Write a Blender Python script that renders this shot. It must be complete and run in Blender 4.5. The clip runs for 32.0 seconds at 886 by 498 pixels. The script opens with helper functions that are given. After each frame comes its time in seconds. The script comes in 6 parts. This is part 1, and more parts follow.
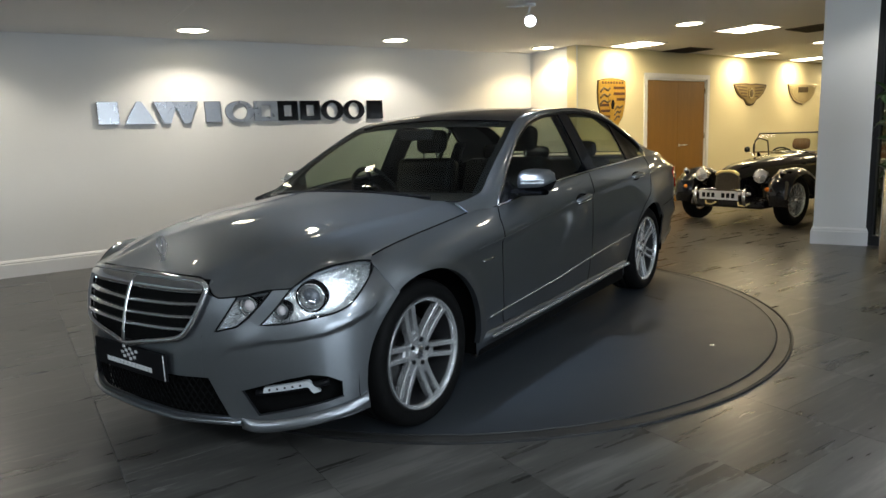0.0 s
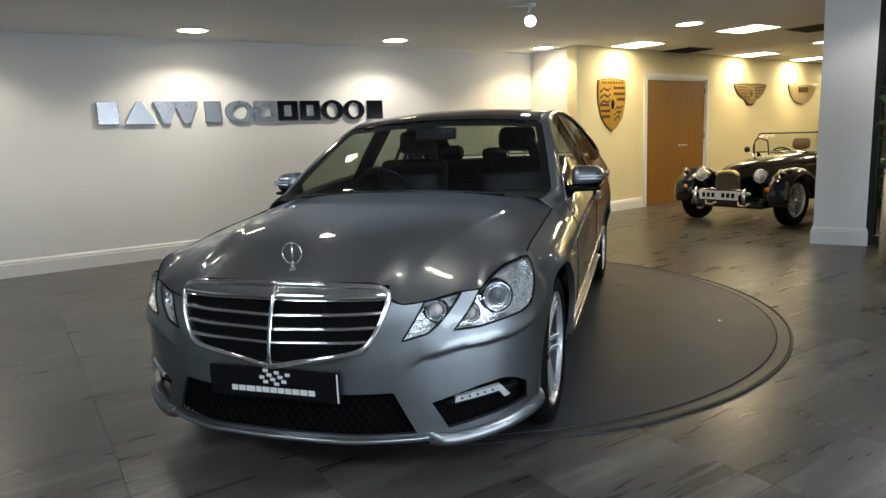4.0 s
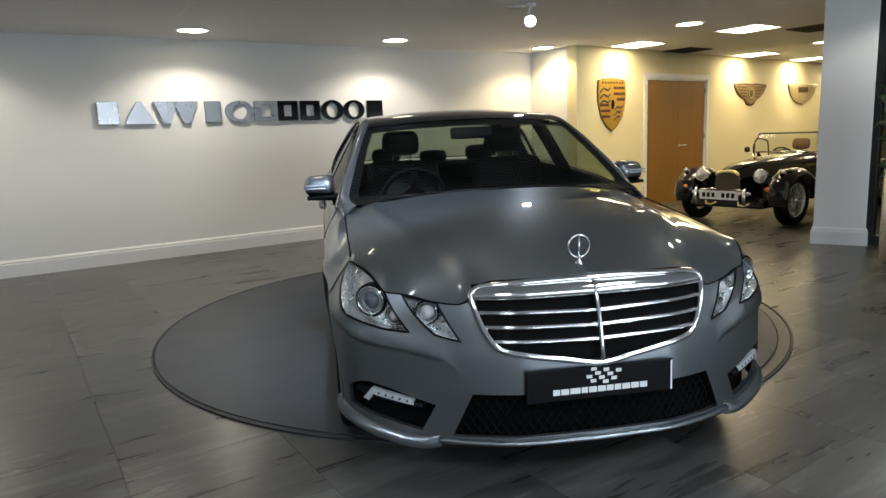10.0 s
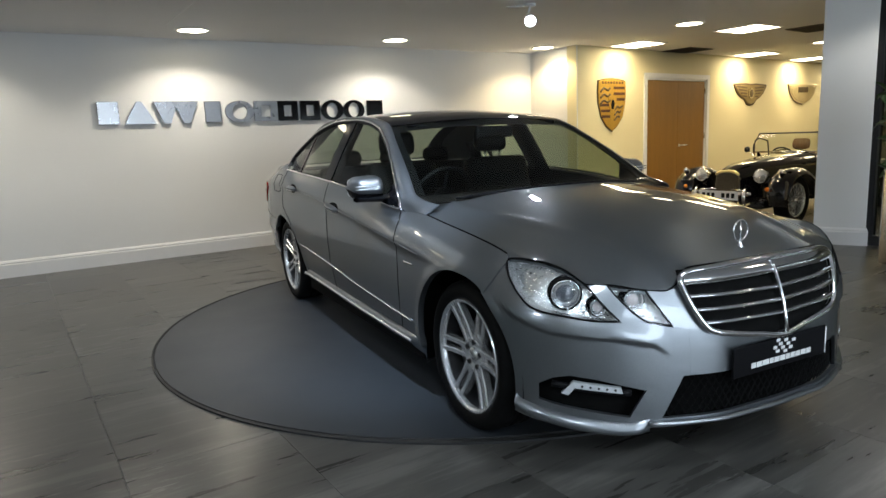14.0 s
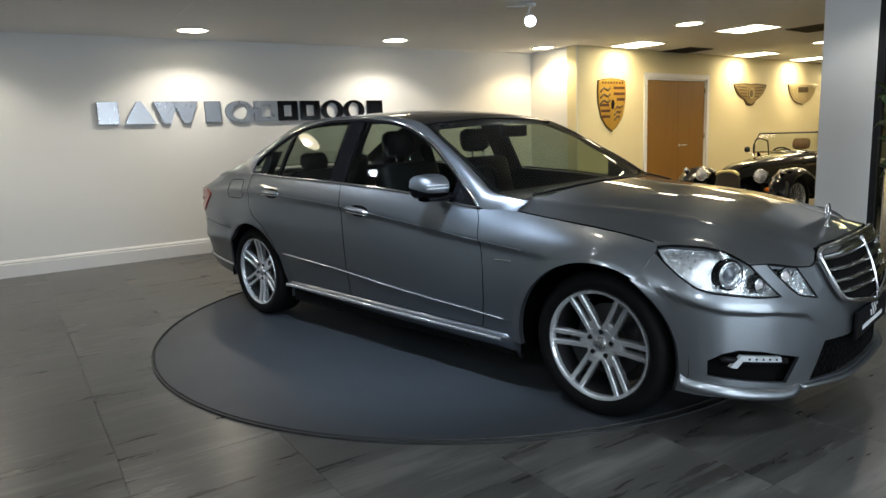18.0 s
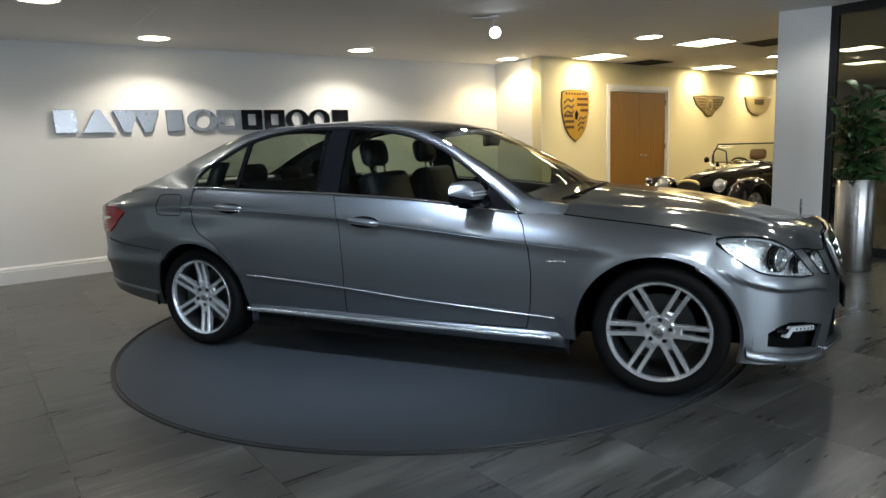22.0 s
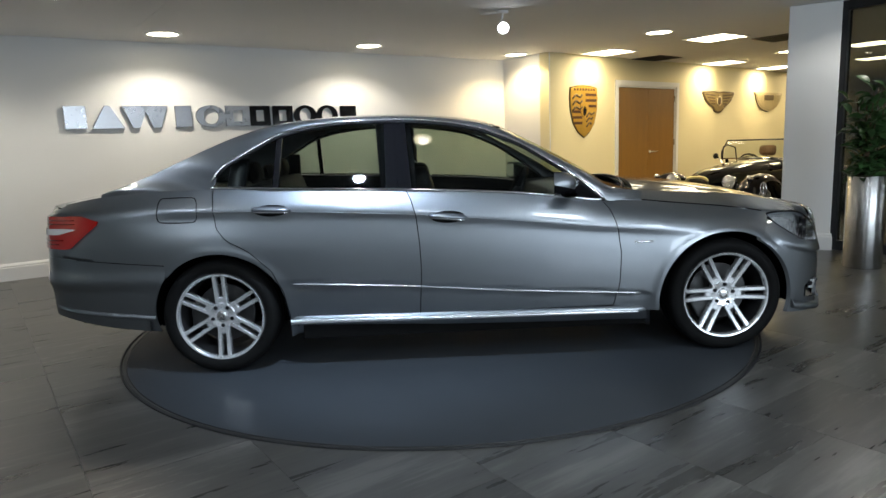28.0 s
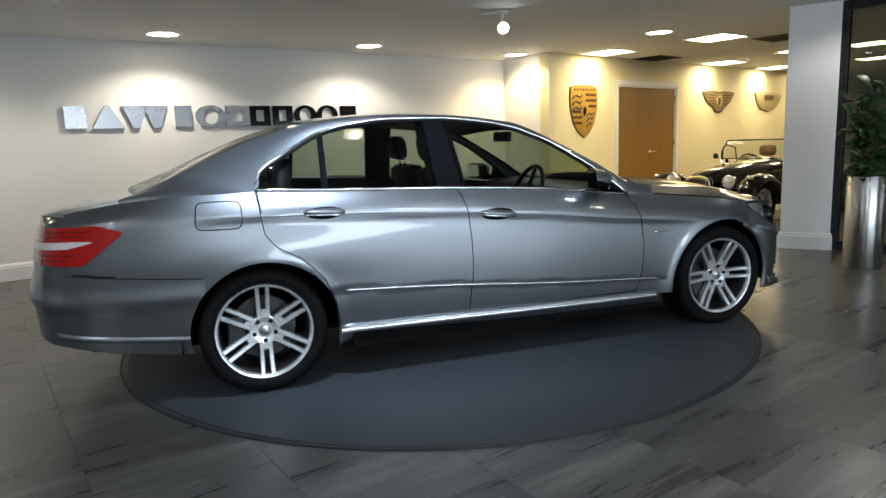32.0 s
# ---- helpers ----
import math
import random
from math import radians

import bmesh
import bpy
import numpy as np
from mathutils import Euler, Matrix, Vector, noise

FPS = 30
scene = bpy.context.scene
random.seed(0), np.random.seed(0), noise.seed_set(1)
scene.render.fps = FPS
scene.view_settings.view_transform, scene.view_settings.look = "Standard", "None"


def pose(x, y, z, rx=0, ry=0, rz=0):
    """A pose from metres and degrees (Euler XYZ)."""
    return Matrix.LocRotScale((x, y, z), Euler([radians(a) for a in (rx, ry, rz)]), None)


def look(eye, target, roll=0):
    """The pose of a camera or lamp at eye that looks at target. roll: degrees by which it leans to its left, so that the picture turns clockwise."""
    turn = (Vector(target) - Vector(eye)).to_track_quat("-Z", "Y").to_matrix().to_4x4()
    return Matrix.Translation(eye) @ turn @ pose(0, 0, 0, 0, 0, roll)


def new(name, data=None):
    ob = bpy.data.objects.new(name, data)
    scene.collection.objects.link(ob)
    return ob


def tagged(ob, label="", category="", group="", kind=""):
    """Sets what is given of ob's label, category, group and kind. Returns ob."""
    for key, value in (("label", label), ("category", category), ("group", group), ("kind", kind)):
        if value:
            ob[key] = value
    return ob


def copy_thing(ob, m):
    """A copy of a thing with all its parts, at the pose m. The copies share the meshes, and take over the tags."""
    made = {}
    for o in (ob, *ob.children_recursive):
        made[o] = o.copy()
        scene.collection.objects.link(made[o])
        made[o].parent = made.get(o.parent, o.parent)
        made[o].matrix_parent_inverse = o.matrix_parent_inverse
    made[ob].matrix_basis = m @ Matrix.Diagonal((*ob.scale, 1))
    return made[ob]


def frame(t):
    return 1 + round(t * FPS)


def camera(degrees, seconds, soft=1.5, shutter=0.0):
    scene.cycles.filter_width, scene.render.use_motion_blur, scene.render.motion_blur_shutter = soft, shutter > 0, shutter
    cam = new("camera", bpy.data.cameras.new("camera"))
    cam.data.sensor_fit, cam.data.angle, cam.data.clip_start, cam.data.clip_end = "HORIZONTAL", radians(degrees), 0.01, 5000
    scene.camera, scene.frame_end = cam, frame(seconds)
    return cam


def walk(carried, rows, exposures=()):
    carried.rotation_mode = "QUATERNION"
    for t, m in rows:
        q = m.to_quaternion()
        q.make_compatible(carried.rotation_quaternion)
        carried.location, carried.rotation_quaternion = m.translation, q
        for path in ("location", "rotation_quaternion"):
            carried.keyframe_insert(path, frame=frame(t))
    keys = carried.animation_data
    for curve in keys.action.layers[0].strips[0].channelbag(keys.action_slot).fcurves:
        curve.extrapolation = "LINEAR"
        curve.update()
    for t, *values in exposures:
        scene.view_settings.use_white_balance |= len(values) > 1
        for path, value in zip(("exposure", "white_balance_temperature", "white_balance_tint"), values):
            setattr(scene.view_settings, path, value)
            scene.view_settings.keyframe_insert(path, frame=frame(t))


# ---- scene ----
EXPO = 0.0
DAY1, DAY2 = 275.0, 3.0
FRONTP = 0.035
SPOTP, GLOWP, PANELP = 118.0, 14.0, 30.0

cam = camera(67.907, 32.0)

# ---- the camera: it stands on one spot and is nudged once to the side ----
EYE = Vector((0.0, -4.545, 1.2535))


def aim(yaw, pitch, roll):
    a, b = radians(yaw), radians(pitch)
    way = Vector((-math.sin(a) * math.cos(b), math.cos(a) * math.cos(b), math.sin(b)))
    return look(EYE, EYE + way, roll)


walk(cam, [
    (0.0, aim(2.143, -9.687, -2.374)), (10.0, aim(2.143, -9.687, -2.374)), (20.0, aim(2.143, -9.687, -2.374)),
    (20.5, aim(1.937, -9.504, -2.36)), (21.0, aim(1.504, -9.192, -2.30)), (21.5, aim(0.286, -8.971, -2.25)),
    (22.0, aim(-0.828, -8.974, -2.20)), (22.5, aim(-0.110, -9.305, -2.20)), (22.8, aim(-0.155, -9.290, -2.18)),
    (23.2, aim(-0.155, -9.290, -2.18)), (28.0, aim(-0.155, -9.290, -2.18)), (32.0, aim(-0.155, -9.290, -2.18))],
    exposures=[(0.0, EXPO, 6200, 10), (10.1, EXPO, 6200, 10), (10.7, EXPO + 0.28, 5750, 10), (11.2, EXPO + 0.28, 5750, 10), (12.0, EXPO + 0.13, 5950, 10),
               (12.7, EXPO + 0.03, 6150, 10), (14.5, EXPO, 6200, 10), (24.0, EXPO, 6150, 10), (28.0, EXPO + 0.08, 6200, 10), (32.0, EXPO + 0.16, 6250, 10)])

# ---- light ----
world = bpy.data.worlds.new("world")
scene.world = world
world.use_nodes = True
wt = world.node_tree
sky = wt.nodes.new("ShaderNodeTexSky")
sky.sky_type, sky.sun_disc = "NISHITA", False
sky.sun_elevation, sky.sun_rotation = radians(32), radians(200)
wt.links.new(sky.outputs[0], wt.nodes["Background"].inputs[0])
wt.nodes["Background"].inputs[1].default_value = 0.08

HC = 2.468          # ceiling height
FZ = -0.010         # floor level: the turntable's top is at zero


def lamp(name, kind, m, power, colour, **more):
    data = bpy.data.lights.new(name, kind)
    data.energy, data.color = power, colour
    if kind == "AREA":
        data.shape, data.size, data.size_y = "RECTANGLE", more["size"], more["size_y"]
    else:
        data.shadow_soft_size = more["radius"]
    if kind == "SPOT":
        data.spot_size, data.spot_blend = radians(more["cone"]), more["blend"]
    ob = new(name, data)
    ob.matrix_world = m
    return ob


WARM = (1.0, 0.75, 0.41)
SOFT = (1.0, 0.89, 0.72)
NEUTRAL = (1.0, 0.93, 0.82)
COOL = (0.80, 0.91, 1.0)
# daylight through the shop front behind the camera, and weak daylight added at its left
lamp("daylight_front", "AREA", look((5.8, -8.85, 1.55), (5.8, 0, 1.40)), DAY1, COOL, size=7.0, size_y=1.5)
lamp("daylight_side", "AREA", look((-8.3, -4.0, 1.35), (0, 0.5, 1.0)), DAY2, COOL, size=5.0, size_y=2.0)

# ---- materials ----


def material(name, base=(0.8, 0.8, 0.8), rough=0.5, metal=0.0, scale=0.0, vary=0.0, bump=0.0, fine=0.0, coat=0.0, emit=None, power=0.0, stretch=(1, 1, 1), piece=0.0, rvary=0.0, spec=0.5):
    """A node material with variation at two scales (scale: features a metre), relief and, for pieces, a random shade each."""
    mat = bpy.data.materials.new(name)
    mat.use_nodes = True
    nt = mat.node_tree
    b = nt.nodes["Principled BSDF"]
    b.inputs["Base Color"].default_value = (*base, 1)
    b.inputs["Roughness"].default_value = rough
    b.inputs["Metallic"].default_value = metal
    b.inputs["Coat Weight"].default_value = coat
    b.inputs["Coat Roughness"].default_value = 0.04
    b.inputs["Specular IOR Level"].default_value = spec
    if emit:
        b.inputs["Emission Color"].default_value = (*emit, 1)
        b.inputs["Emission Strength"].default_value = power
    if scale:
        tc = nt.nodes.new("ShaderNodeTexCoord")
        mp = nt.nodes.new("ShaderNodeMapping")
        mp.inputs["Scale"].default_value = stretch
        if piece:
            oi = nt.nodes.new("ShaderNodeObjectInfo")
            vm = nt.nodes.new("ShaderNodeVectorMath")
            vm.operation = "MULTIPLY_ADD"
            nt.links.new(oi.outputs["Random"], vm.inputs[0])
            vm.inputs[1].default_value = (31.0, 17.0, 5.0)
            nt.links.new(tc.outputs["Object"], vm.inputs[2])
            nt.links.new(vm.outputs[0], mp.inputs["Vector"])
        else:
            nt.links.new(tc.outputs["Object"], mp.inputs["Vector"])
        n1, n2 = nt.nodes.new("ShaderNodeTexNoise"), nt.nodes.new("ShaderNodeTexNoise")
        n1.inputs["Scale"].default_value, n1.inputs["Detail"].default_value = scale, 5
        n2.inputs["Scale"].default_value, n2.inputs["Detail"].default_value = fine or scale * 9, 4
        for n in (n1, n2):
            nt.links.new(mp.outputs[0], n.inputs["Vector"])
        add = nt.nodes.new("ShaderNodeMath")
        add.operation = "ADD"
        nt.links.new(n1.outputs["Fac"], add.inputs[0])
        nt.links.new(n2.outputs["Fac"], add.inputs[1])
        last = add.outputs[0]
        mr = nt.nodes.new("ShaderNodeMapRange")
        mr.inputs["From Min"].default_value, mr.inputs["From Max"].default_value = 0.6, 1.4
        mr.inputs["To Min"].default_value, mr.inputs["To Max"].default_value = 1 - vary, 1 + vary
        nt.links.new(last, mr.inputs["Value"])
        hue = nt.nodes.new("ShaderNodeHueSaturation")
        hue.inputs["Color"].default_value = (*base, 1)
        if piece:
            pr = nt.nodes.new("ShaderNodeMapRange")
            pr.inputs["To Min"].default_value, pr.inputs["To Max"].default_value = 1 - piece, 1 + piece
            nt.links.new(oi.outputs["Random"], pr.inputs["Value"])
            mul = nt.nodes.new("ShaderNodeMath")
            mul.operation = "MULTIPLY"
            nt.links.new(mr.outputs[0], mul.inputs[0])
            nt.links.new(pr.outputs[0], mul.inputs[1])
            nt.links.new(mul.outputs[0], hue.inputs["Value"])
        else:
            nt.links.new(mr.outputs[0], hue.inputs["Value"])
        nt.links.new(hue.outputs[0], b.inputs["Base Color"])
        if rvary:
            rr = nt.nodes.new("ShaderNodeMapRange")
            rr.inputs["From Min"].default_value, rr.inputs["From Max"].default_value = 0.6, 1.4
            rr.inputs["To Min"].default_value, rr.inputs["To Max"].default_value = max(0.02, rough - rvary), rough + rvary
            nt.links.new(last, rr.inputs["Value"])
            nt.links.new(rr.outputs[0], b.inputs["Roughness"])
        if bump:
            bp = nt.nodes.new("ShaderNodeBump")
            bp.inputs["Strength"].default_value, bp.inputs["Distance"].default_value = bump, 0.004
            nt.links.new(n2.outputs["Fac"], bp.inputs["Height"])
            nt.links.new(bp.outputs[0], b.inputs["Normal"])
    return mat


def glass_material(name, tint, amount=0.12, rough=0.02):
    """A thin pane: mostly see-through with a tint, and a sharp reflection that grows at grazing angles."""
    mat = bpy.data.materials.new(name)
    mat.use_nodes = True
    nt = mat.node_tree
    nt.nodes.remove(nt.nodes["Principled BSDF"])
    tr, gl, mx, lw, pw, ma = (nt.nodes.new("ShaderNode" + k) for k in ("BsdfTransparent", "BsdfGlossy", "MixShader", "LayerWeight", "Math", "Math"))
    tr.inputs[0].default_value = (*tint, 1)
    gl.inputs["Roughness"].default_value = rough
    lw.inputs["Blend"].default_value = 0.5
    pw.operation, ma.operation = "POWER", "MULTIPLY_ADD"
    pw.inputs[1].default_value = 4.0
    ma.inputs[1].default_value, ma.inputs[2].default_value = 0.5, 0.01 + amount * 0.2
    nt.links.new(lw.outputs["Facing"], pw.inputs[0])
    nt.links.new(pw.outputs[0], ma.inputs[0])
    nt.links.new(ma.outputs[0], mx.inputs[0])
    nt.links.new(tr.outputs[0], mx.inputs[1])
    nt.links.new(gl.outputs[0], mx.inputs[2])
    nt.links.new(mx.outputs[0], nt.nodes["Material Output"].inputs[0])
    return mat


def tile_material(name):
    """Porcelain plank tile: long soft grain along x, fine lines, pale scuffs, a shade of its own for each piece."""
    mat = bpy.data.materials.new(name)
    mat.use_nodes = True
    nt = mat.node_tree
    b = nt.nodes["Principled BSDF"]
    link = nt.links.new
    tc, oi, vm = (nt.nodes.new("ShaderNode" + k) for k in ("TexCoord", "ObjectInfo", "VectorMath"))
    vm.operation = "MULTIPLY_ADD"
    link(oi.outputs["Random"], vm.inputs[0])
    vm.inputs[1].default_value = (37.0, 23.0, 11.0)
    link(tc.outputs["Object"], vm.inputs[2])

    def noise(stretch, detail, rough=0.5):
        mp, n = nt.nodes.new("ShaderNodeMapping"), nt.nodes.new("ShaderNodeTexNoise")
        mp.inputs["Scale"].default_value = stretch
        n.inputs["Scale"].default_value, n.inputs["Detail"].default_value, n.inputs["Roughness"].default_value = 1.0, detail, rough
        link(vm.outputs[0], mp.inputs["Vector"])
        link(mp.outputs[0], n.inputs["Vector"])
        return n.outputs["Fac"]

    def math_node(op, x, y):
        m = nt.nodes.new("ShaderNodeMath")
        m.operation = op
        for k, v in enumerate((x, y)):
            if isinstance(v, float):
                m.inputs[k].default_value = v
            else:
                link(v, m.inputs[k])
        return m.outputs[0]

    def ramp(value, *stops):
        r = nt.nodes.new("ShaderNodeValToRGB")
        for k, (p, c) in enumerate(stops):
            e = r.color_ramp.elements[k] if k < 2 else r.color_ramp.elements.new(p)
            e.position, e.color = p, (*c, 1)
        r.color_ramp.interpolation = "EASE"
        link(value, r.inputs[0])
        return r.outputs[0]

    soft, fine, scuff, blotch = noise((1.2, 8.0, 1.0), 6.0, 0.62), noise((2.5, 42.0, 1.0), 3.0), noise((5.0, 30.0, 1.0), 5.0, 0.7), noise((1.0, 1.6, 1.0), 1.0)
    grain = math_node("ADD", math_node("MULTIPLY", soft, 0.80), math_node("MULTIPLY", fine, 0.20))
    base = ramp(grain, (0.34, (0.036, 0.0345, 0.0315)), (0.66, (0.116, 0.1110, 0.1025)), (0.50, (0.066, 0.0633, 0.0582)))
    worn = math_node("MULTIPLY", ramp(scuff, (0.54, (0, 0, 0)), (0.66, (1, 1, 1))), ramp(blotch, (0.46, (0, 0, 0)), (0.60, (0.75, 0.75, 0.75))))
    mix = nt.nodes.new("ShaderNodeMix")
    mix.data_type = "RGBA"
    link(worn, mix.inputs["Factor"])
    link(base, mix.inputs[6])
    mix.inputs[7].default_value = (0.17, 0.165, 0.155, 1)
    hue, pr = nt.nodes.new("ShaderNodeHueSaturation"), nt.nodes.new("ShaderNodeMapRange")
    pr.inputs["To Min"].default_value, pr.inputs["To Max"].default_value = 0.78, 1.24
    link(oi.outputs["Random"], pr.inputs["Value"])
    link(pr.outputs[0], hue.inputs["Value"])
    link(mix.outputs[2], hue.inputs["Color"])
    link(hue.outputs[0], b.inputs["Base Color"])
    rr = nt.nodes.new("ShaderNodeMapRange")
    rr.inputs["From Min"].default_value, rr.inputs["From Max"].default_value = 0.3, 0.7
    rr.inputs["To Min"].default_value, rr.inputs["To Max"].default_value = 0.25, 0.34
    link(grain, rr.inputs["Value"])
    link(rr.outputs[0], b.inputs["Roughness"])
    b.inputs["Specular IOR Level"].default_value = 0.36
    bp = nt.nodes.new("ShaderNodeBump")
    bp.inputs["Strength"].default_value, bp.inputs["Distance"].default_value = 0.05, 0.002
    link(fine, bp.inputs["Height"])
    link(bp.outputs[0], b.inputs["Normal"])
    return mat


M_WALL = material("white_wall_paint", (0.81, 0.81, 0.80), 0.65, scale=1.3, vary=0.03, bump=0.08, fine=160)
M_CREAM = material("warm_white_wall_paint", (0.76, 0.68, 0.42), 0.65, scale=1.3, vary=0.03, bump=0.08, fine=160)
M_CEIL = material("white_ceiling_paint", (0.80, 0.80, 0.80), 0.8, scale=1.1, vary=0.03, bump=0.05, fine=120)
M_TRIM = material("white_gloss_trim", (0.78, 0.78, 0.78), 0.35, scale=2, vary=0.02)
M_TILE = tile_material("grey_wood_grain_tile")
M_GROUT = material("dark_grout", (0.06, 0.06, 0.06), 0.8, scale=8, vary=0.2)
M_DISC = material("slate_grey_rubber_mat", (0.035, 0.040, 0.047), 0.50, scale=3, vary=0.10, bump=0.06, fine=260, rvary=0.06, spec=0.3)
M_RING = material("dark_grey_metal_rim", (0.016, 0.016, 0.017), 0.55, metal=0.0, scale=5, vary=0.2)
M_EDGE = material("grey_edge_plate", (0.050, 0.049, 0.047), 0.45, metal=0.2, scale=7, vary=0.2, bump=0.05)
M_DOOR = material("oak_veneer", (0.25, 0.122, 0.016), 0.42, scale=2.5, vary=0.13, bump=0.06, fine=20, stretch=(4.0, 4.0, 0.35))
M_STEEL = material("brushed_steel", (0.62, 0.62, 0.62), 0.28, metal=1.0, scale=6, vary=0.06, fine=90, rvary=0.08)
M_CHROME = material("chrome", (0.80, 0.80, 0.81), 0.07, metal=1.0)
M_BLACK = material("black_gloss", (0.005, 0.005, 0.006), 0.07, spec=0.24)
M_BLACKM = material("black_plastic", (0.005, 0.005, 0.006), 0.5, scale=40, vary=0.15, bump=0.05, spec=0.12)
M_SILVER = material("polished_silver_sign", (0.40, 0.40, 0.41), 0.30, metal=1.0, scale=4, vary=0.06, rvary=0.06)
M_GOLD = material("gold_enamel", (0.62, 0.38, 0.06), 0.35, metal=0.6, scale=8, vary=0.15)
M_MAROON = material("dark_red_enamel", (0.095, 0.034, 0.012), 0.35, scale=8, vary=0.15)
M_BRONZE = material("dark_bronze_plaque", (0.16, 0.115, 0.06), 0.38, metal=0.6, scale=9, vary=0.25, bump=0.2)
M_TAN = material("tan_plaque", (0.34, 0.25, 0.10), 0.4, metal=0.3, scale=9, vary=0.2, bump=0.1)
M_PALE = material("pale_champagne_plaque", (0.56, 0.46, 0.24), 0.38, metal=0.4, scale=9, vary=0.15)
M_GLOW = material("lit_downlight_glass", (0.9, 0.9, 0.9), 0.3, emit=(1.0, 0.86, 0.58), power=GLOWP)
M_GLOWC = material("lit_cool_diffuser", (0.9, 0.9, 0.9), 0.4, emit=(0.86, 0.94, 1.0), power=GLOWP * 0.6)
M_GLOWW = material("lit_spotlight_glass", (0.9, 0.9, 0.9), 0.3, emit=(0.95, 0.98, 1.0), power=GLOWP * 2.5)
M_FRAME = material("dark_aluminium_frame", (0.020, 0.021, 0.023), 0.35, metal=0.3, scale=6, vary=0.1)
M_PANE = glass_material("shop_window_glass", (0.80, 0.84, 0.82), 0.15)
M_PANEDARK = glass_material("partition_glass", (0.55, 0.57, 0.52), 0.55)
M_VENT = material("dark_vent_metal", (0.05, 0.045, 0.04), 0.5, scale=10, vary=0.1)
M_LEAF = material("dark_green_leaf", (0.036, 0.085, 0.025), 0.40, scale=12, vary=0.35, piece=0.3, bump=0.15)
M_STEM = material("brown_stem", (0.09, 0.06, 0.035), 0.7, scale=20, vary=0.3, bump=0.3)
M_POT = material("brushed_mirror_steel", (0.64, 0.63, 0.61), 0.26, metal=1.0, scale=5, vary=0.05)
M_POT.node_tree.nodes["Principled BSDF"].inputs["Anisotropic"].default_value = 0.9
M_POT.node_tree.nodes["Principled BSDF"].inputs["Anisotropic Rotation"].default_value = 0.25
M_SOIL = material("dark_soil", (0.03, 0.022, 0.016), 0.9, scale=30, vary=0.4, bump=0.6)

# ---- mesh helpers ----


def mesh_of(name, bm, mat, smooth=False):
    me = bpy.data.meshes.new(name)
    bm.to_mesh(me)
    bm.free()
    me.materials.append(mat)
    if smooth:
        me.shade_smooth()
    return me


def part(name, bm, mat, parent, label="", smooth=False, m=None):
    """One mesh object under a thing or a part, in that parent's space."""
    ob = new(name, mesh_of(name, bm, mat, smooth))
    ob.parent = parent
    if m is not None:
        ob.matrix_local = m
    if label:
        ob["label"] = label
    return ob


def thing(name, label, category, m=None, bm=None, mat=None, group="", kind="", smooth=False):
    """A top-level thing: an Empty at its base, or one mesh."""
    ob = new(name, mesh_of(name, bm, mat, smooth) if bm else None)
    if m is not None:
        ob.matrix_world = m
    return tagged(ob, label, category, group, kind)


def box(bm, x0, x1, y0, y1, z0, z1, bevel=0.0, m=None):
    r = bmesh.ops.create_cube(bm, size=1.0)
    v = r["verts"]
    bmesh.ops.scale(bm, vec=(x1 - x0, y1 - y0, z1 - z0), verts=v)
    bmesh.ops.translate(bm, vec=((x0 + x1) / 2, (y0 + y1) / 2, (z0 + z1) / 2), verts=v)
    if bevel:
        e = list({e for q in v for e in q.link_edges})
        v = bmesh.ops.bevel(bm, geom=e, offset=bevel, segments=2, profile=0.5, affect="EDGES")["verts"]
    if m is not None:
        bmesh.ops.transform(bm, matrix=m, verts=v)
    return bm


def lathe(bm, profile, n=32, m=None, close=False):
    """Turn a profile of (radius, height) about z."""
    rings = []
    for r, z in profile:
        rings.append([bm.verts.new((r * math.cos(2 * math.pi * i / n), r * math.sin(2 * math.pi * i / n), z)) for i in range(n)])
    for a, b in zip(rings, rings[1:]):
        for i in range(n):
            bm.faces.new((a[i], a[(i + 1) % n], b[(i + 1) % n], b[i]))
    if close:
        for ring, turn in ((rings[0], -1), (rings[-1], 1)):
            bm.faces.new(ring[::turn])
    if m is not None:
        bmesh.ops.transform(bm, matrix=m, verts=[v for r in rings for v in r])
    return bm


def grid(bm, rows, loop=False):
    """Faces over a table of points."""
    vs = [[bm.verts.new(p) for p in row] for row in rows]
    for a, b in zip(vs, vs[1:]):
        k = len(a)
        for i in range(k if loop else k - 1):
            bm.faces.new((a[i], a[(i + 1) % k], b[(i + 1) % k], b[i]))
    return vs


def tube(bm, pts, r, n=8, closed=False, flat=1.0):
    """A round bar along a line of points; flat squeezes it."""
    pts = [Vector(p) for p in pts]
    k = len(pts)
    rings, up = [], None
    for i, p in enumerate(pts):
        a = pts[(i - 1) % k] if closed or i else p
        b = pts[(i + 1) % k] if closed or i < k - 1 else p
        d = (b - a).normalized()
        if up is None:
            up = Vector((0, 0, 1)) if abs(d.z) < 0.9 else Vector((1, 0, 0))
        s = d.cross(up).normalized()
        up = s.cross(d).normalized()
        rr = r[i] if isinstance(r, (list, tuple)) else r
        rings.append([p + (s * math.cos(2 * math.pi * j / n) * flat + up * math.sin(2 * math.pi * j / n)) * rr for j in range(n)])
    if closed:
        rings.append(rings[0])
    vs = grid(bm, rings, True)
    if not closed:
        bm.faces.new(vs[0][::-1])
        bm.faces.new(vs[-1])
    else:
        bmesh.ops.remove_doubles(bm, verts=bm.verts, dist=1e-6)
    return bm


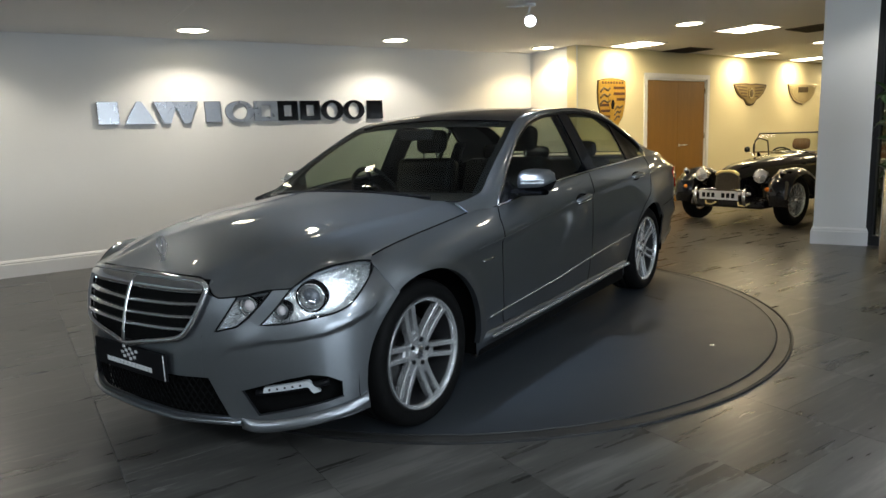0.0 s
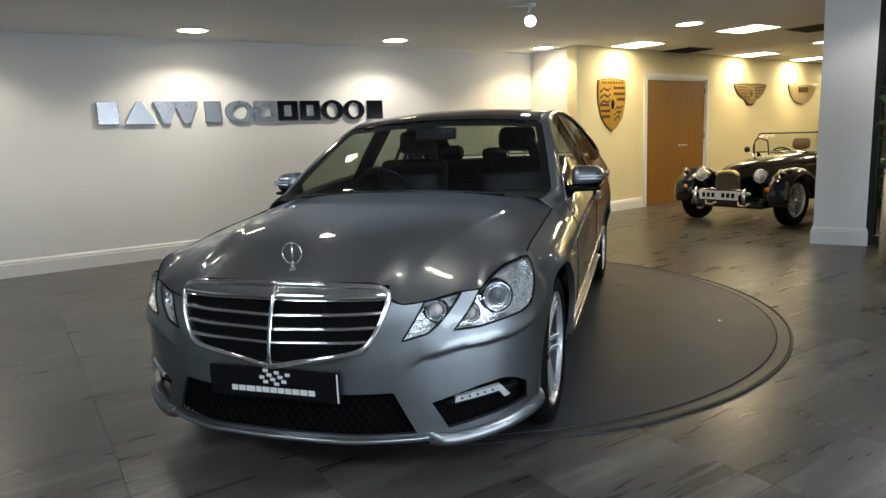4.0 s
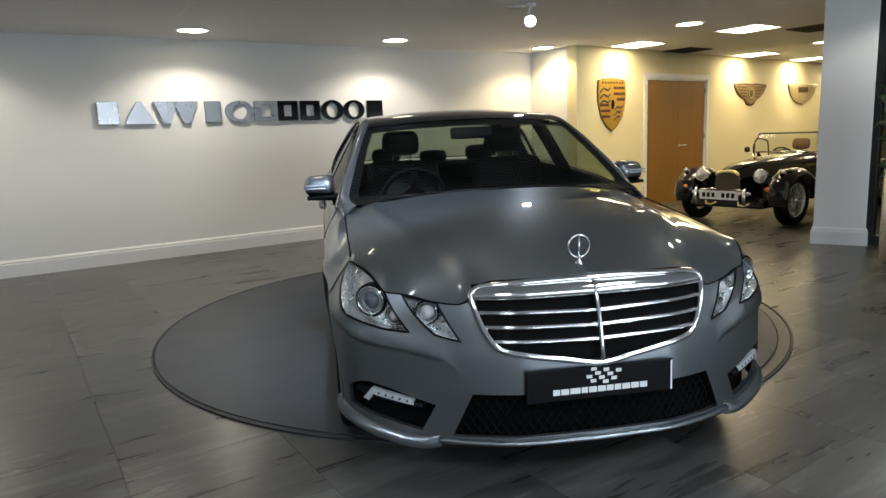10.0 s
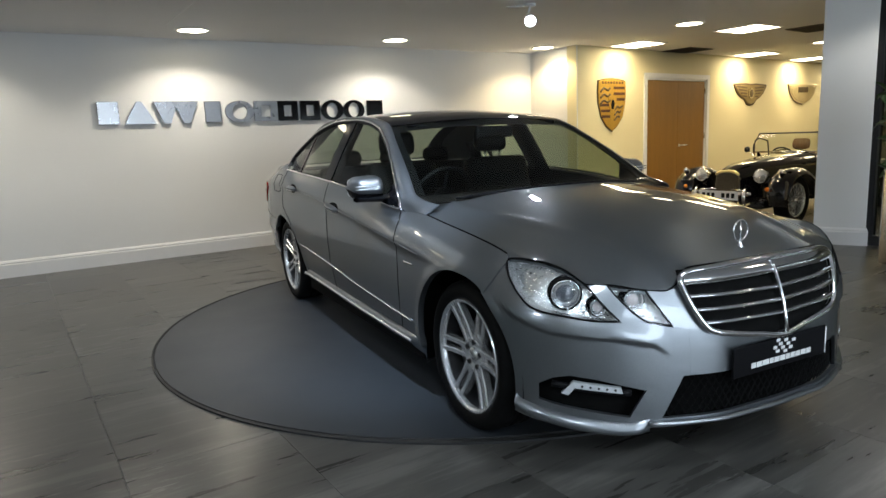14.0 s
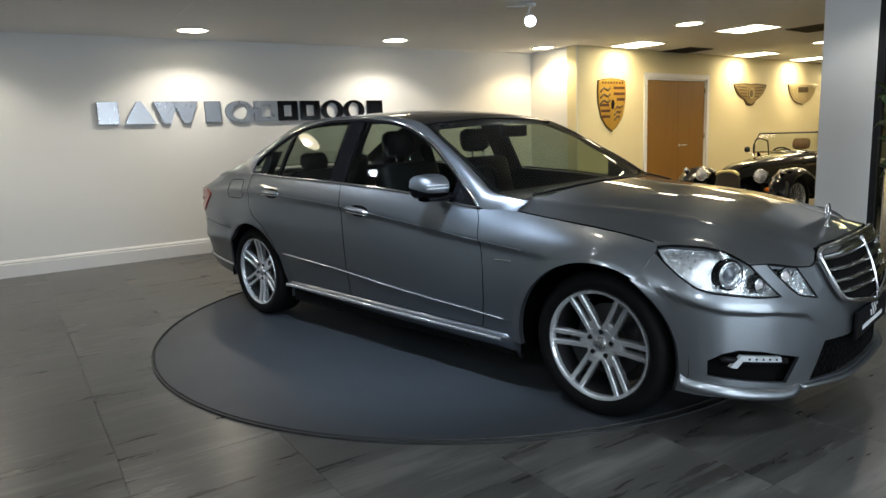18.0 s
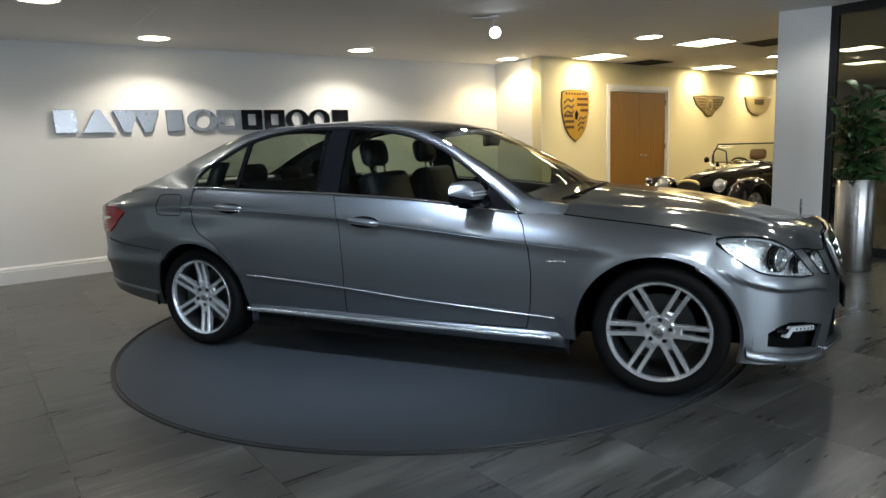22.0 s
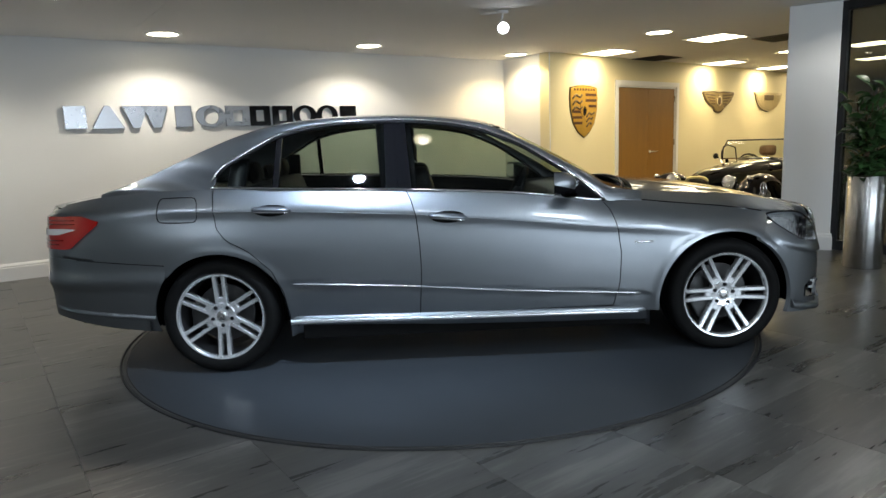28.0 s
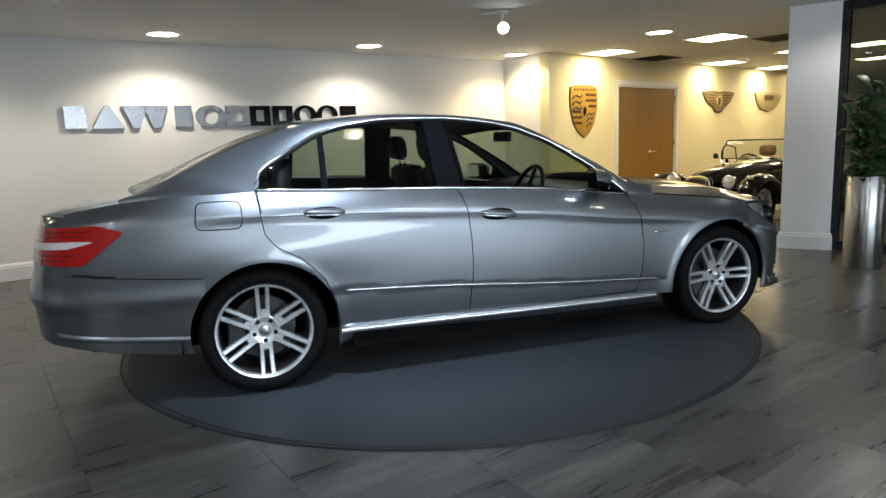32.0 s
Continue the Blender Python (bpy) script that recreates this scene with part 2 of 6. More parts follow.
def prism(bm, outline, z0, z1, bevel=0.0):
    """A flat plate with that (x, y) outline from z0 to z1."""
    lo = [bm.verts.new((x, y, z0)) for x, y in outline]
    hi = [bm.verts.new((x, y, z1)) for x, y in outline]
    k = len(outline)
    top = bm.faces.new(hi)
    bm.faces.new(lo[::-1])
    for i in range(k):
        bm.faces.new((lo[i], lo[(i + 1) % k], hi[(i + 1) % k], hi[i]))
    if bevel:
        bmesh.ops.bevel(bm, geom=list(top.edges), offset=bevel, segments=1, affect="EDGES")
    return bm


def curve_at(pts, n):
    """n + 1 points along a smooth line through pts (Catmull-Rom), evenly by index."""
    p = [Vector(q) for q in pts]
    out = []
    for i in range(n + 1):
        u = i / n * (len(p) - 1)
        k = min(int(u), len(p) - 2)
        f = u - k
        a, b, c, d = p[max(k - 1, 0)], p[k], p[k + 1], p[min(k + 2, len(p) - 1)]
        out.append(0.5 * (2 * b + (c - a) * f + (2 * a - 5 * b + 4 * c - d) * f * f + (3 * b - a - 3 * c + d) * f ** 3))
    return out


def up_axis(a, b):
    """A pose at a whose x runs to b on the level and whose z is up."""
    d = Vector(b) - Vector(a)
    return Matrix.Translation(a) @ Matrix.Rotation(math.atan2(d.y, d.x), 4, "Z")


# ---- the room ----
A1, B1, A2, B2 = 0.6971, 5.3407, 0.8187, 3.9111
P_LEFT = Vector((-8.6, A1 * -8.6 + B1, 0))
P_CORNER = Vector((1.085, A1 * 1.085 + B1, 0))
P_EDGE = Vector((1.659, A2 * 1.659 + B2, 0))
P_FAR = Vector((9.5, A2 * 9.5 + B2, 0))


def wall(name, a, b, z0, z1, mat, openings=(), thick=0.18, side=1):
    """A wall from a to b, its face on the line, its thickness behind it; openings: (start, end, bottom, top) along it."""
    m = up_axis(a, b)
    length = (Vector(b) - Vector(a)).length
    bm = bmesh.new()
    cuts = sorted(openings)
    s = 0.0
    for o in cuts:
        box(bm, s, o[0], 0, side * thick, z0, z1)
        if o[3] < z1:
            box(bm, o[0], o[1], 0, side * thick, o[3], z1)
        if o[2] > z0:
            box(bm, o[0], o[1], 0, side * thick, z0, o[2])
        s = o[1]
    box(bm, s, length, 0, side * thick, z0, z1)
    bmesh.ops.recalc_face_normals(bm, faces=bm.faces)
    return thing(name, "", "wall", m, bm, mat, kind="structure")


def skirting(name, a, b, height=0.17, gaps=()):
    """A moulded white skirting board along a wall's foot."""
    m = up_axis(a, b)
    length = (Vector(b) - Vector(a)).length
    prof = [(0, 0), (-0.020, 0), (-0.020, height - 0.045), (-0.014, height - 0.038), (-0.016, height - 0.025), (-0.008, height - 0.008), (0, height)]
    bm = bmesh.new()
    ends = [0.0] + [x for g in gaps for x in g] + [length]
    for s, e in zip(ends[::2], ends[1::2]):
        grid(bm, [[(s, y, FZ + z) for y, z in prof], [(e, y, FZ + z) for y, z in prof]])
        for x in (s, e):
            bm.faces.new([bm.verts.new((x, y, FZ + z)) for y, z in prof])
    bmesh.ops.recalc_face_normals(bm, faces=bm.faces)
    return thing(name, "white painted moulded skirting board along the wall", "skirting", m, bm, M_TRIM, kind="structure")


# the door stands 1.69 m wide in the far wall
D0 = (Vector((2.945, A2 * 2.945 + B2, 0)) - P_EDGE).length
D1 = (Vector((4.275, A2 * 4.275 + B2, 0)) - P_EDGE).length
wall("wall_north", P_LEFT, P_CORNER, FZ, HC, M_WALL)
wall("wall_return", P_CORNER, P_EDGE, FZ, HC, M_WALL, thick=0.02)
wall("wall_far", P_EDGE, P_FAR, FZ, HC, M_CREAM, [(D0, D1, FZ, 2.045)])
skirting("baseboard_north", P_LEFT, P_CORNER, 0.180)
skirting("baseboard_return", P_CORNER, P_EDGE, 0.180)
skirting("baseboard_far", P_EDGE, P_FAR, 0.165, [(D0 - 0.09, D1 + 0.09)])
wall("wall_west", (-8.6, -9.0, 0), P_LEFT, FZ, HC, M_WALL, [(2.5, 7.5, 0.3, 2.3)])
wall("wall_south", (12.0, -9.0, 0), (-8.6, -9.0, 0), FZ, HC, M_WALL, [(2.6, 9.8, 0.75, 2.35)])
wall("wall_east", (12.0, P_FAR.y + 2.1, 0), (12.0, -9.0, 0), FZ, HC, M_WALL)
wall("wall_back_far", P_FAR, (12.0, P_FAR.y + 2.1, 0), FZ, HC, M_CREAM)
bm = box(bmesh.new(), -9.5, 13, -10, 15, HC, HC + 0.2)
thing("ceiling", "", "ceiling", None, bm, M_CEIL, kind="structure")
bm = box(bmesh.new(), -40, 40, -40, 40, FZ - 0.3, FZ - 0.010)
thing("ground", "dark screed and grout under the floor tiles", "floor", None, bm, M_GROUT, kind="structure")
# window_2 in the left wall is unseen, added for the side daylight
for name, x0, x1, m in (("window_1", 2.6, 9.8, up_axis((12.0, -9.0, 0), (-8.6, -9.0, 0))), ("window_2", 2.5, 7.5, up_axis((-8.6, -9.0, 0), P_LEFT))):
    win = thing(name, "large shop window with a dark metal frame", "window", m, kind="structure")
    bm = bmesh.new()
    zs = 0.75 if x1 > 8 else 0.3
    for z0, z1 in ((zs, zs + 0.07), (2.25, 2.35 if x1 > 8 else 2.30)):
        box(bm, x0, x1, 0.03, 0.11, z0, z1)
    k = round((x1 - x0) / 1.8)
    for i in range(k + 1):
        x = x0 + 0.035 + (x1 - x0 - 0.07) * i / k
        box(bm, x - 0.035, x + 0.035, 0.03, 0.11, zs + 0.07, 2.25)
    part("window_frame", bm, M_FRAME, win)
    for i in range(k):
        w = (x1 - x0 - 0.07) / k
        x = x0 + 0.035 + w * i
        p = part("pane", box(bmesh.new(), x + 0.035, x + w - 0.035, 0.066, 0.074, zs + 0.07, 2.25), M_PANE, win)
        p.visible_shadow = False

# ---- ceiling lights ----


def downlight(x, y, power, colour=WARM, r=0.150, cone=150, rim=True):
    """A recessed round downlight: white rim, deep reflector and a lit glass; its beam leaves just below the glass."""
    d = thing("downlight", "round recessed white downlight, lit warm, in the ceiling", "ceiling light", pose(x, y, HC), group="downlights")
    bm = lathe(bmesh.new(), [(r, 0.0), (r + 0.030, 0.0), (r + 0.030, -0.006), (r + 0.024, -0.010), (r, -0.010), (r, -0.002)], 32)
    bmesh.ops.recalc_face_normals(bm, faces=bm.faces)
    part("rim", bm, M_TRIM, d, smooth=True)
    # the default r is wider than the lens: the glare round it is included
    part("lit_glass", lathe(bmesh.new(), [(0.0005, -0.012), (r * 0.6, -0.011), (r, -0.006)], 32), M_GLOW, d, "glowing warm glass", True)
    lamp("downlight_beam", "SPOT", pose(x, y, HC - 0.03), power, colour, radius=0.05, cone=cone, blend=0.45)
    return d


# a row along the sign's wall, and those of the far bay
for x, y, p, c in ((-2.81, 2.60, 0.50, SOFT), (-0.81, 3.98, 0.52, SOFT), (1.20, 5.40, 0.60, WARM), (-2.92, 0.73, 0.3, SOFT),
                   (5.67, 6.30, 0.35, WARM), (2.75, 3.77, 0.28, WARM), (-4.8, 1.2, 0.5, SOFT)):
    downlight(x, y, SPOTP * p, c, cone=142)
# the same grid carried on over the turntable and the front of the room: unseen downlights, added for glints in the
# paint
downlight(4.0, 1.4, SPOTP * 0.22, NEUTRAL, 0.08)
for x, y in ((-1.35, 0.65), (2.0, 0.05), (0.0, -1.35), (-2.0, -2.7), (1.4, -3.3), (3.4, -1.9), (-0.6, -4.7)):
    downlight(x, y, SPOTP * FRONTP, NEUTRAL, 0.08)

# square lit ceiling panels: some in the far bay, and unseen ones added over the front of the room


def panel_light(x, y, turn, power, colour, glow):
    panel = thing("ceiling_panel_light", "square lit ceiling panel with a thin white frame", "ceiling light", pose(x, y, HC, 0, 0, turn), group="ceiling panels")
    b = bmesh.new()
    for q in ((-0.30, 0.30, -0.30, -0.275), (-0.30, 0.30, 0.275, 0.30), (-0.30, -0.275, -0.275, 0.275), (0.275, 0.30, -0.275, 0.275)):
        box(b, *q, -0.012, 0.0)
    part("frame", b, M_TRIM, panel)
    part("diffuser", box(bmesh.new(), -0.275, 0.275, -0.275, 0.275, -0.007, -0.001), glow, panel, "glowing diffuser")
    lamp("panel_beam", "AREA", look((x, y, HC - 0.03), (x, y, 0)) @ pose(0, 0, 0, 0, 0, turn), power, colour, size=0.5, size_y=0.5)


# those of the far bay throw a narrow pool on the wall behind them
# the last is unseen behind the column, added to brighten the bay's end
for x, y, p in ((2.60, 5.54, 0.62), (5.23, 7.70, 0.80), (6.85, 9.03, 0.85), (8.40, 10.32, 0.8)):
    panel_light(x, y, 39.3, SPOTP * p * 0.08, WARM, M_GLOW)
    lamp("pool_beam", "SPOT", pose(x - 0.12, y + 0.10, HC - 0.03), SPOTP * p * 0.36, WARM, radius=0.05, cone=146, blend=0.6)
panel_light(3.72, 4.42, 35, SPOTP * 0.22, WARM, M_GLOW)
panel_light(6.57, 5.68, 35, SPOTP * 0.2, WARM, M_GLOW)
panel_light(8.12, 7.86, 35, SPOTP * 0.2, WARM, M_GLOW)
# unseen cool panels, added as fill for the floor and the car
for x, y, p in ((1.60, -3.3, 0.6), (-2.9, -4.6, 1.4), (0.2, -5.4, 1.6), (3.0, -4.9, 1.2)):
    panel_light(x, y, 35, PANELP * p, (0.82, 0.93, 1.0), M_GLOWC)

# white swivel spotlights under the ceiling: one before the sign's wall, others over the front of the room


def swivel_spot(x, y, aim_at, power, colour, arm=False):
    spot = thing("ceiling_spotlight", "white swivel spotlight on a short ceiling arm, lit", "spotlight", pose(x, y, HC), group="swivel spotlights")
    part("mount", lathe(bmesh.new(), [(0.0005, 0), (0.055, 0), (0.055, -0.018), (0.045, -0.026), (0.0005, -0.026)], 24), M_TRIM, spot, smooth=True)
    part("arm", tube(bmesh.new(), [(0, 0, -0.02), (-0.01, 0.02, -0.07), (-0.01, 0.03, -0.10)], 0.011), M_TRIM, spot, smooth=True)
    head = look((0, 0, -0.153), Vector(aim_at) - Vector((x, y, HC)))
    part("head", lathe(bmesh.new(), [(0.0005, 0.10), (0.028, 0.10), (0.040, 0.085), (0.052, 0.03), (0.060, -0.02), (0.056, -0.02), (0.050, -0.005)], 28, head), M_TRIM, spot, smooth=True)
    part("lit_glass", lathe(bmesh.new(), [(0.0005, -0.012), (0.035, -0.010), (0.051, -0.004)], 28, head), M_GLOWW, spot, "glowing white glass", True)
    lamp("spotlight_beam", "SPOT", Matrix.Translation((x, y, HC)) @ head @ pose(0, 0, -0.03), power, colour, radius=0.045, cone=88, blend=0.7)
    if arm:
        part("track_arm", tube(bmesh.new(), [(-0.03, 0, -0.012), (-0.14, 0.02, -0.016), (-0.22, 0.03, -0.012)], 0.010), M_TRIM, spot, smooth=True)


swivel_spot(0.68, 2.07, (0.68, 0.07, HC - 1.2), SPOTP * 0.25, (1, 0.98, 0.95), True)
swivel_spot(-0.53, -1.84, (-0.40, -0.45, 0.55), SPOTP * 1.8, (0.68, 0.82, 1.0))
swivel_spot(-2.55, -0.25, (-0.9, -0.1, 0.6), SPOTP * 0.10, (0.84, 0.92, 1.0))

# ceiling vents
for x, y, w in ((3.62, 6.62, 0.32), (4.75, 4.62, 0.32)):
    v = thing("ceiling_vent", "dark slatted square air vent in the ceiling", "air vent", pose(x, y, HC, 0, 0, 39), group="ceiling vents")
    bm = bmesh.new()
    for q in ((-w, w, -w, -w + 0.03), (-w, w, w - 0.03, w), (-w, -w + 0.03, -w + 0.03, w - 0.03), (w - 0.03, w, -w + 0.03, w - 0.03)):
        box(bm, *q, -0.010, 0.0)
    part("frame", bm, M_VENT, v)
    part("backing", box(bmesh.new(), -w + 0.03, w - 0.03, -w + 0.03, w - 0.03, -0.003, -0.0005), M_BLACKM, v)
    for i in range(7):
        y0 = -w + 0.06 + i * (2 * w - 0.12) / 6
        part("slat", box(bmesh.new(), -w + 0.03, w - 0.03, -0.012, 0.012, -0.0015, 0.0015), M_VENT, v, m=pose(0, y0, -0.008, 25))
# the shallow joint that crosses the ceiling
bm = box(bmesh.new(), 0, 1.25, -0.006, 0.006, -0.004, 0.0)
thing("ceiling_trim", "thin pale joint strip across the ceiling", "trim", up_axis((-2.19, 1.18, HC), (-2.86, 2.14, HC)), bm, M_TRIM, kind="structure")

# ---- the sign on the white wall: plain shapes in its colours ----
sign_m = up_axis(Vector((0, B1, 0)), Vector((1, A1 + B1, 0))) @ pose(0, 0, 0, 90)   # x along the wall, y up, z out of it
sign = thing("wall_sign", "raised sign of polished silver and black shapes on white wall", "wall sign", sign_m)
ZB, ZT = 1.530, 1.772


def sign_shape(kind, x0, x1, mat):
    w, h = x1 - x0, ZT - ZB
    b = bmesh.new()
    if kind == "ring":
        n = 36
        o = [(x0 + w / 2 + w / 2 * math.cos(a), ZB + h / 2 + (h / 2 + 0.006) * math.sin(a)) for a in (2 * math.pi * i / n for i in range(n))]
        q = [(x0 + w / 2 + w * 0.26 * math.cos(a), ZB + h / 2 + h * 0.38 * math.sin(a)) for a in (2 * math.pi * i / n for i in range(n))]
        grid(b, [[(*p, 0.012) for p in o], [(*p, 0.040) for p in o], [(*p, 0.040) for p in q], [(*p, 0.012) for p in q], [(*p, 0.012) for p in o]], True)
        bmesh.ops.remove_doubles(b, verts=b.verts, dist=1e-6)
    elif kind == "tri":
        prism(b, [(x0, ZB), (x1, ZB), (x0 + w * 0.58, ZT), (x0 + w * 0.42, ZT)], 0.012, 0.040)
    elif kind == "vee":
        prism(b, [(x0, ZT), (x0 + w * 0.36, ZB), (x0 + w * 0.64, ZB), (x1, ZT)], 0.012, 0.040)
    elif kind == "bar":
        prism(b, [(x0, ZB), (x1, ZB), (x1, ZT), (x0, ZT)], 0.012, 0.040, 0.004)
    elif kind == "frame":
        t = w * 0.30
        o = [(x0, ZB), (x1, ZB), (x1, ZT), (x0, ZT)]
        q = [(x0 + t, ZB + h * 0.22), (x1 - t, ZB + h * 0.22), (x1 - t, ZT - h * 0.22), (x0 + t, ZT - h * 0.22)]
        grid(b, [[(*p, 0.012) for p in o], [(*p, 0.040) for p in o], [(*p, 0.040) for p in q], [(*p, 0.012) for p in q], [(*p, 0.012) for p in o]], True)
        bmesh.ops.remove_doubles(b, verts=b.verts, dist=1e-6)
    bmesh.ops.recalc_face_normals(b, faces=b.faces)
    ob = part("raised_shape", b, mat, sign, "polished silver" if mat is M_SILVER else "satin black")
    for fx in (0.3, 0.7):
        part("stand_off_pin", lathe(bmesh.new(), [(0.006, -0.02), (0.006, 0.014)], 8, pose(x0 + w * fx if kind in ("bar", "frame") else x0 + w * (0.5 + (fx - 0.5) * 1.6), ZB + 0.02 if kind == "tri" else ZT - 0.02 if kind == "vee" else ZB + h * 0.5 if kind == "ring" else ZB + 0.015, 0), True), M_STEEL, ob)


def along_wall(x):
    """Place along the sign's wall of the point with that world x."""
    return x * math.hypot(1, A1)


for kind, a, b, mat in (("bar", -3.945, -3.77, M_SILVER), ("tri", -3.73, -3.465, M_SILVER), ("vee", -3.475, -3.26, M_SILVER), ("vee", -3.30, -3.08, M_SILVER),
                        ("bar", -3.02, -2.87, M_SILVER), ("ring", -2.83, -2.545, M_SILVER), ("frame", -2.545, -2.305, M_SILVER),
                        ("frame", -2.30, -2.09, M_BLACK), ("frame", -2.06, -1.845, M_BLACK), ("ring", -1.83, -1.575, M_BLACK), ("ring", -1.575, -1.325, M_BLACK), ("bar", -1.29, -1.10, M_BLACK)):
    sign_shape(kind, along_wall(a), along_wall(b), mat)
# ---- plaques on the far wall: plain shapes ----
far_m = up_axis(P_EDGE, P_FAR) @ pose(0, 0, 0, 90)


def on_far(x):
    return (Vector((x, A2 * x + B2, 0)) - P_EDGE).length


def smooth_outline(pts, n=48):
    c = curve_at([(*p, 0) for p in pts + pts[:1]], n)
    return [(p.x, p.y) for p in c[:-1]]


cx = (on_far(2.010) + on_far(2.522)) / 2
crest = thing("shield_plaque", "large gold shield plaque with dark red bars on a cream wall", "wall plaque", far_m @ pose(cx, 1.62, 0) @ Matrix.Diagonal((1, 1, 0.5, 1)))
half = [(0, 0.385), (0.17, 0.375), (0.31, 0.35), (0.325, 0.20), (0.31, 0.02), (0.25, -0.17), (0.14, -0.30), (0.0, -0.385)]
shield = half[:-1] + [(-x, y) for x, y in half[:0:-1]]
part("back_plate", prism(bmesh.new(), [(x * 1.05, y * 1.04) for x, y in shield], 0.0, 0.025, 0.006), M_BRONZE, crest, "dark bronze edge")
part("face", prism(bmesh.new(), shield, 0.025, 0.040, 0.005), M_GOLD, crest, "gold enamel")


def inset(x0, x1, y0, y1, mat, name="bar"):
    part(name, prism(bmesh.new(), [(x0, y0), (x1, y0), (x1, y1), (x0, y1)], 0.040, 0.046, 0.002), mat, crest)


for i in range(8):
    inset(-0.245 + i * 0.066, -0.205 + i * 0.066, 0.315, 0.350, M_MAROON)
for i in range(3):
    inset(0.03, 0.295, 0.235 - i * 0.085, 0.275 - i * 0.085, M_MAROON)
    inset(-0.29 + i * 0.02, -0.05, -0.02 - i * 0.085, 0.02 - i * 0.085, M_MAROON)
    bm = tube(bmesh.new(), curve_at([(-0.28, 0.19 - i * 0.09, 0.043), (-0.20, 0.25 - i * 0.09, 0.043), (-0.11, 0.22 - i * 0.09, 0.043), (-0.05, 0.255 - i * 0.09, 0.043)], 10), 0.017, 6)
    part("curved_bar", bm, M_BRONZE, crest, smooth=True)
    bm = tube(bmesh.new(), curve_at([(0.05, -0.08 - i * 0.075, 0.043), (0.12, -0.02 - i * 0.075, 0.043), (0.17, -0.04 - i * 0.075, 0.043), (0.25 - i * 0.05, -0.01 - i * 0.075, 0.043)], 10), 0.015, 6)
    part("curved_bar", bm, M_BRONZE, crest, smooth=True)
part("centre_shield", prism(bmesh.new(), [(x * 0.30, y * 0.30 + 0.02) for x, y in shield], 0.040, 0.052, 0.003), M_GOLD, crest)
part("centre_mark", prism(bmesh.new(), smooth_outline([(0.0, 0.09), (0.045, 0.03), (0.02, -0.05), (-0.02, -0.06), (-0.035, 0.02)], 16), 0.052, 0.057), M_BLACKM, crest)


def wing_plaque(x0, x1, z, mat, mat2, label, plain):
    a, b = on_far(x0), on_far(x1)
    w = (b - a) / 2
    p = thing("wing_plaque", label, "wall plaque", far_m @ pose((a + b) / 2, z, 0) @ Matrix.Diagonal((1, 1, 0.6, 1)), group="wing plaques")
    half = [(0, 0.19), (0.30 * w, 0.19 if plain else 0.205), (0.95 * w, 0.19), (0.99 * w, 0.165), (0.80 * w, 0.02), (0.55 * w, -0.06), (0.35 * w, -0.10), (0.22 * w, -0.19), (0.0, -0.215)]
    if plain:
        half = [(0, 0.19), (0.5 * w, 0.19), (0.97 * w, 0.19), (0.98 * w, 0.165), (0.85 * w, 0.02), (0.60 * w, -0.11), (0.30 * w, -0.17), (0.0, -0.20)]
    o = half[:-1] + [(-x, y) for x, y in half[:0:-1]]
    part("back_plate", prism(bmesh.new(), o, 0.0, 0.022, 0.006), M_BRONZE if not plain else mat, p)
    part("face", prism(bmesh.new(), [(x * 0.90, y * 0.84 + 0.006) for x, y in o], 0.022, 0.034, 0.006), mat, p)
    for s in (-1, 1):
        for i in range(4):
            q = [(s * w * 0.24, 0.13 - i * 0.052), (s * w * (0.84 - i * 0.12), 0.155 - i * 0.058), (s * w * (0.80 - i * 0.12), 0.125 - i * 0.058), (s * w * 0.24, 0.105 - i * 0.052)]
            part("feather_bar", prism(bmesh.new(), q if s < 0 else q[::-1], 0.034, 0.040), mat2, p)
    if plain:
        part("name_bar", prism(bmesh.new(), [(-0.32 * w, 0.03), (0.32 * w, 0.03), (0.32 * w, 0.14), (-0.32 * w, 0.14)], 0.040, 0.052, 0.004), M_BRONZE, p)
        bm = tube(bmesh.new(), curve_at([(-0.97 * w, 0.19, 0.024), (-0.84 * w, 0.01, 0.024), (-0.60 * w, -0.12, 0.024), (-0.30 * w, -0.18, 0.024), (0, -0.205, 0.024)], 16), 0.014, 6)
        part("edge_bar", bm, M_BRONZE, p, smooth=True)
    else:
        bm = lathe(bmesh.new(), [(0.0005, 0.056), (0.085, 0.054), (0.10, 0.034)], 28, pose(0, 0.02, 0))
        part("centre_disc", bm, M_BRONZE, p, smooth=True)
        part("centre_ring", tube(bmesh.new(), [(0.085 * math.cos(t), 0.02 + 0.085 * math.sin(t), 0.054) for t in (i * math.pi / 14 for i in range(28))], 0.012, 6, True), M_PALE, p, smooth=True)


wing_plaque(4.955, 5.90, 1.80, M_TAN, M_BRONZE, "tan winged plaque with a dark rim on a cream wall", False)
wing_plaque(6.545, 7.55, 1.82, M_PALE, M_PALE, "pale winged plaque with a dark bar on a cream wall", True)

# ---- the wooden double door ----
door_m = up_axis(P_EDGE, P_FAR)
door = thing("door_1", "closed oak veneer double door in a white painted frame", "door", door_m @ pose(D0, 0, FZ), kind="structure")
DW, DH = D1 - D0, 2.045 - FZ
bm = bmesh.new()
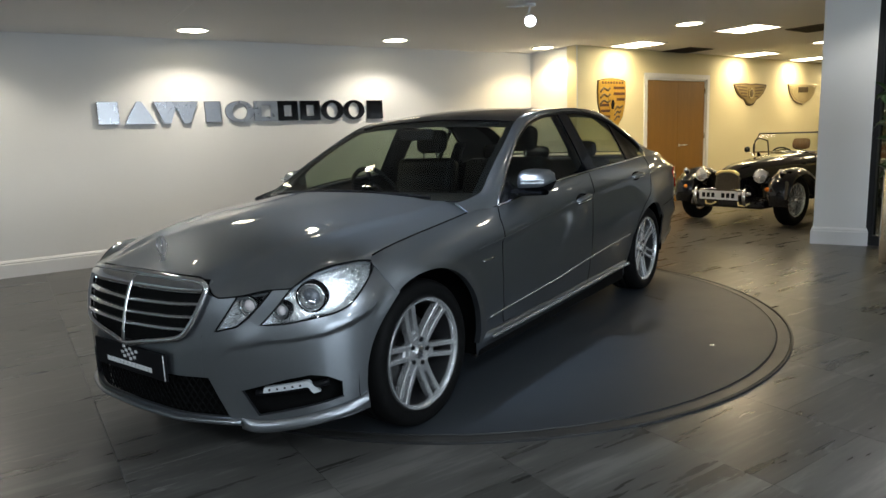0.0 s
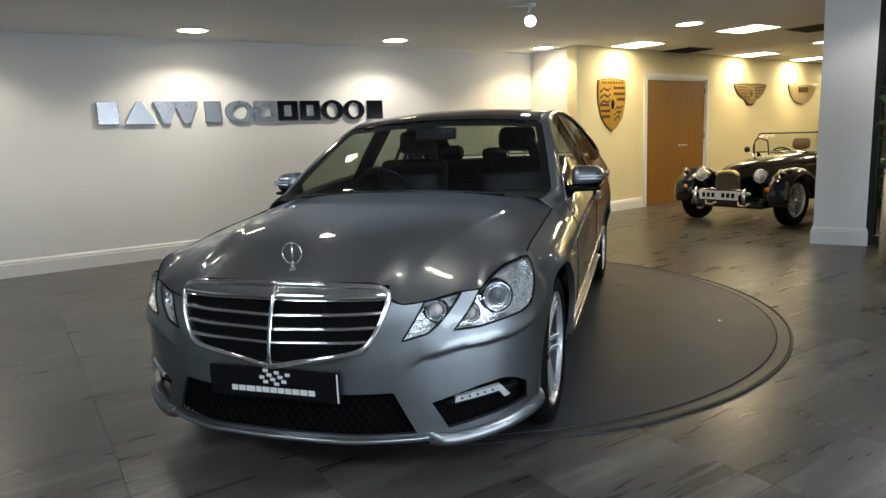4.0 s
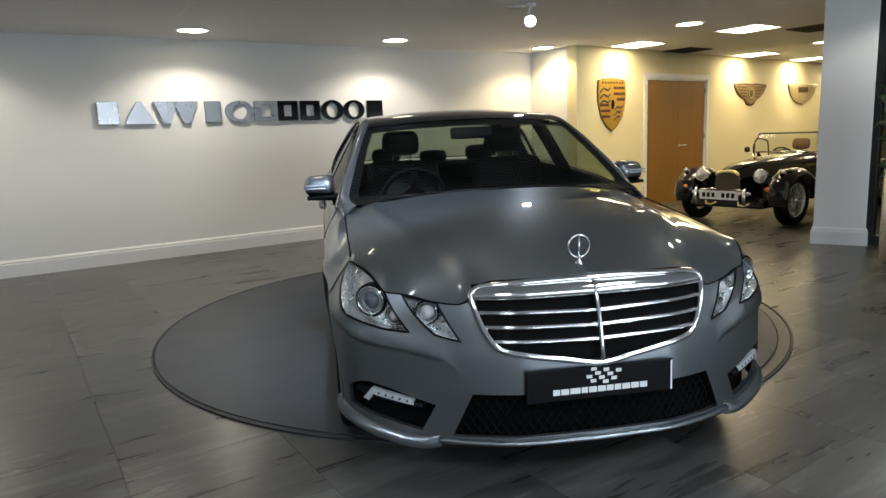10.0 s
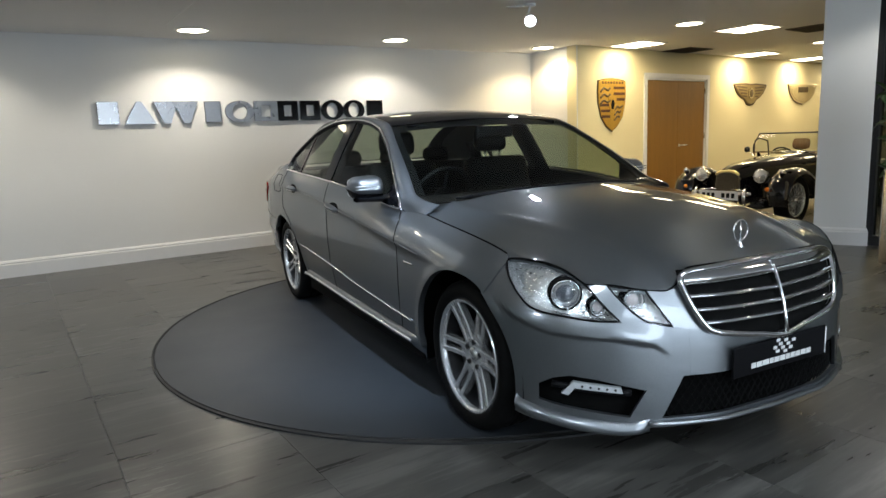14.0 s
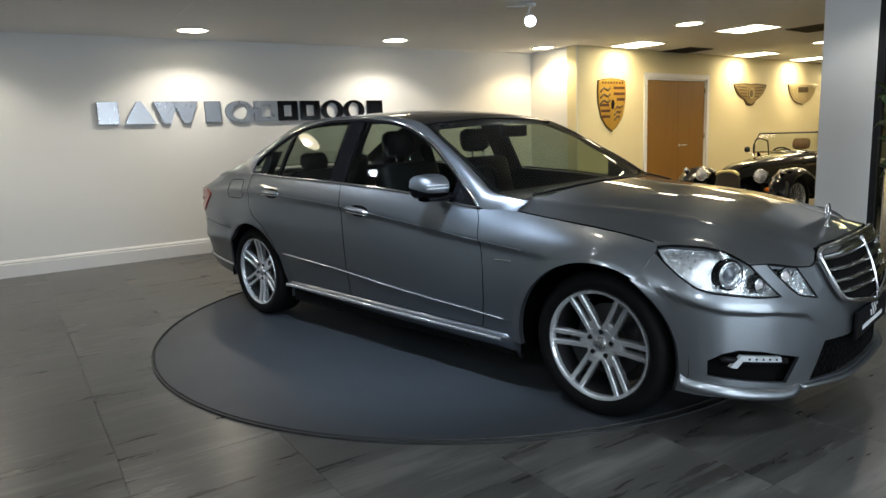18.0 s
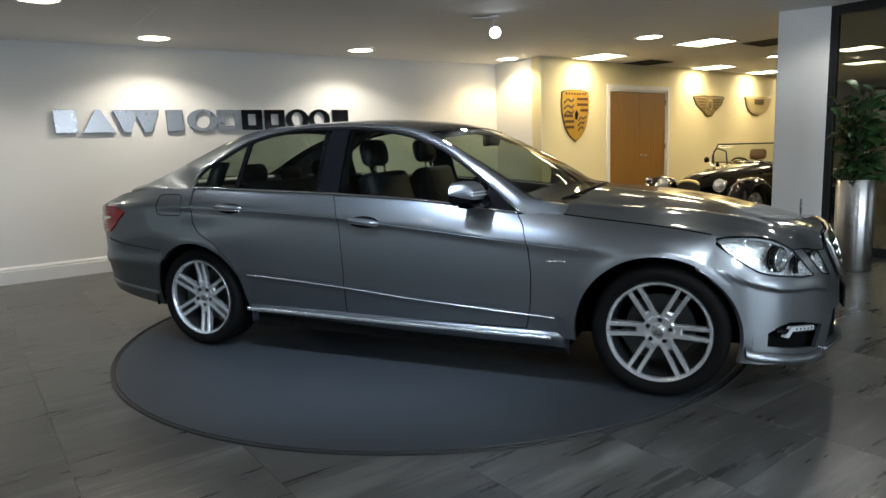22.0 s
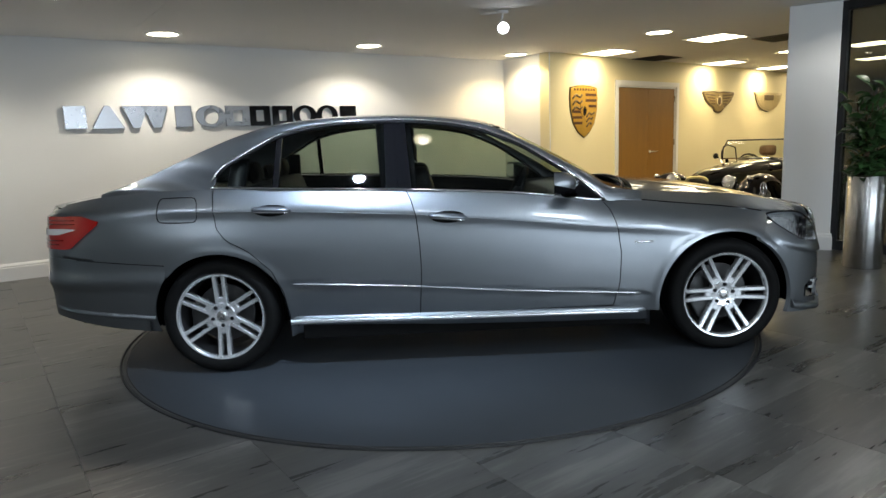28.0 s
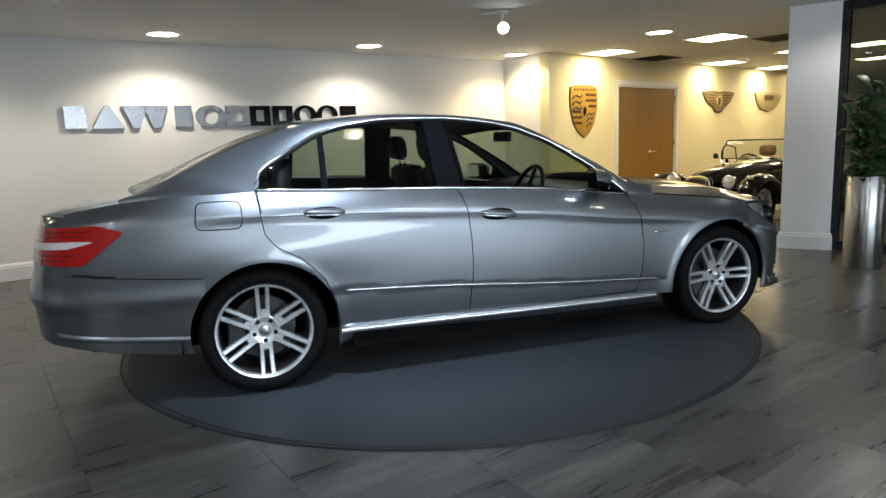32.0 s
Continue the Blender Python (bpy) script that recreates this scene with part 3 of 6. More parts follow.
for q in ((-0.075, 0.0, -0.022, 0.0, 0.0, DH + 0.075), (DW, DW + 0.075, -0.022, 0.0, 0.0, DH + 0.075), (0.0, DW, -0.022, 0.0, DH, DH + 0.075),
          (0.0, 0.03, 0.0, 0.12, 0.0, DH), (DW - 0.03, DW, 0.0, 0.12, 0.0, DH), (0.03, DW - 0.03, 0.0, 0.12, DH - 0.03, DH)):
    box(bm, *q)
part("door_frame", bm, M_TRIM, door, "white painted frame")
mid = DW * 0.515
for a, b in ((0.033, mid - 0.0015), (mid + 0.0015, DW - 0.033)):
    leaf = part("door_leaf", box(bmesh.new(), a, b, 0.012, 0.056, 0.006, DH - 0.034, 0.002), M_DOOR, door)
bm = tube(bmesh.new(), [(mid + 0.06, 0.014, 0.955), (mid + 0.06, -0.045, 0.955), (mid + 0.075, -0.052, 0.955), (mid + 0.20, -0.050, 0.955)], 0.010, 10)
part("door_handle", bm, M_STEEL, leaf, "brushed steel lever", True)
part("rose", lathe(bmesh.new(), [(0.0005, 0.008), (0.024, 0.008), (0.026, 0.0)], 20, pose(mid + 0.06, 0.012, 0.955, 90)), M_STEEL, leaf, smooth=True)
for z in (0.25, 1.05, 1.80):
    part("hinge", box(bmesh.new(), DW - 0.036, DW - 0.020, -0.006, 0.012, z, z + 0.10), M_STEEL, door, "steel hinge")
bm = box(bmesh.new(), -0.3, DW + 0.3, 0.35, 0.40, FZ, 2.3)
thing("wall_behind_door", "plain wall in the dark behind the closed door", "wall", door_m @ pose(D0, 0, 0), bm, M_WALL, kind="structure")
# white switch plate on the return wall
sw = thing("wall_switch", "small white light switch plate on the wall", "switch", up_axis(P_CORNER, P_EDGE) @ pose(0.80, 0, 1.20))
part("plate", box(bmesh.new(), -0.043, 0.043, -0.010, 0.0, -0.043, 0.043, 0.003), M_TRIM, sw)
part("rocker", box(bmesh.new(), -0.012, 0.012, -0.014, -0.010, -0.020, 0.020), M_TRIM, sw)

# ---- the column, the dark glazed partition and the planter ----
CX = Vector((3.625, 2.40, 0))
col_m = up_axis(CX, CX + Vector((0.40, -0.24, 0)))
col = thing("column_1", "square white painted column with a moulded skirting", "column", col_m, kind="structure")
part("shaft", box(bmesh.new(), 0.0, 0.465, 0.0, 0.45, FZ, HC, 0.006), M_WALL, col)
prof = [(0.0, 0.0), (0.022, 0.0), (0.022, 0.135), (0.015, 0.145), (0.016, 0.155), (0.006, 0.172), (0.0, 0.175)]
bm = bmesh.new()
ring = lambda o, z: [(-o, -o, z), (0.465 + o, -o, z), (0.465 + o, 0.45 + o, z), (-o, 0.45 + o, z)]
grid(bm, [ring(o, FZ + z) for o, z in prof], True)
part("skirting", bm, M_TRIM, col)
G0 = col_m @ Vector((0.47, 0.10, 0))
G1 = G0 + Vector((0.58, -0.81, 0)) * 6.5
par = thing("glass_partition", "tall dark aluminium framed glass partition beside the column", "partition", up_axis(G0, G1))
for a, b in ((0.0, 0.07), (1.55, 1.60), (3.10, 3.15), (4.65, 4.70), (6.40, 6.47)):
    part("mullion", box(bmesh.new(), a, b, -0.05, 0.05, FZ, HC, 0.003), M_FRAME, par)
for i, (a, b) in enumerate(((0.07, 1.55), (1.60, 3.10), (3.15, 4.65), (4.70, 6.40))):
    part("head_rail", box(bmesh.new(), a, b, -0.05, 0.05, HC - 0.09, HC), M_FRAME, par)
    part("sill_rail", box(bmesh.new(), a, b, -0.05, 0.05, FZ, 0.09), M_FRAME, par)
    part("pane", box(bmesh.new(), a, b, -0.005, 0.005, 0.09, HC - 0.09), M_PANEDARK, par)
wall("wall_dim_room", G0 + Vector((2.6, 1.9, 0)), G1 + Vector((2.6, 1.9, 0)), FZ, HC, M_CREAM)

PL = Vector((3.80, 1.28, FZ))
pl = thing("planter", "tall round polished steel planter with a dense dark green bush", "plant", pose(*PL))
part("pot", lathe(bmesh.new(), [(0.0005, 0.0), (0.150, 0.0), (0.155, 0.005), (0.155, 0.820), (0.150, 0.826), (0.140, 0.822), (0.140, 0.740), (0.0005, 0.740)], 48), M_POT, pl, "polished steel pot", True)
part("soil", lathe(bmesh.new(), [(0.0005, 0.775), (0.08, 0.770), (0.139, 0.755)], 24), M_SOIL, pl)
rnd = random.Random(5)
tips = []
for i in range(11):
    a, lean = rnd.uniform(0, 6.28), rnd.uniform(0.02, 0.15)
    top = rnd.uniform(1.25, 1.60)
    pts = curve_at([(0.04 * math.cos(a), 0.04 * math.sin(a), 0.75), (lean * 0.5 * math.cos(a), lean * 0.5 * math.sin(a), 1.0), (lean * math.cos(a + 0.3), lean * math.sin(a + 0.3), top)], 10)
    part("stem", tube(bmesh.new(), pts, [0.010 - 0.0006 * k for k in range(11)], 6), M_STEM, pl, smooth=True)
    tips += pts[2:]
leaf_bm = bmesh.new()
grid(leaf_bm, [[(x, y * w, 0.012 * math.sin(x * 30) + abs(y * w) * 0.35) for y in (-1, -0.5, 0, 0.5, 1)] for x, w in ((0, 0.002), (0.02, 0.020), (0.045, 0.028), (0.07, 0.022), (0.09, 0.010), (0.102, 0.001))])
leaf_me = mesh_of("leaf", leaf_bm, M_LEAF, True)
for i in range(290):
    p = rnd.choice(tips)
    a, tilt = rnd.uniform(0, 6.28), rnd.uniform(-50, 35)
    s = rnd.uniform(1.0, 1.65)
    d = rnd.uniform(0.0, 0.085)
    z = min(1.66, p.z + rnd.uniform(-0.06, 0.06))
    lf = new("leaf", leaf_me)
    lf.parent = pl
    lf.matrix_local = Matrix.Translation((p.x + d * math.cos(a), p.y + d * math.sin(a), z)) @ Euler((rnd.uniform(-0.6, 0.6), radians(tilt), a)).to_matrix().to_4x4() @ Matrix.Diagonal((s, s, s, 1))

# ---- the turntable ----
RT = 2.120
TC = pose(-0.025, 0.130, 0)
rim = thing("turntable_rim", "thin dark metal rim set in the floor round the turntable", "turntable", TC, kind="structure")
bm = lathe(bmesh.new(), [(RT - 0.012, -0.028), (RT - 0.012, -0.003), (RT - 0.010, -0.001), (RT - 0.002, -0.001), (RT, -0.003), (RT, -0.028)], 160)
part("ring", bm, M_RING, rim, smooth=False)
turntable = thing("turntable", "large round turntable with a plain slate grey mat", "turntable", TC)
bm = lathe(bmesh.new(), [(RT - 0.150, -0.004), (RT - 0.020, -0.004), (RT - 0.016, -0.007), (RT - 0.016, -0.028)], 160)
bmesh.ops.recalc_face_normals(bm, faces=bm.faces)
part("edge_plate", bm, M_EDGE, turntable, "dark grey metal edge plate")
# the mat lies a little off the middle
RM = RT - 0.054
bm = lathe(bmesh.new(), [(0.0005, 0.0), (0.6, 0.0), (1.2, 0.0), (1.8, 0.0), (RM - 0.004, 0.0), (RM, -0.003), (RM, -0.006)], 160, pose(0, -0.036, 0))
bmesh.ops.recalc_face_normals(bm, faces=bm.faces)
part("mat", bm, M_DISC, turntable)
bm = tube(bmesh.new(), [(RM * math.cos(a), RM * math.sin(a) - 0.036, -0.001) for a in (2 * math.pi * i / 160 for i in range(160))], 0.004, 4, True)
part("mat_edge", bm, M_RING, turntable, "black rubber edge of the mat")
part("stud", lathe(bmesh.new(), [(0.0005, 0.004), (0.012, 0.004), (0.015, 0.0)], 16, pose(0.011, 1.721, 0)), M_STEEL, turntable, "small steel stud")
part("lifting_slot", box(bmesh.new(), -0.085, 0.085, -0.012, 0.012, -0.002, 0.0015, m=pose(-0.934, 1.074, 0, 0, 0, 60)), M_RING, turntable, "narrow dark lifting slot")

# ---- the silver-grey saloon on the turntable ----
# its own space: x forward, y to its left, z up; origin between the axles on the ground


def paint_material(name, base, flake):
    """Metallic paint: a rough metal base with fine flakes under a clear coat."""
    mat = material(name, base, 0.36, metal=0.92, coat=1.0)
    nt = mat.node_tree
    b = nt.nodes["Principled BSDF"]
    b.inputs["Coat Roughness"].default_value = 0.012
    b.inputs["Coat IOR"].default_value = 1.5
    b.inputs["Specular Tint"].default_value = (0.30, 0.32, 0.35, 1)
    tc = nt.nodes.new("ShaderNodeTexCoord")
    vo = nt.nodes.new("ShaderNodeTexVoronoi")
    vo.inputs["Scale"].default_value = 900
    no = nt.nodes.new("ShaderNodeTexNoise")
    no.inputs["Scale"].default_value = 2.0
    hue = nt.nodes.new("ShaderNodeHueSaturation")
    hue.inputs["Color"].default_value = (*base, 1)
    mr = nt.nodes.new("ShaderNodeMapRange")
    mr.inputs["To Min"].default_value, mr.inputs["To Max"].default_value = 1 - flake, 1 + flake
    rr = nt.nodes.new("ShaderNodeMapRange")
    rr.inputs["To Min"].default_value, rr.inputs["To Max"].default_value = 0.34, 0.39
    nt.links.new(tc.outputs["Object"], vo.inputs["Vector"])
    nt.links.new(tc.outputs["Object"], no.inputs["Vector"])
    nt.links.new(vo.outputs["Color"], mr.inputs["Value"])
    nt.links.new(mr.outputs[0], hue.inputs["Value"])
    nt.links.new(hue.outputs[0], b.inputs["Base Color"])
    nt.links.new(no.outputs["Fac"], rr.inputs["Value"])
    nt.links.new(rr.outputs[0], b.inputs["Roughness"])
    return mat


M_PAINT = paint_material("silver_grey_metallic_paint", (0.231, 0.247, 0.267), 0.14)
M_TYRE = material("tyre_rubber", (0.006, 0.006, 0.006), 0.62, scale=25, vary=0.2, bump=0.15, spec=0.07)
M_RIM = material("silver_alloy_paint", (0.66, 0.67, 0.68), 0.26, metal=0.75, coat=0.6, scale=6, vary=0.04)
# black of the wheel wells; elsewhere it stands in for shade in gaps and recesses
M_DARK = material("wheel_well_and_shade_black", (0.003, 0.003, 0.003), 0.9, scale=12, vary=0.2, spec=0.1)
M_BRAKE = material("grey_brake_steel", (0.06, 0.06, 0.06), 0.45, metal=0.9, scale=15, vary=0.15)
# near-black, so the colour carries the shade behind the spokes
M_BARREL = material("shaded_rim_barrel", (0.018, 0.018, 0.019), 0.5, metal=0.4, scale=9, vary=0.1)
M_REARGLASS = glass_material("dark_rear_glass", (0.52, 0.56, 0.50), 0.15)
M_CARGLASS = glass_material("tinted_car_glass", (0.54, 0.60, 0.52), 0.10)
M_LAMPGLASS = glass_material("clear_lamp_glass", (0.93, 0.95, 0.96), 0.12)
M_ROOFGLASS = material("black_roof_glass", (0.004, 0.004, 0.005), 0.05, spec=0.25)
M_RED = material("red_lamp_lens", (0.36, 0.006, 0.003), 0.10, coat=0.6, scale=60, vary=0.15, bump=0.05, spec=0.4)
M_CLEAR = material("pale_lamp_lens", (0.62, 0.56, 0.56), 0.18, coat=0.8, scale=60, vary=0.1)
M_PINK = material("pale_pink_lens", (0.70, 0.64, 0.62), 0.2, coat=0.7, scale=60, vary=0.15)
M_DARKRED = material("dark_red_lens", (0.16, 0.003, 0.002), 0.2, coat=0.6)
M_AMBER = material("amber_lens", (0.75, 0.20, 0.02), 0.2, coat=0.6)
M_REFLECT = material("lamp_reflector", (0.93, 0.94, 0.95), 0.17, metal=0.8, scale=30, vary=0.10, bump=1.0, fine=60)
M_LENS = material("projector_lens", (0.10, 0.11, 0.13), 0.03, coat=1.0, spec=0.9)
M_LEATHER = material("black_leather", (0.0035, 0.0035, 0.004), 0.5, scale=18, vary=0.2, bump=0.2, spec=0.1)
M_WHITE = material("white_print", (0.75, 0.75, 0.75), 0.5)
M_LED = material("white_led_strip", (0.48, 0.50, 0.52), 0.15, coat=0.6, scale=50, vary=0.2)


def spline(*table):
    """A smooth function through (x, y) points that does not overshoot."""
    xs, ys = [p[0] for p in table], [p[1] for p in table]
    d = [(ys[i + 1] - ys[i]) / (xs[i + 1] - xs[i]) for i in range(len(xs) - 1)]
    m = [d[0]] + [0.0 if d[i - 1] * d[i] <= 0 else 2 * d[i - 1] * d[i] / (d[i - 1] + d[i]) for i in range(1, len(d))] + [d[-1]]

    def f(x):
        if x <= xs[0]:
            return ys[0]
        if x >= xs[-1]:
            return ys[-1]
        k = max(i for i in range(len(xs) - 1) if xs[i] <= x)
        h = xs[k + 1] - xs[k]
        t = (x - xs[k]) / h
        return ys[k] * (1 + 2 * t) * (1 - t) ** 2 + h * m[k] * t * (1 - t) ** 2 + ys[k + 1] * t * t * (3 - 2 * t) + h * m[k + 1] * t * t * (t - 1)
    return f


def lin(*table):
    xs, ys = [p[0] for p in table], [p[1] for p in table]
    return lambda x: float(np.interp(x, xs, ys))


def step(a, b, x):
    t = min(1.0, max(0.0, (x - a) / (b - a)))
    return t * t * (3 - 2 * t)


# half width, belt line, shoulder crease, lower crease and the inset of the belt
HALF = spline((-2.42, 0.735), (-2.34, 0.795), (-2.22, 0.845), (-2.05, 0.878), (-1.8, 0.900), (-1.4, 0.915), (-0.8, 0.920), (0, 0.922), (0.8, 0.919), (1.4, 0.915), (1.68, 0.900), (1.80, 0.880), (1.89, 0.850))
HOODC = spline((0.90, 0.994), (1.05, 0.977), (1.2, 0.960), (1.4, 0.938), (1.6, 0.908), (1.8, 0.866), (2.0, 0.812), (2.12, 0.780), (2.25, 0.755))


def hood_z(x, y):
    y = abs(y)
    ridge = 0.007 * math.exp(-((y - (0.66 - 0.20 * step(1.0, 2.2, x))) / 0.035) ** 2) * step(2.2, 1.9, x)
    return HOODC(x) - 0.106 * (y / 0.81) ** 2.7 + ridge


BELT = spline((-2.5, 0.930), (-2.3, 0.978), (-2.0, 1.022), (-1.7, 1.040), (-1.44, 1.040), (-1.04, 1.023), (-0.42, 0.996), (0.2, 0.956), (0.52, 0.919), (0.73, 0.892), (0.95, hood_z(0.95, 0.805)), (1.1, hood_z(1.1, 0.805)), (1.25, hood_z(1.25, 0.805)), (1.4, hood_z(1.4, 0.805)), (1.58, hood_z(1.58, 0.805)), (1.76, hood_z(1.76, 0.80)))
CREASE = spline((-1.9, 0.925), (-1.475, 0.921), (-1.04, 0.907), (-0.42, 0.871), (0.19, 0.812), (0.757, 0.749), (1.07, 0.720), (1.4, 0.69))
LOW_CREASE = spline((-1.1, 0.505), (-1.0, 0.500), (-0.44, 0.467), (0.185, 0.414), (0.96, 0.364), (1.1, 0.355))
INSET = spline((-2.4, 0.13), (-2.0, 0.085), (-1.44, 0.062), (-0.4, 0.060), (0.6, 0.066), (0.95, 0.112), (1.4, 0.110), (1.76, 0.088))
ARCH_F, ARCH_R = (1.425, 0.315, 0.385), (-1.420, 0.315, 0.377)


def tuck(z):
    """How far the top of the front leans in, from 0 to about 1."""
    return min(1.15, max(0.0, (z - 0.58) / 0.21)) ** 1.7


def side_y(x, z):
    """The body side's distance from the middle."""
    w, zb, zc, zr = HALF(x), BELT(x), CREASE(x), LOW_CREASE(x)
    k = step(1.35, 0.9, x) * step(-1.95, -1.5, x)
    if z >= zc:
        t = (z - zc) / max(0.03, zb - zc)
        c = 0.62 - 0.40 * step(0.55, 1.0, x)
        y = w - INSET(x) * (c * t + (1 - c) * t * t)
    else:
        q = zc - z
        y = w - 0.015 * k * (1 - math.exp(-q / 0.010)) + 0.010 * math.sin(math.pi * min(1, q / max(0.1, zc - zr)))
    m = step(-1.16, -1.06, x) * step(1.02, 0.95, x)
    if z < zr:
        y -= m * 0.010 + 0.055 * ((zr - z) / 0.26) ** 1.5
    y += 0.024 * math.exp(-((x + 1.42) / 0.46) ** 2) * math.exp(-((z - 0.73) / 0.13) ** 2)
    f = step(1.42, 1.70, x)
    if f > 0:
        y += (w * (1 - 0.10 * tuck(z)) - 0.005 - y) * f
    for cx, cz, r in (ARCH_F, ARCH_R):
        d = math.hypot(x - cx, z - cz)
        y += 0.006 * math.exp(-((d - r) / 0.034) ** 4) + 0.003 * math.exp(-((d - r) / 0.10) ** 2)
    return y


# plan of the nose and of the tail, by arc length from the middle
def arc_plan(table, n=240):
    f = spline(*table)
    ys = [table[-1][0] * i / n for i in range(n + 1)]
    pts = [(f(y), y) for y in ys]
    s = [0.0]
    for a, b in zip(pts, pts[1:]):
        s.append(s[-1] + math.hypot(a[0] - b[0], a[1] - b[1]))
    return s, pts


NS, NP = arc_plan([(0, 2.270), (0.25, 2.258), (0.42, 2.212), (0.60, 2.125), (0.72, 2.045), (0.80, 1.970), (0.85, 1.890), (0.88, 1.800), (0.90, 1.680), (0.912, 1.500)])
TS, TP = arc_plan([(0, -2.585), (0.30, -2.575), (0.50, -2.535), (0.65, -2.470), (0.76, -2.390), (0.82, -2.290), (0.86, -2.160), (0.885, -1.980), (0.905, -1.70)])
LEAN = spline((0.10, -0.02), (0.20, 0.0), (0.36, 0.004), (0.47, 0.0), (0.60, -0.022), (0.70, -0.055), (0.78, -0.095))


def nose(a, z, out=0.0):
    """A point of the front at arc length a (either side) and height z, moved out by that much."""
    s = 1 if a >= 0 else -1
    a = abs(a)
    x, y = float(np.interp(a, NS, [p[0] for p in NP])), float(np.interp(a, NS, [p[1] for p in NP]))
    x2, y2 = float(np.interp(a + 0.01, NS, [p[0] for p in NP])), float(np.interp(a + 0.01, NS, [p[1] for p in NP]))
    d = math.hypot(x2 - x, y2 - y) or 1
    nx, ny = (y2 - y) / d, -(x2 - x) / d
    k = step(0.3, 0.8, a)
    zc = NOSE_CREASE(a)
    out += 0.013 * step(zc - 0.008, zc + 0.003, z) * step(zc + 0.10, zc + 0.005, z) * step(0.47, 0.60, a) * step(1.22, 1.0, a)
    low = 0.030 * step(0.34, 0.16, z) * step(0.9, 1.3, a)
    w = step(1.80, 1.68, x)
    if w > 0:
        y += (side_y(x, z) / (1 - 0.10 * k * tuck(z)) - y) * w
    return Vector((x + LEAN(z) * (1 - 0.5 * k) + nx * out, s * (y * (1 - 0.10 * k * tuck(z)) - low + ny * out), z))


NOSE_CREASE = lin((0.46, 0.42), (0.50, 0.475), (0.54, 0.503), (0.68, 0.528), (0.80, 0.535), (0.90, 0.546), (1.0, 0.572), (1.07, 0.595), (1.15, 0.62), (1.3, 0.64))


def arc_of(y):
    return float(np.interp(y, [p[1] for p in NP], NS))


def nose_end(z):
    """Arc length at which the front ends: on the wheel arch, or at the wing above it."""
    cx, cz, r = ARCH_F
    x = cx + math.sqrt(max(0.0, r * r - (z - cz) ** 2)) if z < 0.641 else 1.629 + (z - 0.641) * 0.45
    return float(np.interp(-x, [-p[0] for p in NP], NS))


def ruled(bm, low, high, n, k, f):
    """A patch between two lines in (a, z); low and high give them for u from 0 to 1; f makes the points."""
    rows = []
    for i in range(n + 1):
        p, q = low(i / n), high(i / n)
        rows.append([f(p[0] + (q[0] - p[0]) * j / k, p[1] + (q[1] - p[1]) * j / k) for j in range(k + 1)])
    return grid(bm, rows)


def path(*pts):
    """A line through points of (u, a, z)."""
    u = [p[0] for p in pts]
    return lambda t: (float(np.interp(t, u, [p[1] for p in pts])), float(np.interp(t, u, [p[2] for p in pts])))


def flange(bm, way, depth=0.014):
    """Turn the open edges of a panel inwards."""
    edges = [e for e in bm.edges if e.is_boundary]
    for e in edges:
        e.smooth = False
    r = bmesh.ops.extrude_edge_only(bm, edges=edges)
    for v in (g for g in r["geom"] if isinstance(g, bmesh.types.BMVert)):
        v.co += way(v.co) * depth
    return bm


inward = lambda co: Vector((0, -1 if co.y > 0 else 1, 0))
backward = lambda co: Vector((-0.8, -0.6 if co.y > 0.5 else 0.6 if co.y < -0.5 else 0, 0))
downward = lambda co: Vector((0, 0, -1))

car = thing("saloon_car", "silver-grey four-door saloon car with chrome grille on a turntable", "car")


def sided(name, build, mat, parent=None, label="", smooth=True):
    """The same part on both sides of the car; build(bm, s) draws it for s = 1 (left) or -1."""
    made = []
    for s in (1, -1):
        bm = bmesh.new()
        build(bm, s)
        bmesh.ops.recalc_face_normals(bm, faces=bm.faces)
        host = parent[0 if s == 1 else 1] if isinstance(parent, list) else parent or car
        made.append(part(name, bm, mat, host, label, smooth))
    return made


def on_side(s, out=0.0):
    return lambda x, z: Vector((x, s * (side_y(x, z) + out), z))


GAP_A = lin((0.275, 0.776), (0.33, 0.794), (0.436, 0.816), (0.6, 0.822), (0.725, 0.806), (0.836, 0.773), (0.888, 0.735))      # door to front wing: x by z
GAP_B = lin((0.29, -0.313), (0.33, -0.311), (0.548, -0.296), (0.707, -0.301), (0.864, -0.316), (0.957, -0.343), (1.005, -0.372))
GAP_C = lin((0.29, -1.046), (0.31, -1.047), (0.453, -1.068), (0.583, -1.122), (0.698, -1.236), (0.765, -1.353), (0.83, -1.402), (0.923, -1.415), (1.045, -1.419))
DOOR_Z = 0.300


def door_panel(front, back, inset):
    def build(bm, s):
        n, k = 26, 30
        rows = []
        for i in range(n + 1):
            u = i / n
            row = []
            for j in range(k + 1):
                t = j / k
                z = DOOR_Z + (0.99 - DOOR_Z) * t
                for _ in range(3):
                    xa, xb = front(z) - inset, back(z) + inset
                    x = xa + (xb - xa) * u
                    z = DOOR_Z + (BELT(x) - 0.002 - DOOR_Z) * t
                row.append(on_side(s)(x, z))
            rows.append(row)
        grid(bm, rows)
        flange(bm, inward)
    return build


doors_f = sided("front_door", door_panel(GAP_A, GAP_B, 0.0025), M_PAINT)
doors_r = sided("rear_door", door_panel(GAP_B, GAP_C, 0.0025), M_PAINT)


def arch_panel(arch, keys, n, k):
    """A panel round a wheel arch; keys: (angle, x, z) of its outer edge."""
    def build(bm, s):
        cx, cz, r = arch
        ang = [q[0] for q in keys]
        rows = []
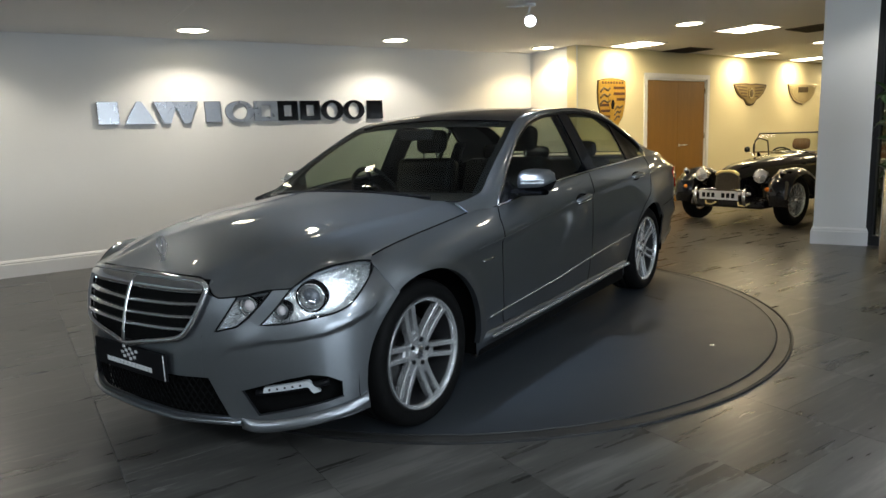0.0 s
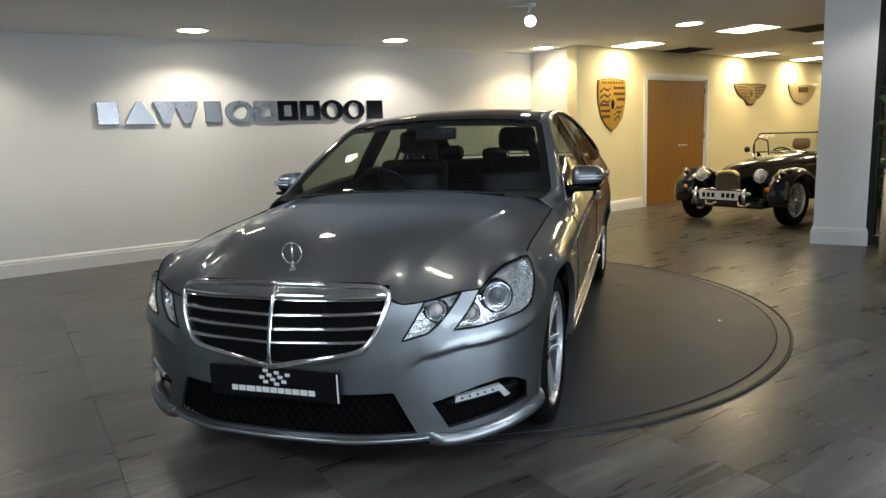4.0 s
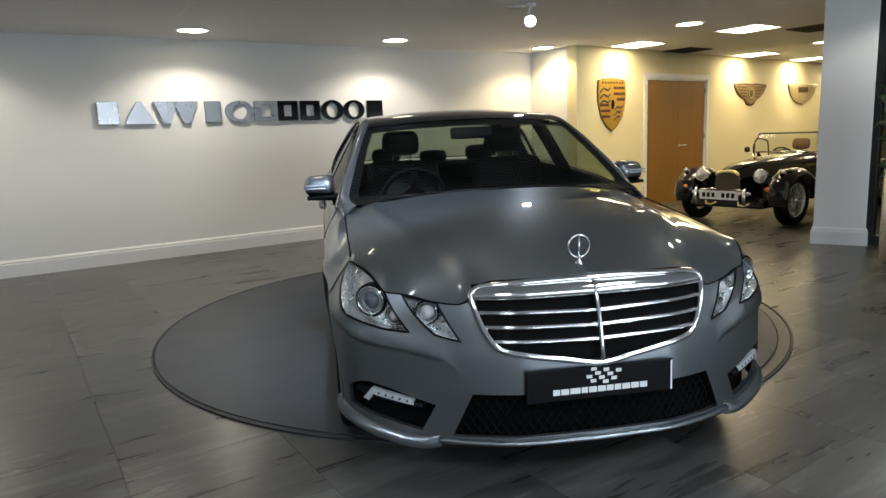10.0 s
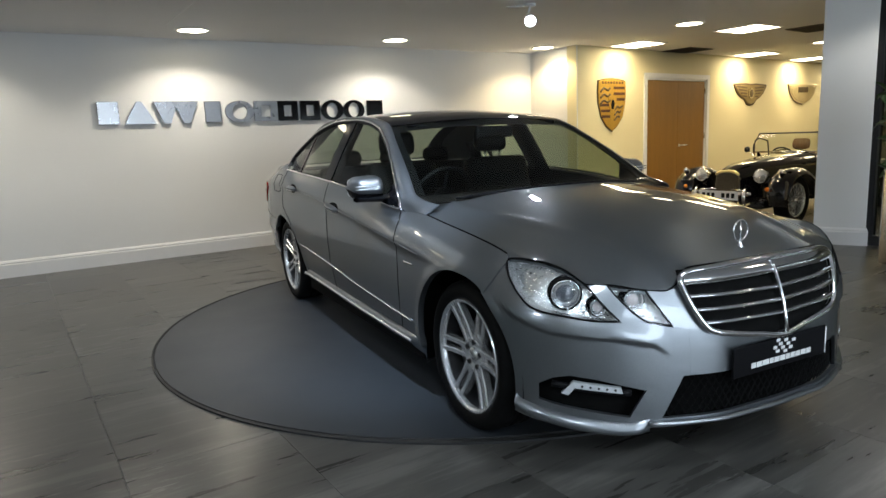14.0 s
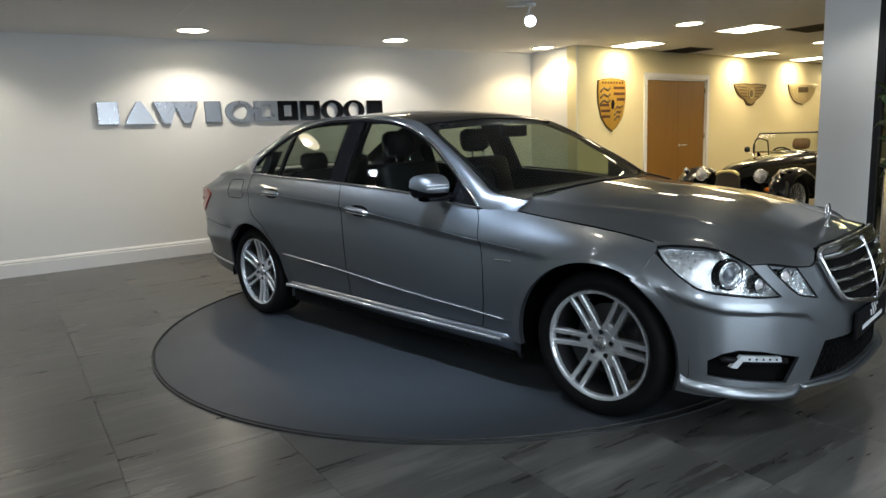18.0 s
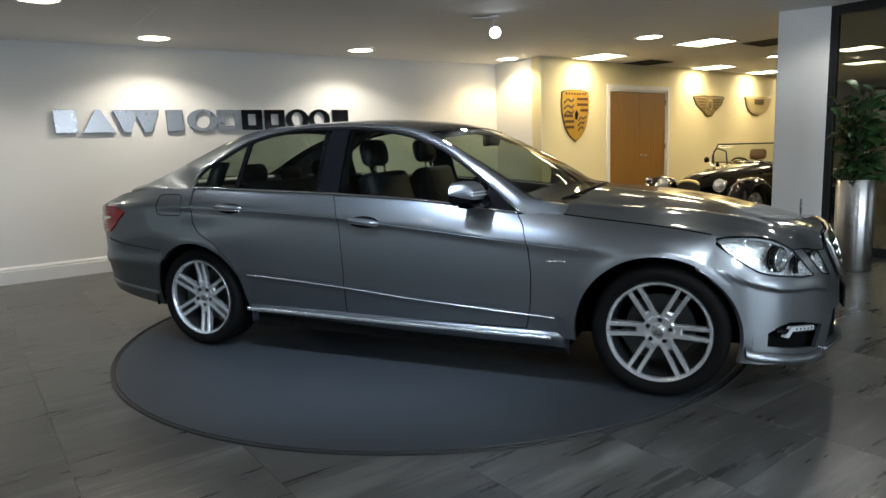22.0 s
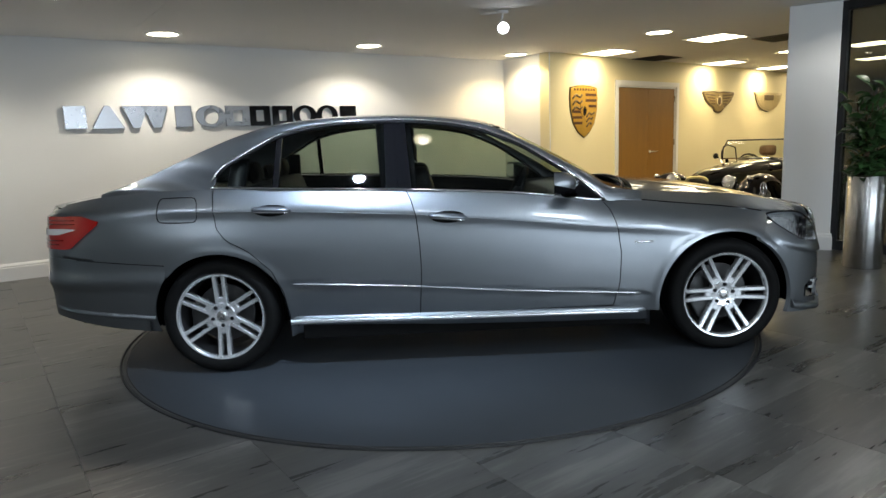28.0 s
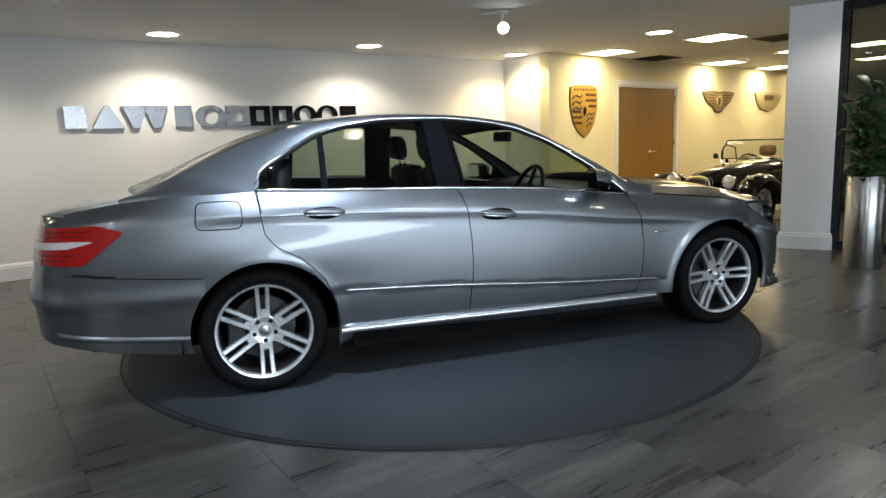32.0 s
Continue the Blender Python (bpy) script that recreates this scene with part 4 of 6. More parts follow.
        for i in range(n + 1):
            f = ang[0] + (ang[-1] - ang[0]) * i / n
            ox, oz = float(np.interp(f, ang, [q[1] for q in keys])), float(np.interp(f, ang, [q[2] for q in keys]))
            oz = min(oz, BELT(ox) - 0.001)
            a = radians(f)
            ix, iz = cx + r * math.cos(a), cz + r * math.sin(a)
            rows.append([on_side(s)(ix + (ox - ix) * (j / k) ** 1.25, iz + (oz - iz) * (j / k) ** 1.25) for j in range(k + 1)])
        grid(bm, rows)
        flange(bm, inward, 0.03)
    return build


wing_keys = [(57.8, 1.6315, 0.643), (63, 1.661, 0.709), (68, 1.688, 0.772), (76, 1.58, 0.9), (90, 1.40, 0.9), (106, 1.18, 0.9), (120, 0.96, 0.9), (134, 0.738, 0.888), (142, 0.776, 0.836), (150, 0.809, 0.725), (160, 0.8245, 0.60), (172, 0.819, 0.436), (180, 0.797, 0.33), (188, 0.779, 0.275)]
quarter_keys = [(-8, -1.048, 0.285), (0, -1.0705, 0.453), (25, -1.1245, 0.583), (45, -1.2385, 0.698), (58, -1.3555, 0.765), (66, -1.4045, 0.83), (74, -1.4175, 0.923), (82, -1.4215, 1.05), (92, -1.7, 1.05), (104, -2.05, 1.05), (114, -2.30, 1.05), (120, -2.33, 0.85), (126, -2.33, 0.695), (138.5, -1.706, 0.640)]
sided("front_wing", arch_panel(ARCH_F, wing_keys, 96, 16), M_PAINT)
sided("rear_wing", arch_panel(ARCH_R, quarter_keys, 110, 18), M_PAINT)


# near-black shell added behind the gaps to give them shade, and the wheel wells
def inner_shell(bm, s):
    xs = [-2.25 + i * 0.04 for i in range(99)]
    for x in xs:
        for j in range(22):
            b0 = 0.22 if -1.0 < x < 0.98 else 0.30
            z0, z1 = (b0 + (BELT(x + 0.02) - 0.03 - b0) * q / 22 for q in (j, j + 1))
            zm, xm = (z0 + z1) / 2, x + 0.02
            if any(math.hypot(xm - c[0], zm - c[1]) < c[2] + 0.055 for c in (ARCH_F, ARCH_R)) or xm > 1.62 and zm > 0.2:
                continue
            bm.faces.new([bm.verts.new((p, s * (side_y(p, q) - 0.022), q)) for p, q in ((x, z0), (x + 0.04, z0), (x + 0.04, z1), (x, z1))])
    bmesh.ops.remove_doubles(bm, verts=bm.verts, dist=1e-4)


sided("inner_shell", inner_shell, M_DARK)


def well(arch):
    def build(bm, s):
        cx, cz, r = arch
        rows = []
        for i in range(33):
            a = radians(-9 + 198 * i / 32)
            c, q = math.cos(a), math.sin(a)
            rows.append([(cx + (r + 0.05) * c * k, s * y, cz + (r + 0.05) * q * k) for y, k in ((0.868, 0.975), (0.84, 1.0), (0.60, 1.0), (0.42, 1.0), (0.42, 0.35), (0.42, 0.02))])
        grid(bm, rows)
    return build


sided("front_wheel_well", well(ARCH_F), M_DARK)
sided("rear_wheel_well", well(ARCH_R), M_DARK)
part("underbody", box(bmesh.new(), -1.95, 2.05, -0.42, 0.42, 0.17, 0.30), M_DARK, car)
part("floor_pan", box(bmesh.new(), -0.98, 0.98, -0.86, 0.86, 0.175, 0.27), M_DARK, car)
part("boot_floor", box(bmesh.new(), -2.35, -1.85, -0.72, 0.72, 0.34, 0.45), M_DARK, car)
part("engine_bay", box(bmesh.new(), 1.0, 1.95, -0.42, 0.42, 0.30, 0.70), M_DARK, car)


# sills; the highlight on their upper edge is a silver strip further down
def sill(bm, s):
    prof = [(0.306, -0.020), (0.304, 0.004), (0.285, 0.012), (0.268, 0.014), (0.252, -0.002), (0.230, -0.016), (0.208, -0.040), (0.185, -0.080), (0.178, -0.14)]
    rows = []
    for i in range(61):
        x = -1.052 + (1.005 + 1.052) * i / 60
        e = min(1.0, (1.005 - x) / 0.09, (x + 1.052) / 0.05)
        rows.append([(x, s * (side_y(min(x, 0.93), 0.31) + (o + 0.030) * max(0.0, e) ** 0.5 - 0.030), z + 0.010 * (-x) * 0.9 - 0.006) for z, o in prof])
    vs = grid(bm, rows)
    bm.faces.new(vs[0][::-1])
    bm.faces.new(vs[-1])


sided("sill", sill, M_PAINT)
# silver bar along the lower crease, in place of the highlight there
sided("rub_moulding", lambda bm, s: tube(bm, [on_side(s, 0.001)(x, LOW_CREASE(x) + 0.002) for x in [-1.01 + i * 0.033 for i in range(60)]], 0.0045, 6), M_RIM, None, "silver strip for the lower crease's highlight")


# the sill's highlight put in as a strip of brighter silver
def sill_strip(bm, s):
    rows = []
    for i in range(51):
        x = -1.045 + 1.965 * i / 50
        h = 0.013 - 0.005 * i / 50
        rows.append([(x, s * (side_y(x, 0.31) + o), 0.274 - 0.009 * x - 0.006 + k * h) for k, o in ((1, 0.010), (0.8, 0.0165), (-0.6, 0.0185), (-1, 0.012))])
    grid(bm, rows)


sided("sill_strip", sill_strip, M_RIM, None, "silver strip for the sill's highlight")

# ---- the nose ----
def flip(low, high, s):
    return (lambda t: (s * low(t)[0], low(t)[1])), (lambda t: (s * high(t)[0], high(t)[1]))


AC = arc_of
low_u = lin((0, 0.385), (AC(0.43), 0.385), (AC(0.55), 0.337), (AC(0.70), 0.380), (AC(0.77), 0.392), (AC(0.81), 0.380), (AC(0.84), 0.350), (1.5, 0.350))
top_u = lin((0, 0.752), (AC(0.406), 0.746), (AC(0.4065), 0.552), (0.466, 0.560), (0.565, 0.583), (0.601, 0.609), (0.650, 0.586), (0.75, 0.589), (0.855, 0.604), (0.935, 0.614), (0.99, 0.630), (1.05, 0.669), (1.114, 0.718), (1.165, 0.765))
top_l = lin((0, 0.232), (AC(0.50), 0.230), (AC(0.60), 0.236), (AC(0.84), 0.288), (1.5, 0.288))
bot_l = lin((0, 0.202), (AC(0.50), 0.196), (AC(0.75), 0.198), (AC(0.86), 0.205), (1.5, 0.235))


def bumper(bm, s):
    f = lambda a, z: nose(s * a, z)

    def full(fl, fh, a0, end, n, k):
        rows = []
        for i in range(n + 1):
            row = []
            for j in range(k + 1):
                u, t = i / n, j / k
                a = a0 + 0.5 * u
                z = 0.4
                for _ in range(5):
                    z = fl(a) + (fh(a) - fl(a)) * t
                    a = a0 + ((nose_end(z) if end is None else end) - a0) * u
                row.append(f(a, z))
            rows.append(row)
        grid(bm, rows)
    full(low_u, top_u, 0.0, AC(0.406), 20, 24)
    full(low_u, top_u, AC(0.4065), None, 84, 30)
    full(bot_l, top_l, 0.0, None, 56, 5)
    ruled(bm, path((0, AC(0.50), 0.226), (1, AC(0.60), 0.236)), path((0, AC(0.43), 0.385), (1, AC(0.55), 0.337)), 5, 6, f)
    rows = []
    for j in range(7):
        z = 0.288 + (0.350 - 0.288) * j / 6
        rows.append([f(AC(0.84) + (nose_end(z) - AC(0.84)) * i / 8, z) for i in range(9)])
    grid(bm, rows)
    # the slim pieces beside the grille and between the lamps
    ruled(bm, path((0, AC(0.405), 0.551), (1, 0.465, 0.560)), path((0, AC(0.405), 0.700), (0.3, 0.455, 0.688), (1, 0.556, 0.692)), 6, 8, f)
    ruled(bm, path((0, 0.602, 0.609), (1, 0.649, 0.586)), path((0, 0.712, 0.715), (1, 0.779, 0.715)), 4, 8, f)


bm = bmesh.new()
for s in (1, -1):
    bumper(bm, s)
bmesh.ops.remove_doubles(bm, verts=bm.verts, dist=0.0015)
bmesh.ops.recalc_face_normals(bm, faces=bm.faces)
flange(bm, backward, 0.02)
front_bumper = part("front_bumper", bm, M_PAINT, car, "", True)

# dark intakes behind the openings, with their honeycomb bars
bm = bmesh.new()
rows = [[nose(a * AC(0.865) / 20, z, -0.055) for z in (0.20, 0.24, 0.28, 0.32, 0.36, 0.40, 0.43)] for a in range(-20, 21)]
grid(bm, rows)
part("intake_liner", bm, M_DARK, front_bumper, smooth=True)
bm = bmesh.new()
for i in range(-16, 17):
    for sgn in (1, -1):
        a0 = i * 0.033
        tube(bm, [nose(max(-0.56, min(0.56, a0 + sgn * (t - 2) * 0.026)), 0.226 + t * 0.038, -0.022) for t in range(5)], 0.0035, 4)
part("intake_mesh", bm, M_DARK, front_bumper)
for s in (1, -1):
    bm = tube(bmesh.new(), [nose(s * (AC(0.595) + 0.285 * i / 12), 0.345 - 0.02 + 0.028 * i / 12, -0.012) for i in range(13)], 0.013, 8)
    drl = part("daytime_light", bm, M_BLACKM, front_bumper, smooth=True)
    bm = bmesh.new()
    a0, a1 = AC(0.622), AC(0.622) + 0.170
    ruled(bm, path((0, s * a0, 0.328), (1, s * a1, 0.346)), path((0, s * (a0 + 0.006), 0.349), (1, s * (a1 + 0.004), 0.369)), 10, 2, lambda a, z: nose(a, z, 0.002))
    ruled(bm, path((0, s * (a1 - 0.002), 0.346), (1, s * (a1 + 0.020), 0.318)), path((0, s * (a1 + 0.004), 0.369), (1, s * (a1 + 0.046), 0.324)), 4, 2, lambda a, z: nose(a, z, 0.002))
    flange(bm, backward, 0.02)
    led = part("led_strip", bm, M_LED, drl, "white light strip")
    for i in range(5):
        a = a0 + 0.026 + 0.029 * i
        c = nose(s * a, 0.341 + 0.003 * i, 0.003)
        m = Matrix.Translation(c) @ (nose(s * a, 0.34, 0.1) - nose(s * a, 0.34, 0.0)).to_track_quat("Z", "Y").to_matrix().to_4x4()
        part("led_dot", lathe(bmesh.new(), [(0.0005, 0.002), (0.004, 0.0015), (0.005, -0.001)], 8, m), M_BRAKE, led)
    bm = bmesh.new()
    lip = [(AC(0.50) * 1.0 + 0.04, 0.205), (AC(0.62), 0.196), (AC(0.74), 0.212), (AC(0.82), 0.232), (AC(0.87), 0.250), (nose_end(0.262) - 0.01, 0.268)]
    rows = []
    for i, p in enumerate(curve_at([(a, z, 0) for a, z in lip], 36)):
        e = min(1.0, i / 4, (36.5 - i) / 3)
        rows.append([nose(s * p.x, p.y + dz, o * e) for dz, o in ((0.024, 0.001), (0.018, 0.014), (0.000, 0.022), (-0.014, 0.024), (-0.022, 0.016), (-0.024, -0.01))])
    grid(bm, rows)
    bmesh.ops.recalc_face_normals(bm, faces=bm.faces)
    part("splitter_blade", bm, M_PAINT, front_bumper, "bright painted lower blade", True)
bm = tube(bmesh.new(), [nose(AC(0.54) * i / 24, 0.214 - 0.002 * (1 - (i / 24) ** 2), 0.008) for i in range(-24, 25)], 0.010, 8, flat=1.3)
part("front_lip", bm, M_PAINT, front_bumper, "thin bright lower lip", True)


# headlamps: a lined housing with a projector, a second bowl, many small facets and a clear cover
def lamp_unit(name, low, high, projector, facets, seed):
    """A lamp with its edge on lines low and high of (u, a, z)."""
    rnd = random.Random(seed)
    for s in (1, -1):
        lo, hi = flip(path(*low), path(*high), s)
        mix = lambda u, v: tuple(p + (q - p) * v for p, q in zip(lo(u), hi(u)))
        bm = bmesh.new()
        ruled(bm, lo, hi, 24, 10, lambda a, z: nose(a, z, -0.050))
        edge = [lo(i / 24) for i in range(25)] + [mix(1, j / 8) for j in range(1, 8)] + [hi(i / 24) for i in range(24, -1, -1)] + [mix(0, j / 8) for j in range(7, 0, -1)]
        grid(bm, [[nose(a, z, -0.050) for a, z in edge], [nose(a, z, -0.004) for a, z in edge]], True)
        bmesh.ops.recalc_face_normals(bm, faces=bm.faces)
        unit = part(name, bm, M_REFLECT, car, "chrome lined headlamp with a clear cover", True)
        part("lamp_seal", tube(bmesh.new(), [nose(a, z, -0.001) for a, z in edge], 0.0042, 5, True), M_BLACKM, unit)
        for a, z, r, lens in projector:
            c = nose(s * a, z, -0.040)
            way = (nose(s * a, z, 0.1) - nose(s * a, z, 0.0)).normalized() * 0.75 + Vector((0.5, 0, 0))
            m = Matrix.Translation(c) @ way.to_track_quat("Z", "Y").to_matrix().to_4x4()
            part("projector_bowl", lathe(bmesh.new(), [(r * 1.05, 0.004), (r * 1.22, 0.010), (r * 1.42, 0.024), (r * 1.52, 0.027), (r * 1.58, 0.010), (r * 1.6, -0.012)], 32, m), M_CHROME, unit, smooth=True)
            part("projector_surround", lathe(bmesh.new(), [(r * 1.56, 0.022), (r * 1.66, 0.026), (r * 1.80, 0.018), (r * 1.84, -0.012)], 32, m), M_BLACK, unit, "black surround", True)
            part("projector_ring", lathe(bmesh.new(), [(r * 1.08, -0.01), (r * 1.10, 0.014), (r * 1.04, 0.019), (r * 0.97, 0.010)], 28, m), M_RIM, unit, smooth=True)
            part("projector_lens", lathe(bmesh.new(), [(r, 0.006), (r * 0.86, 0.018), (r * 0.5, 0.028), (0.0005, 0.032)], 28, m), lens, unit, smooth=True)
        for u, v in facets:
            a, z = mix(u, v)
            w, h = rnd.uniform(0.0035, 0.0065), rnd.uniform(0.003, 0.0055)
            k = [rnd.uniform(-0.0035, 0.0035) for _ in range(4)]
            bm = bmesh.new()
            bm.faces.new([bm.verts.new(nose(a + p * w, z + q * h, -0.030 + d)) for p, q, d in zip((-1, 1, 1.2, -0.8), (-1, -0.9, 1, 1), k)])
            part("reflector_facet", bm, M_CHROME, unit)
        bm = bmesh.new()
        ruled(bm, lo, hi, 28, 8, lambda a, z: nose(a, z, 0.003))
        cover = part("lamp_cover", bm, M_LAMPGLASS, unit, "clear cover", True)
        cover.visible_shadow = False


row_of = lambda v, u0, u1, n: [(u0 + (u1 - u0) * i / (n - 1), v) for i in range(n)]
lamp_unit("headlamp", [(0, 0.655, 0.590), (0.22, 0.75, 0.593), (0.44, 0.855, 0.608), (0.60, 0.935, 0.618), (0.72, 0.99, 0.634), (0.88, 1.050, 0.673), (1, 1.114, 0.722)],
          [(0, 0.785, 0.713), (0.14, 0.825, 0.736), (0.32, 0.890, 0.765), (0.55, 0.972, 0.781), (0.80, 1.07, 0.783), (0.92, 1.116, 0.780), (1, 1.148, 0.770)],
          [(0.862, 0.678, 0.034, M_LENS), (0.735, 0.636, 0.020, M_CLEAR)],
          row_of(0.12, 0.06, 0.85, 13) + row_of(0.88, 0.25, 0.9, 9) + row_of(0.5, 0.66, 0.95, 5) + row_of(0.3, 0.68, 0.92, 4) + row_of(0.7, 0.66, 0.95, 5), 3)
lamp_unit("inner_headlamp", [(0, 0.470, 0.564), (0.55, 0.560, 0.584), (0.8, 0.596, 0.612), (1, 0.646, 0.655)], [(0, 0.555, 0.691), (1, 0.706, 0.712)],
          [(0.603, 0.655, 0.024, M_CLEAR)], row_of(0.12, 0.1, 0.8, 6) + row_of(0.4, 0.08, 0.4, 3) + row_of(0.88, 0.1, 0.9, 7), 8)
sided("washer_cap", lambda bm, s: ruled(bm, path((0, s * 0.70, 0.535), (1, s * 0.79, 0.543)), path((0, s * 0.70, 0.566), (1, s * 0.79, 0.574)), 5, 2, lambda a, z: nose(a, z, 0.0012)), M_PAINT, [front_bumper, front_bumper])

# grille
g_half = [(0, 0.760), (0.16, 0.758), (0.31, 0.753), (0.385, 0.744), (0.413, 0.722), (0.407, 0.685), (0.388, 0.628), (0.360, 0.575), (0.326, 0.543), (0.24, 0.523), (0.12, 0.503), (0, 0.484)]
g_all = g_half + [(-y, z) for y, z in g_half[-2:0:-1]]
arc_s = lambda y: math.copysign(AC(abs(y)), y)
grille = part("grille", tube(bmesh.new(), [nose(arc_s(p.x), p.y, 0.020) for p in curve_at([(y, z, 0) for y, z in g_all + g_all[:1]], 96)[:-1]], 0.0120, 8, True), M_CHROME, car, "chrome framed radiator grille", True)
edge_y = lin((0.492, 0.05), (0.499, 0.12), (0.517, 0.24), (0.540, 0.322), (0.575, 0.360), (0.628, 0.388), (0.685, 0.407), (0.722, 0.413))
bm = bmesh.new()
grid(bm, [[nose(arc_s(edge_y(z) * i / 12), z, 0.006) for i in range(-12, 13)] for z in [0.494 + 0.260 * j / 14 for j in range(15)]])
part("grille_backing", bm, M_DARK, grille)
bm = bmesh.new()
grid(bm, [[nose(arc_s(w * i / 14), z, o) for i in range(-14, 15)] for w, z, o in ((0.400, 0.706, 0.012), (0.404, 0.708, 0.028), (0.404, 0.726, 0.033), (0.396, 0.744, 0.030), (0.385, 0.756, 0.018))])
part("grille_top_band", bm, M_CHROME, grille, smooth=True)
for z in (0.668, 0.621, 0.574):
    w = edge_y(z) - 0.008
    bm = bmesh.new()
    grid(bm, [[nose(arc_s(w * i / 14), z + dz - 0.010 * (1 - abs(i / 14)), o) for i in range(-14, 15)] for dz, o in ((-0.008, 0.010), (-0.006, 0.024), (0.0, 0.028), (0.005, 0.022), (0.008, 0.008))])
    part("grille_slat", bm, M_CHROME, grille, smooth=True)
part("grille_centre_bar", tube(bmesh.new(), [nose(0, z, 0.030) for z in (0.494, 0.54, 0.60, 0.66, 0.72, 0.752)], 0.008, 8), M_CHROME, grille, smooth=True)

# plate: plain shapes
plate = part("front_plate", box(bmesh.new(), 2.272, 2.284, -0.262, 0.262, 0.358, 0.470, 0.003), M_BLACKM, car, "black plate with white marks")
bm = box(bmesh.new(), 2.2845, 2.2855, 0.252, 0.258, 0.362, 0.466)
part("plate_edge", bm, M_WHITE, plate)
for i in range(4):
    for j in range(5):
        if (i + j) % 2 == 0:
            y = 0.062 - j * 0.022 - i * 0.008
            z = 0.450 - i * 0.013 + j * 0.003
            part("mark_check", box(bmesh.new(), 2.2845, 2.2855, y - 0.010, y + 0.010, z - 0.006, z + 0.006), M_WHITE, plate)
y = 0.170
for w in (0.024, 0.028, 0.036, 0.022, 0.028, 0.028, 0.024, 0.024, 0.028, 0.028, 0.026):
    part("mark_bar", box(bmesh.new(), 2.2845, 2.2855, -y, -y + w, 0.380, 0.400), M_WHITE, plate)
    y -= w + 0.004

# ---- bonnet ----
VN = 40
hood_a = lambda v: math.copysign(nose_end(0.762) * abs(v) - 0.004, v) if abs(v) > 0.01 else 0.0
hood_top = spline((0, 0.770), (AC(0.34), 0.763), (AC(0.395), 0.748), (AC(0.42), 0.712), (0.475, 0.690), (0.555, 0.696), (0.710, 0.718), (0.782, 0.719), (0.825, 0.741), (0.89, 0.770), (0.972, 0.786), (1.07, 0.789), (nose_end(0.762), 0.772))
rows = []
for j in range(41):
    t = j / 40
    row = []
    for i in range(-VN, VN + 1):
        v = i / VN
        F = nose(hood_a(v), hood_top(abs(hood_a(v))), -0.002)
        x0, y0 = 1.035 - 0.10 * v * v - 0.07 * step(0.70, 0.95, abs(v)), 0.802 * v
        x, y = x0 + (F.x - x0) * t, y0 + (F.y - y0) * t
        # hold the edge on the wing's line
        ye = side_y(x, BELT(x)) - 0.004
        y = y if abs(v) < 0.999 or x < 0.95 else math.copysign(ye, v)
        row.append(Vector((x, y, hood_z(x, y) + (F.z - hood_z(F.x, F.y)) * t ** 11)))
    rows.append(row)
bm = bmesh.new()
grid(bm, rows)
bmesh.ops.recalc_face_normals(bm, faces=bm.faces)
flange(bm, downward, 0.02)
bonnet = part("bonnet", bm, M_PAINT, car, "", True)
emb = part("bonnet_ornament", tube(bmesh.new(), [(2.085, 0.040 * math.cos(a), 0.848 + 0.040 * math.sin(a)) for a in (i * math.pi / 18 for i in range(36))], 0.0032, 6, True), M_CHROME, bonnet, "small upright chrome ring", True)
part("ornament_base", lathe(bmesh.new(), [(0.0005, 0.030), (0.006, 0.030), (0.008, 0.012), (0.017, 0.004), (0.020, -0.010)], 16, pose(2.085, 0, 0.782)), M_CHROME, emb, smooth=True)
bm = tube(bmesh.new(), [(2.085, 0, 0.810), (2.085, 0, 0.848), (2.085, 0, 0.886)], [0.0035, 0.0045, 0.0015], 6)
part("ornament_bar", bm, M_CHROME, emb, smooth=True)

# ---- greenhouse ----
WIN_TOP = spline((-1.44, 1.055), (-1.394, 1.142), (-1.30, 1.203), (-1.21, 1.255), (-1.077, 1.322), (-0.884, 1.368), (-0.661, 1.389), (-0.407, 1.387), (-0.153, 1.366), (0.069, 1.322), (0.18, 1.280), (0.293, 1.229), (0.42, 1.150), (0.551, 1.062), (0.66, 0.975), (0.752, 0.895))


def glass_y(x, z):
    """Distance of the side windows from the middle."""
    b = BELT(max(-2.3, min(0.95, x)))
    h = z - b
    return HALF(x) - INSET(min(x, 0.7)) + 0.004 - 0.50 * h - 0.20 * h * h


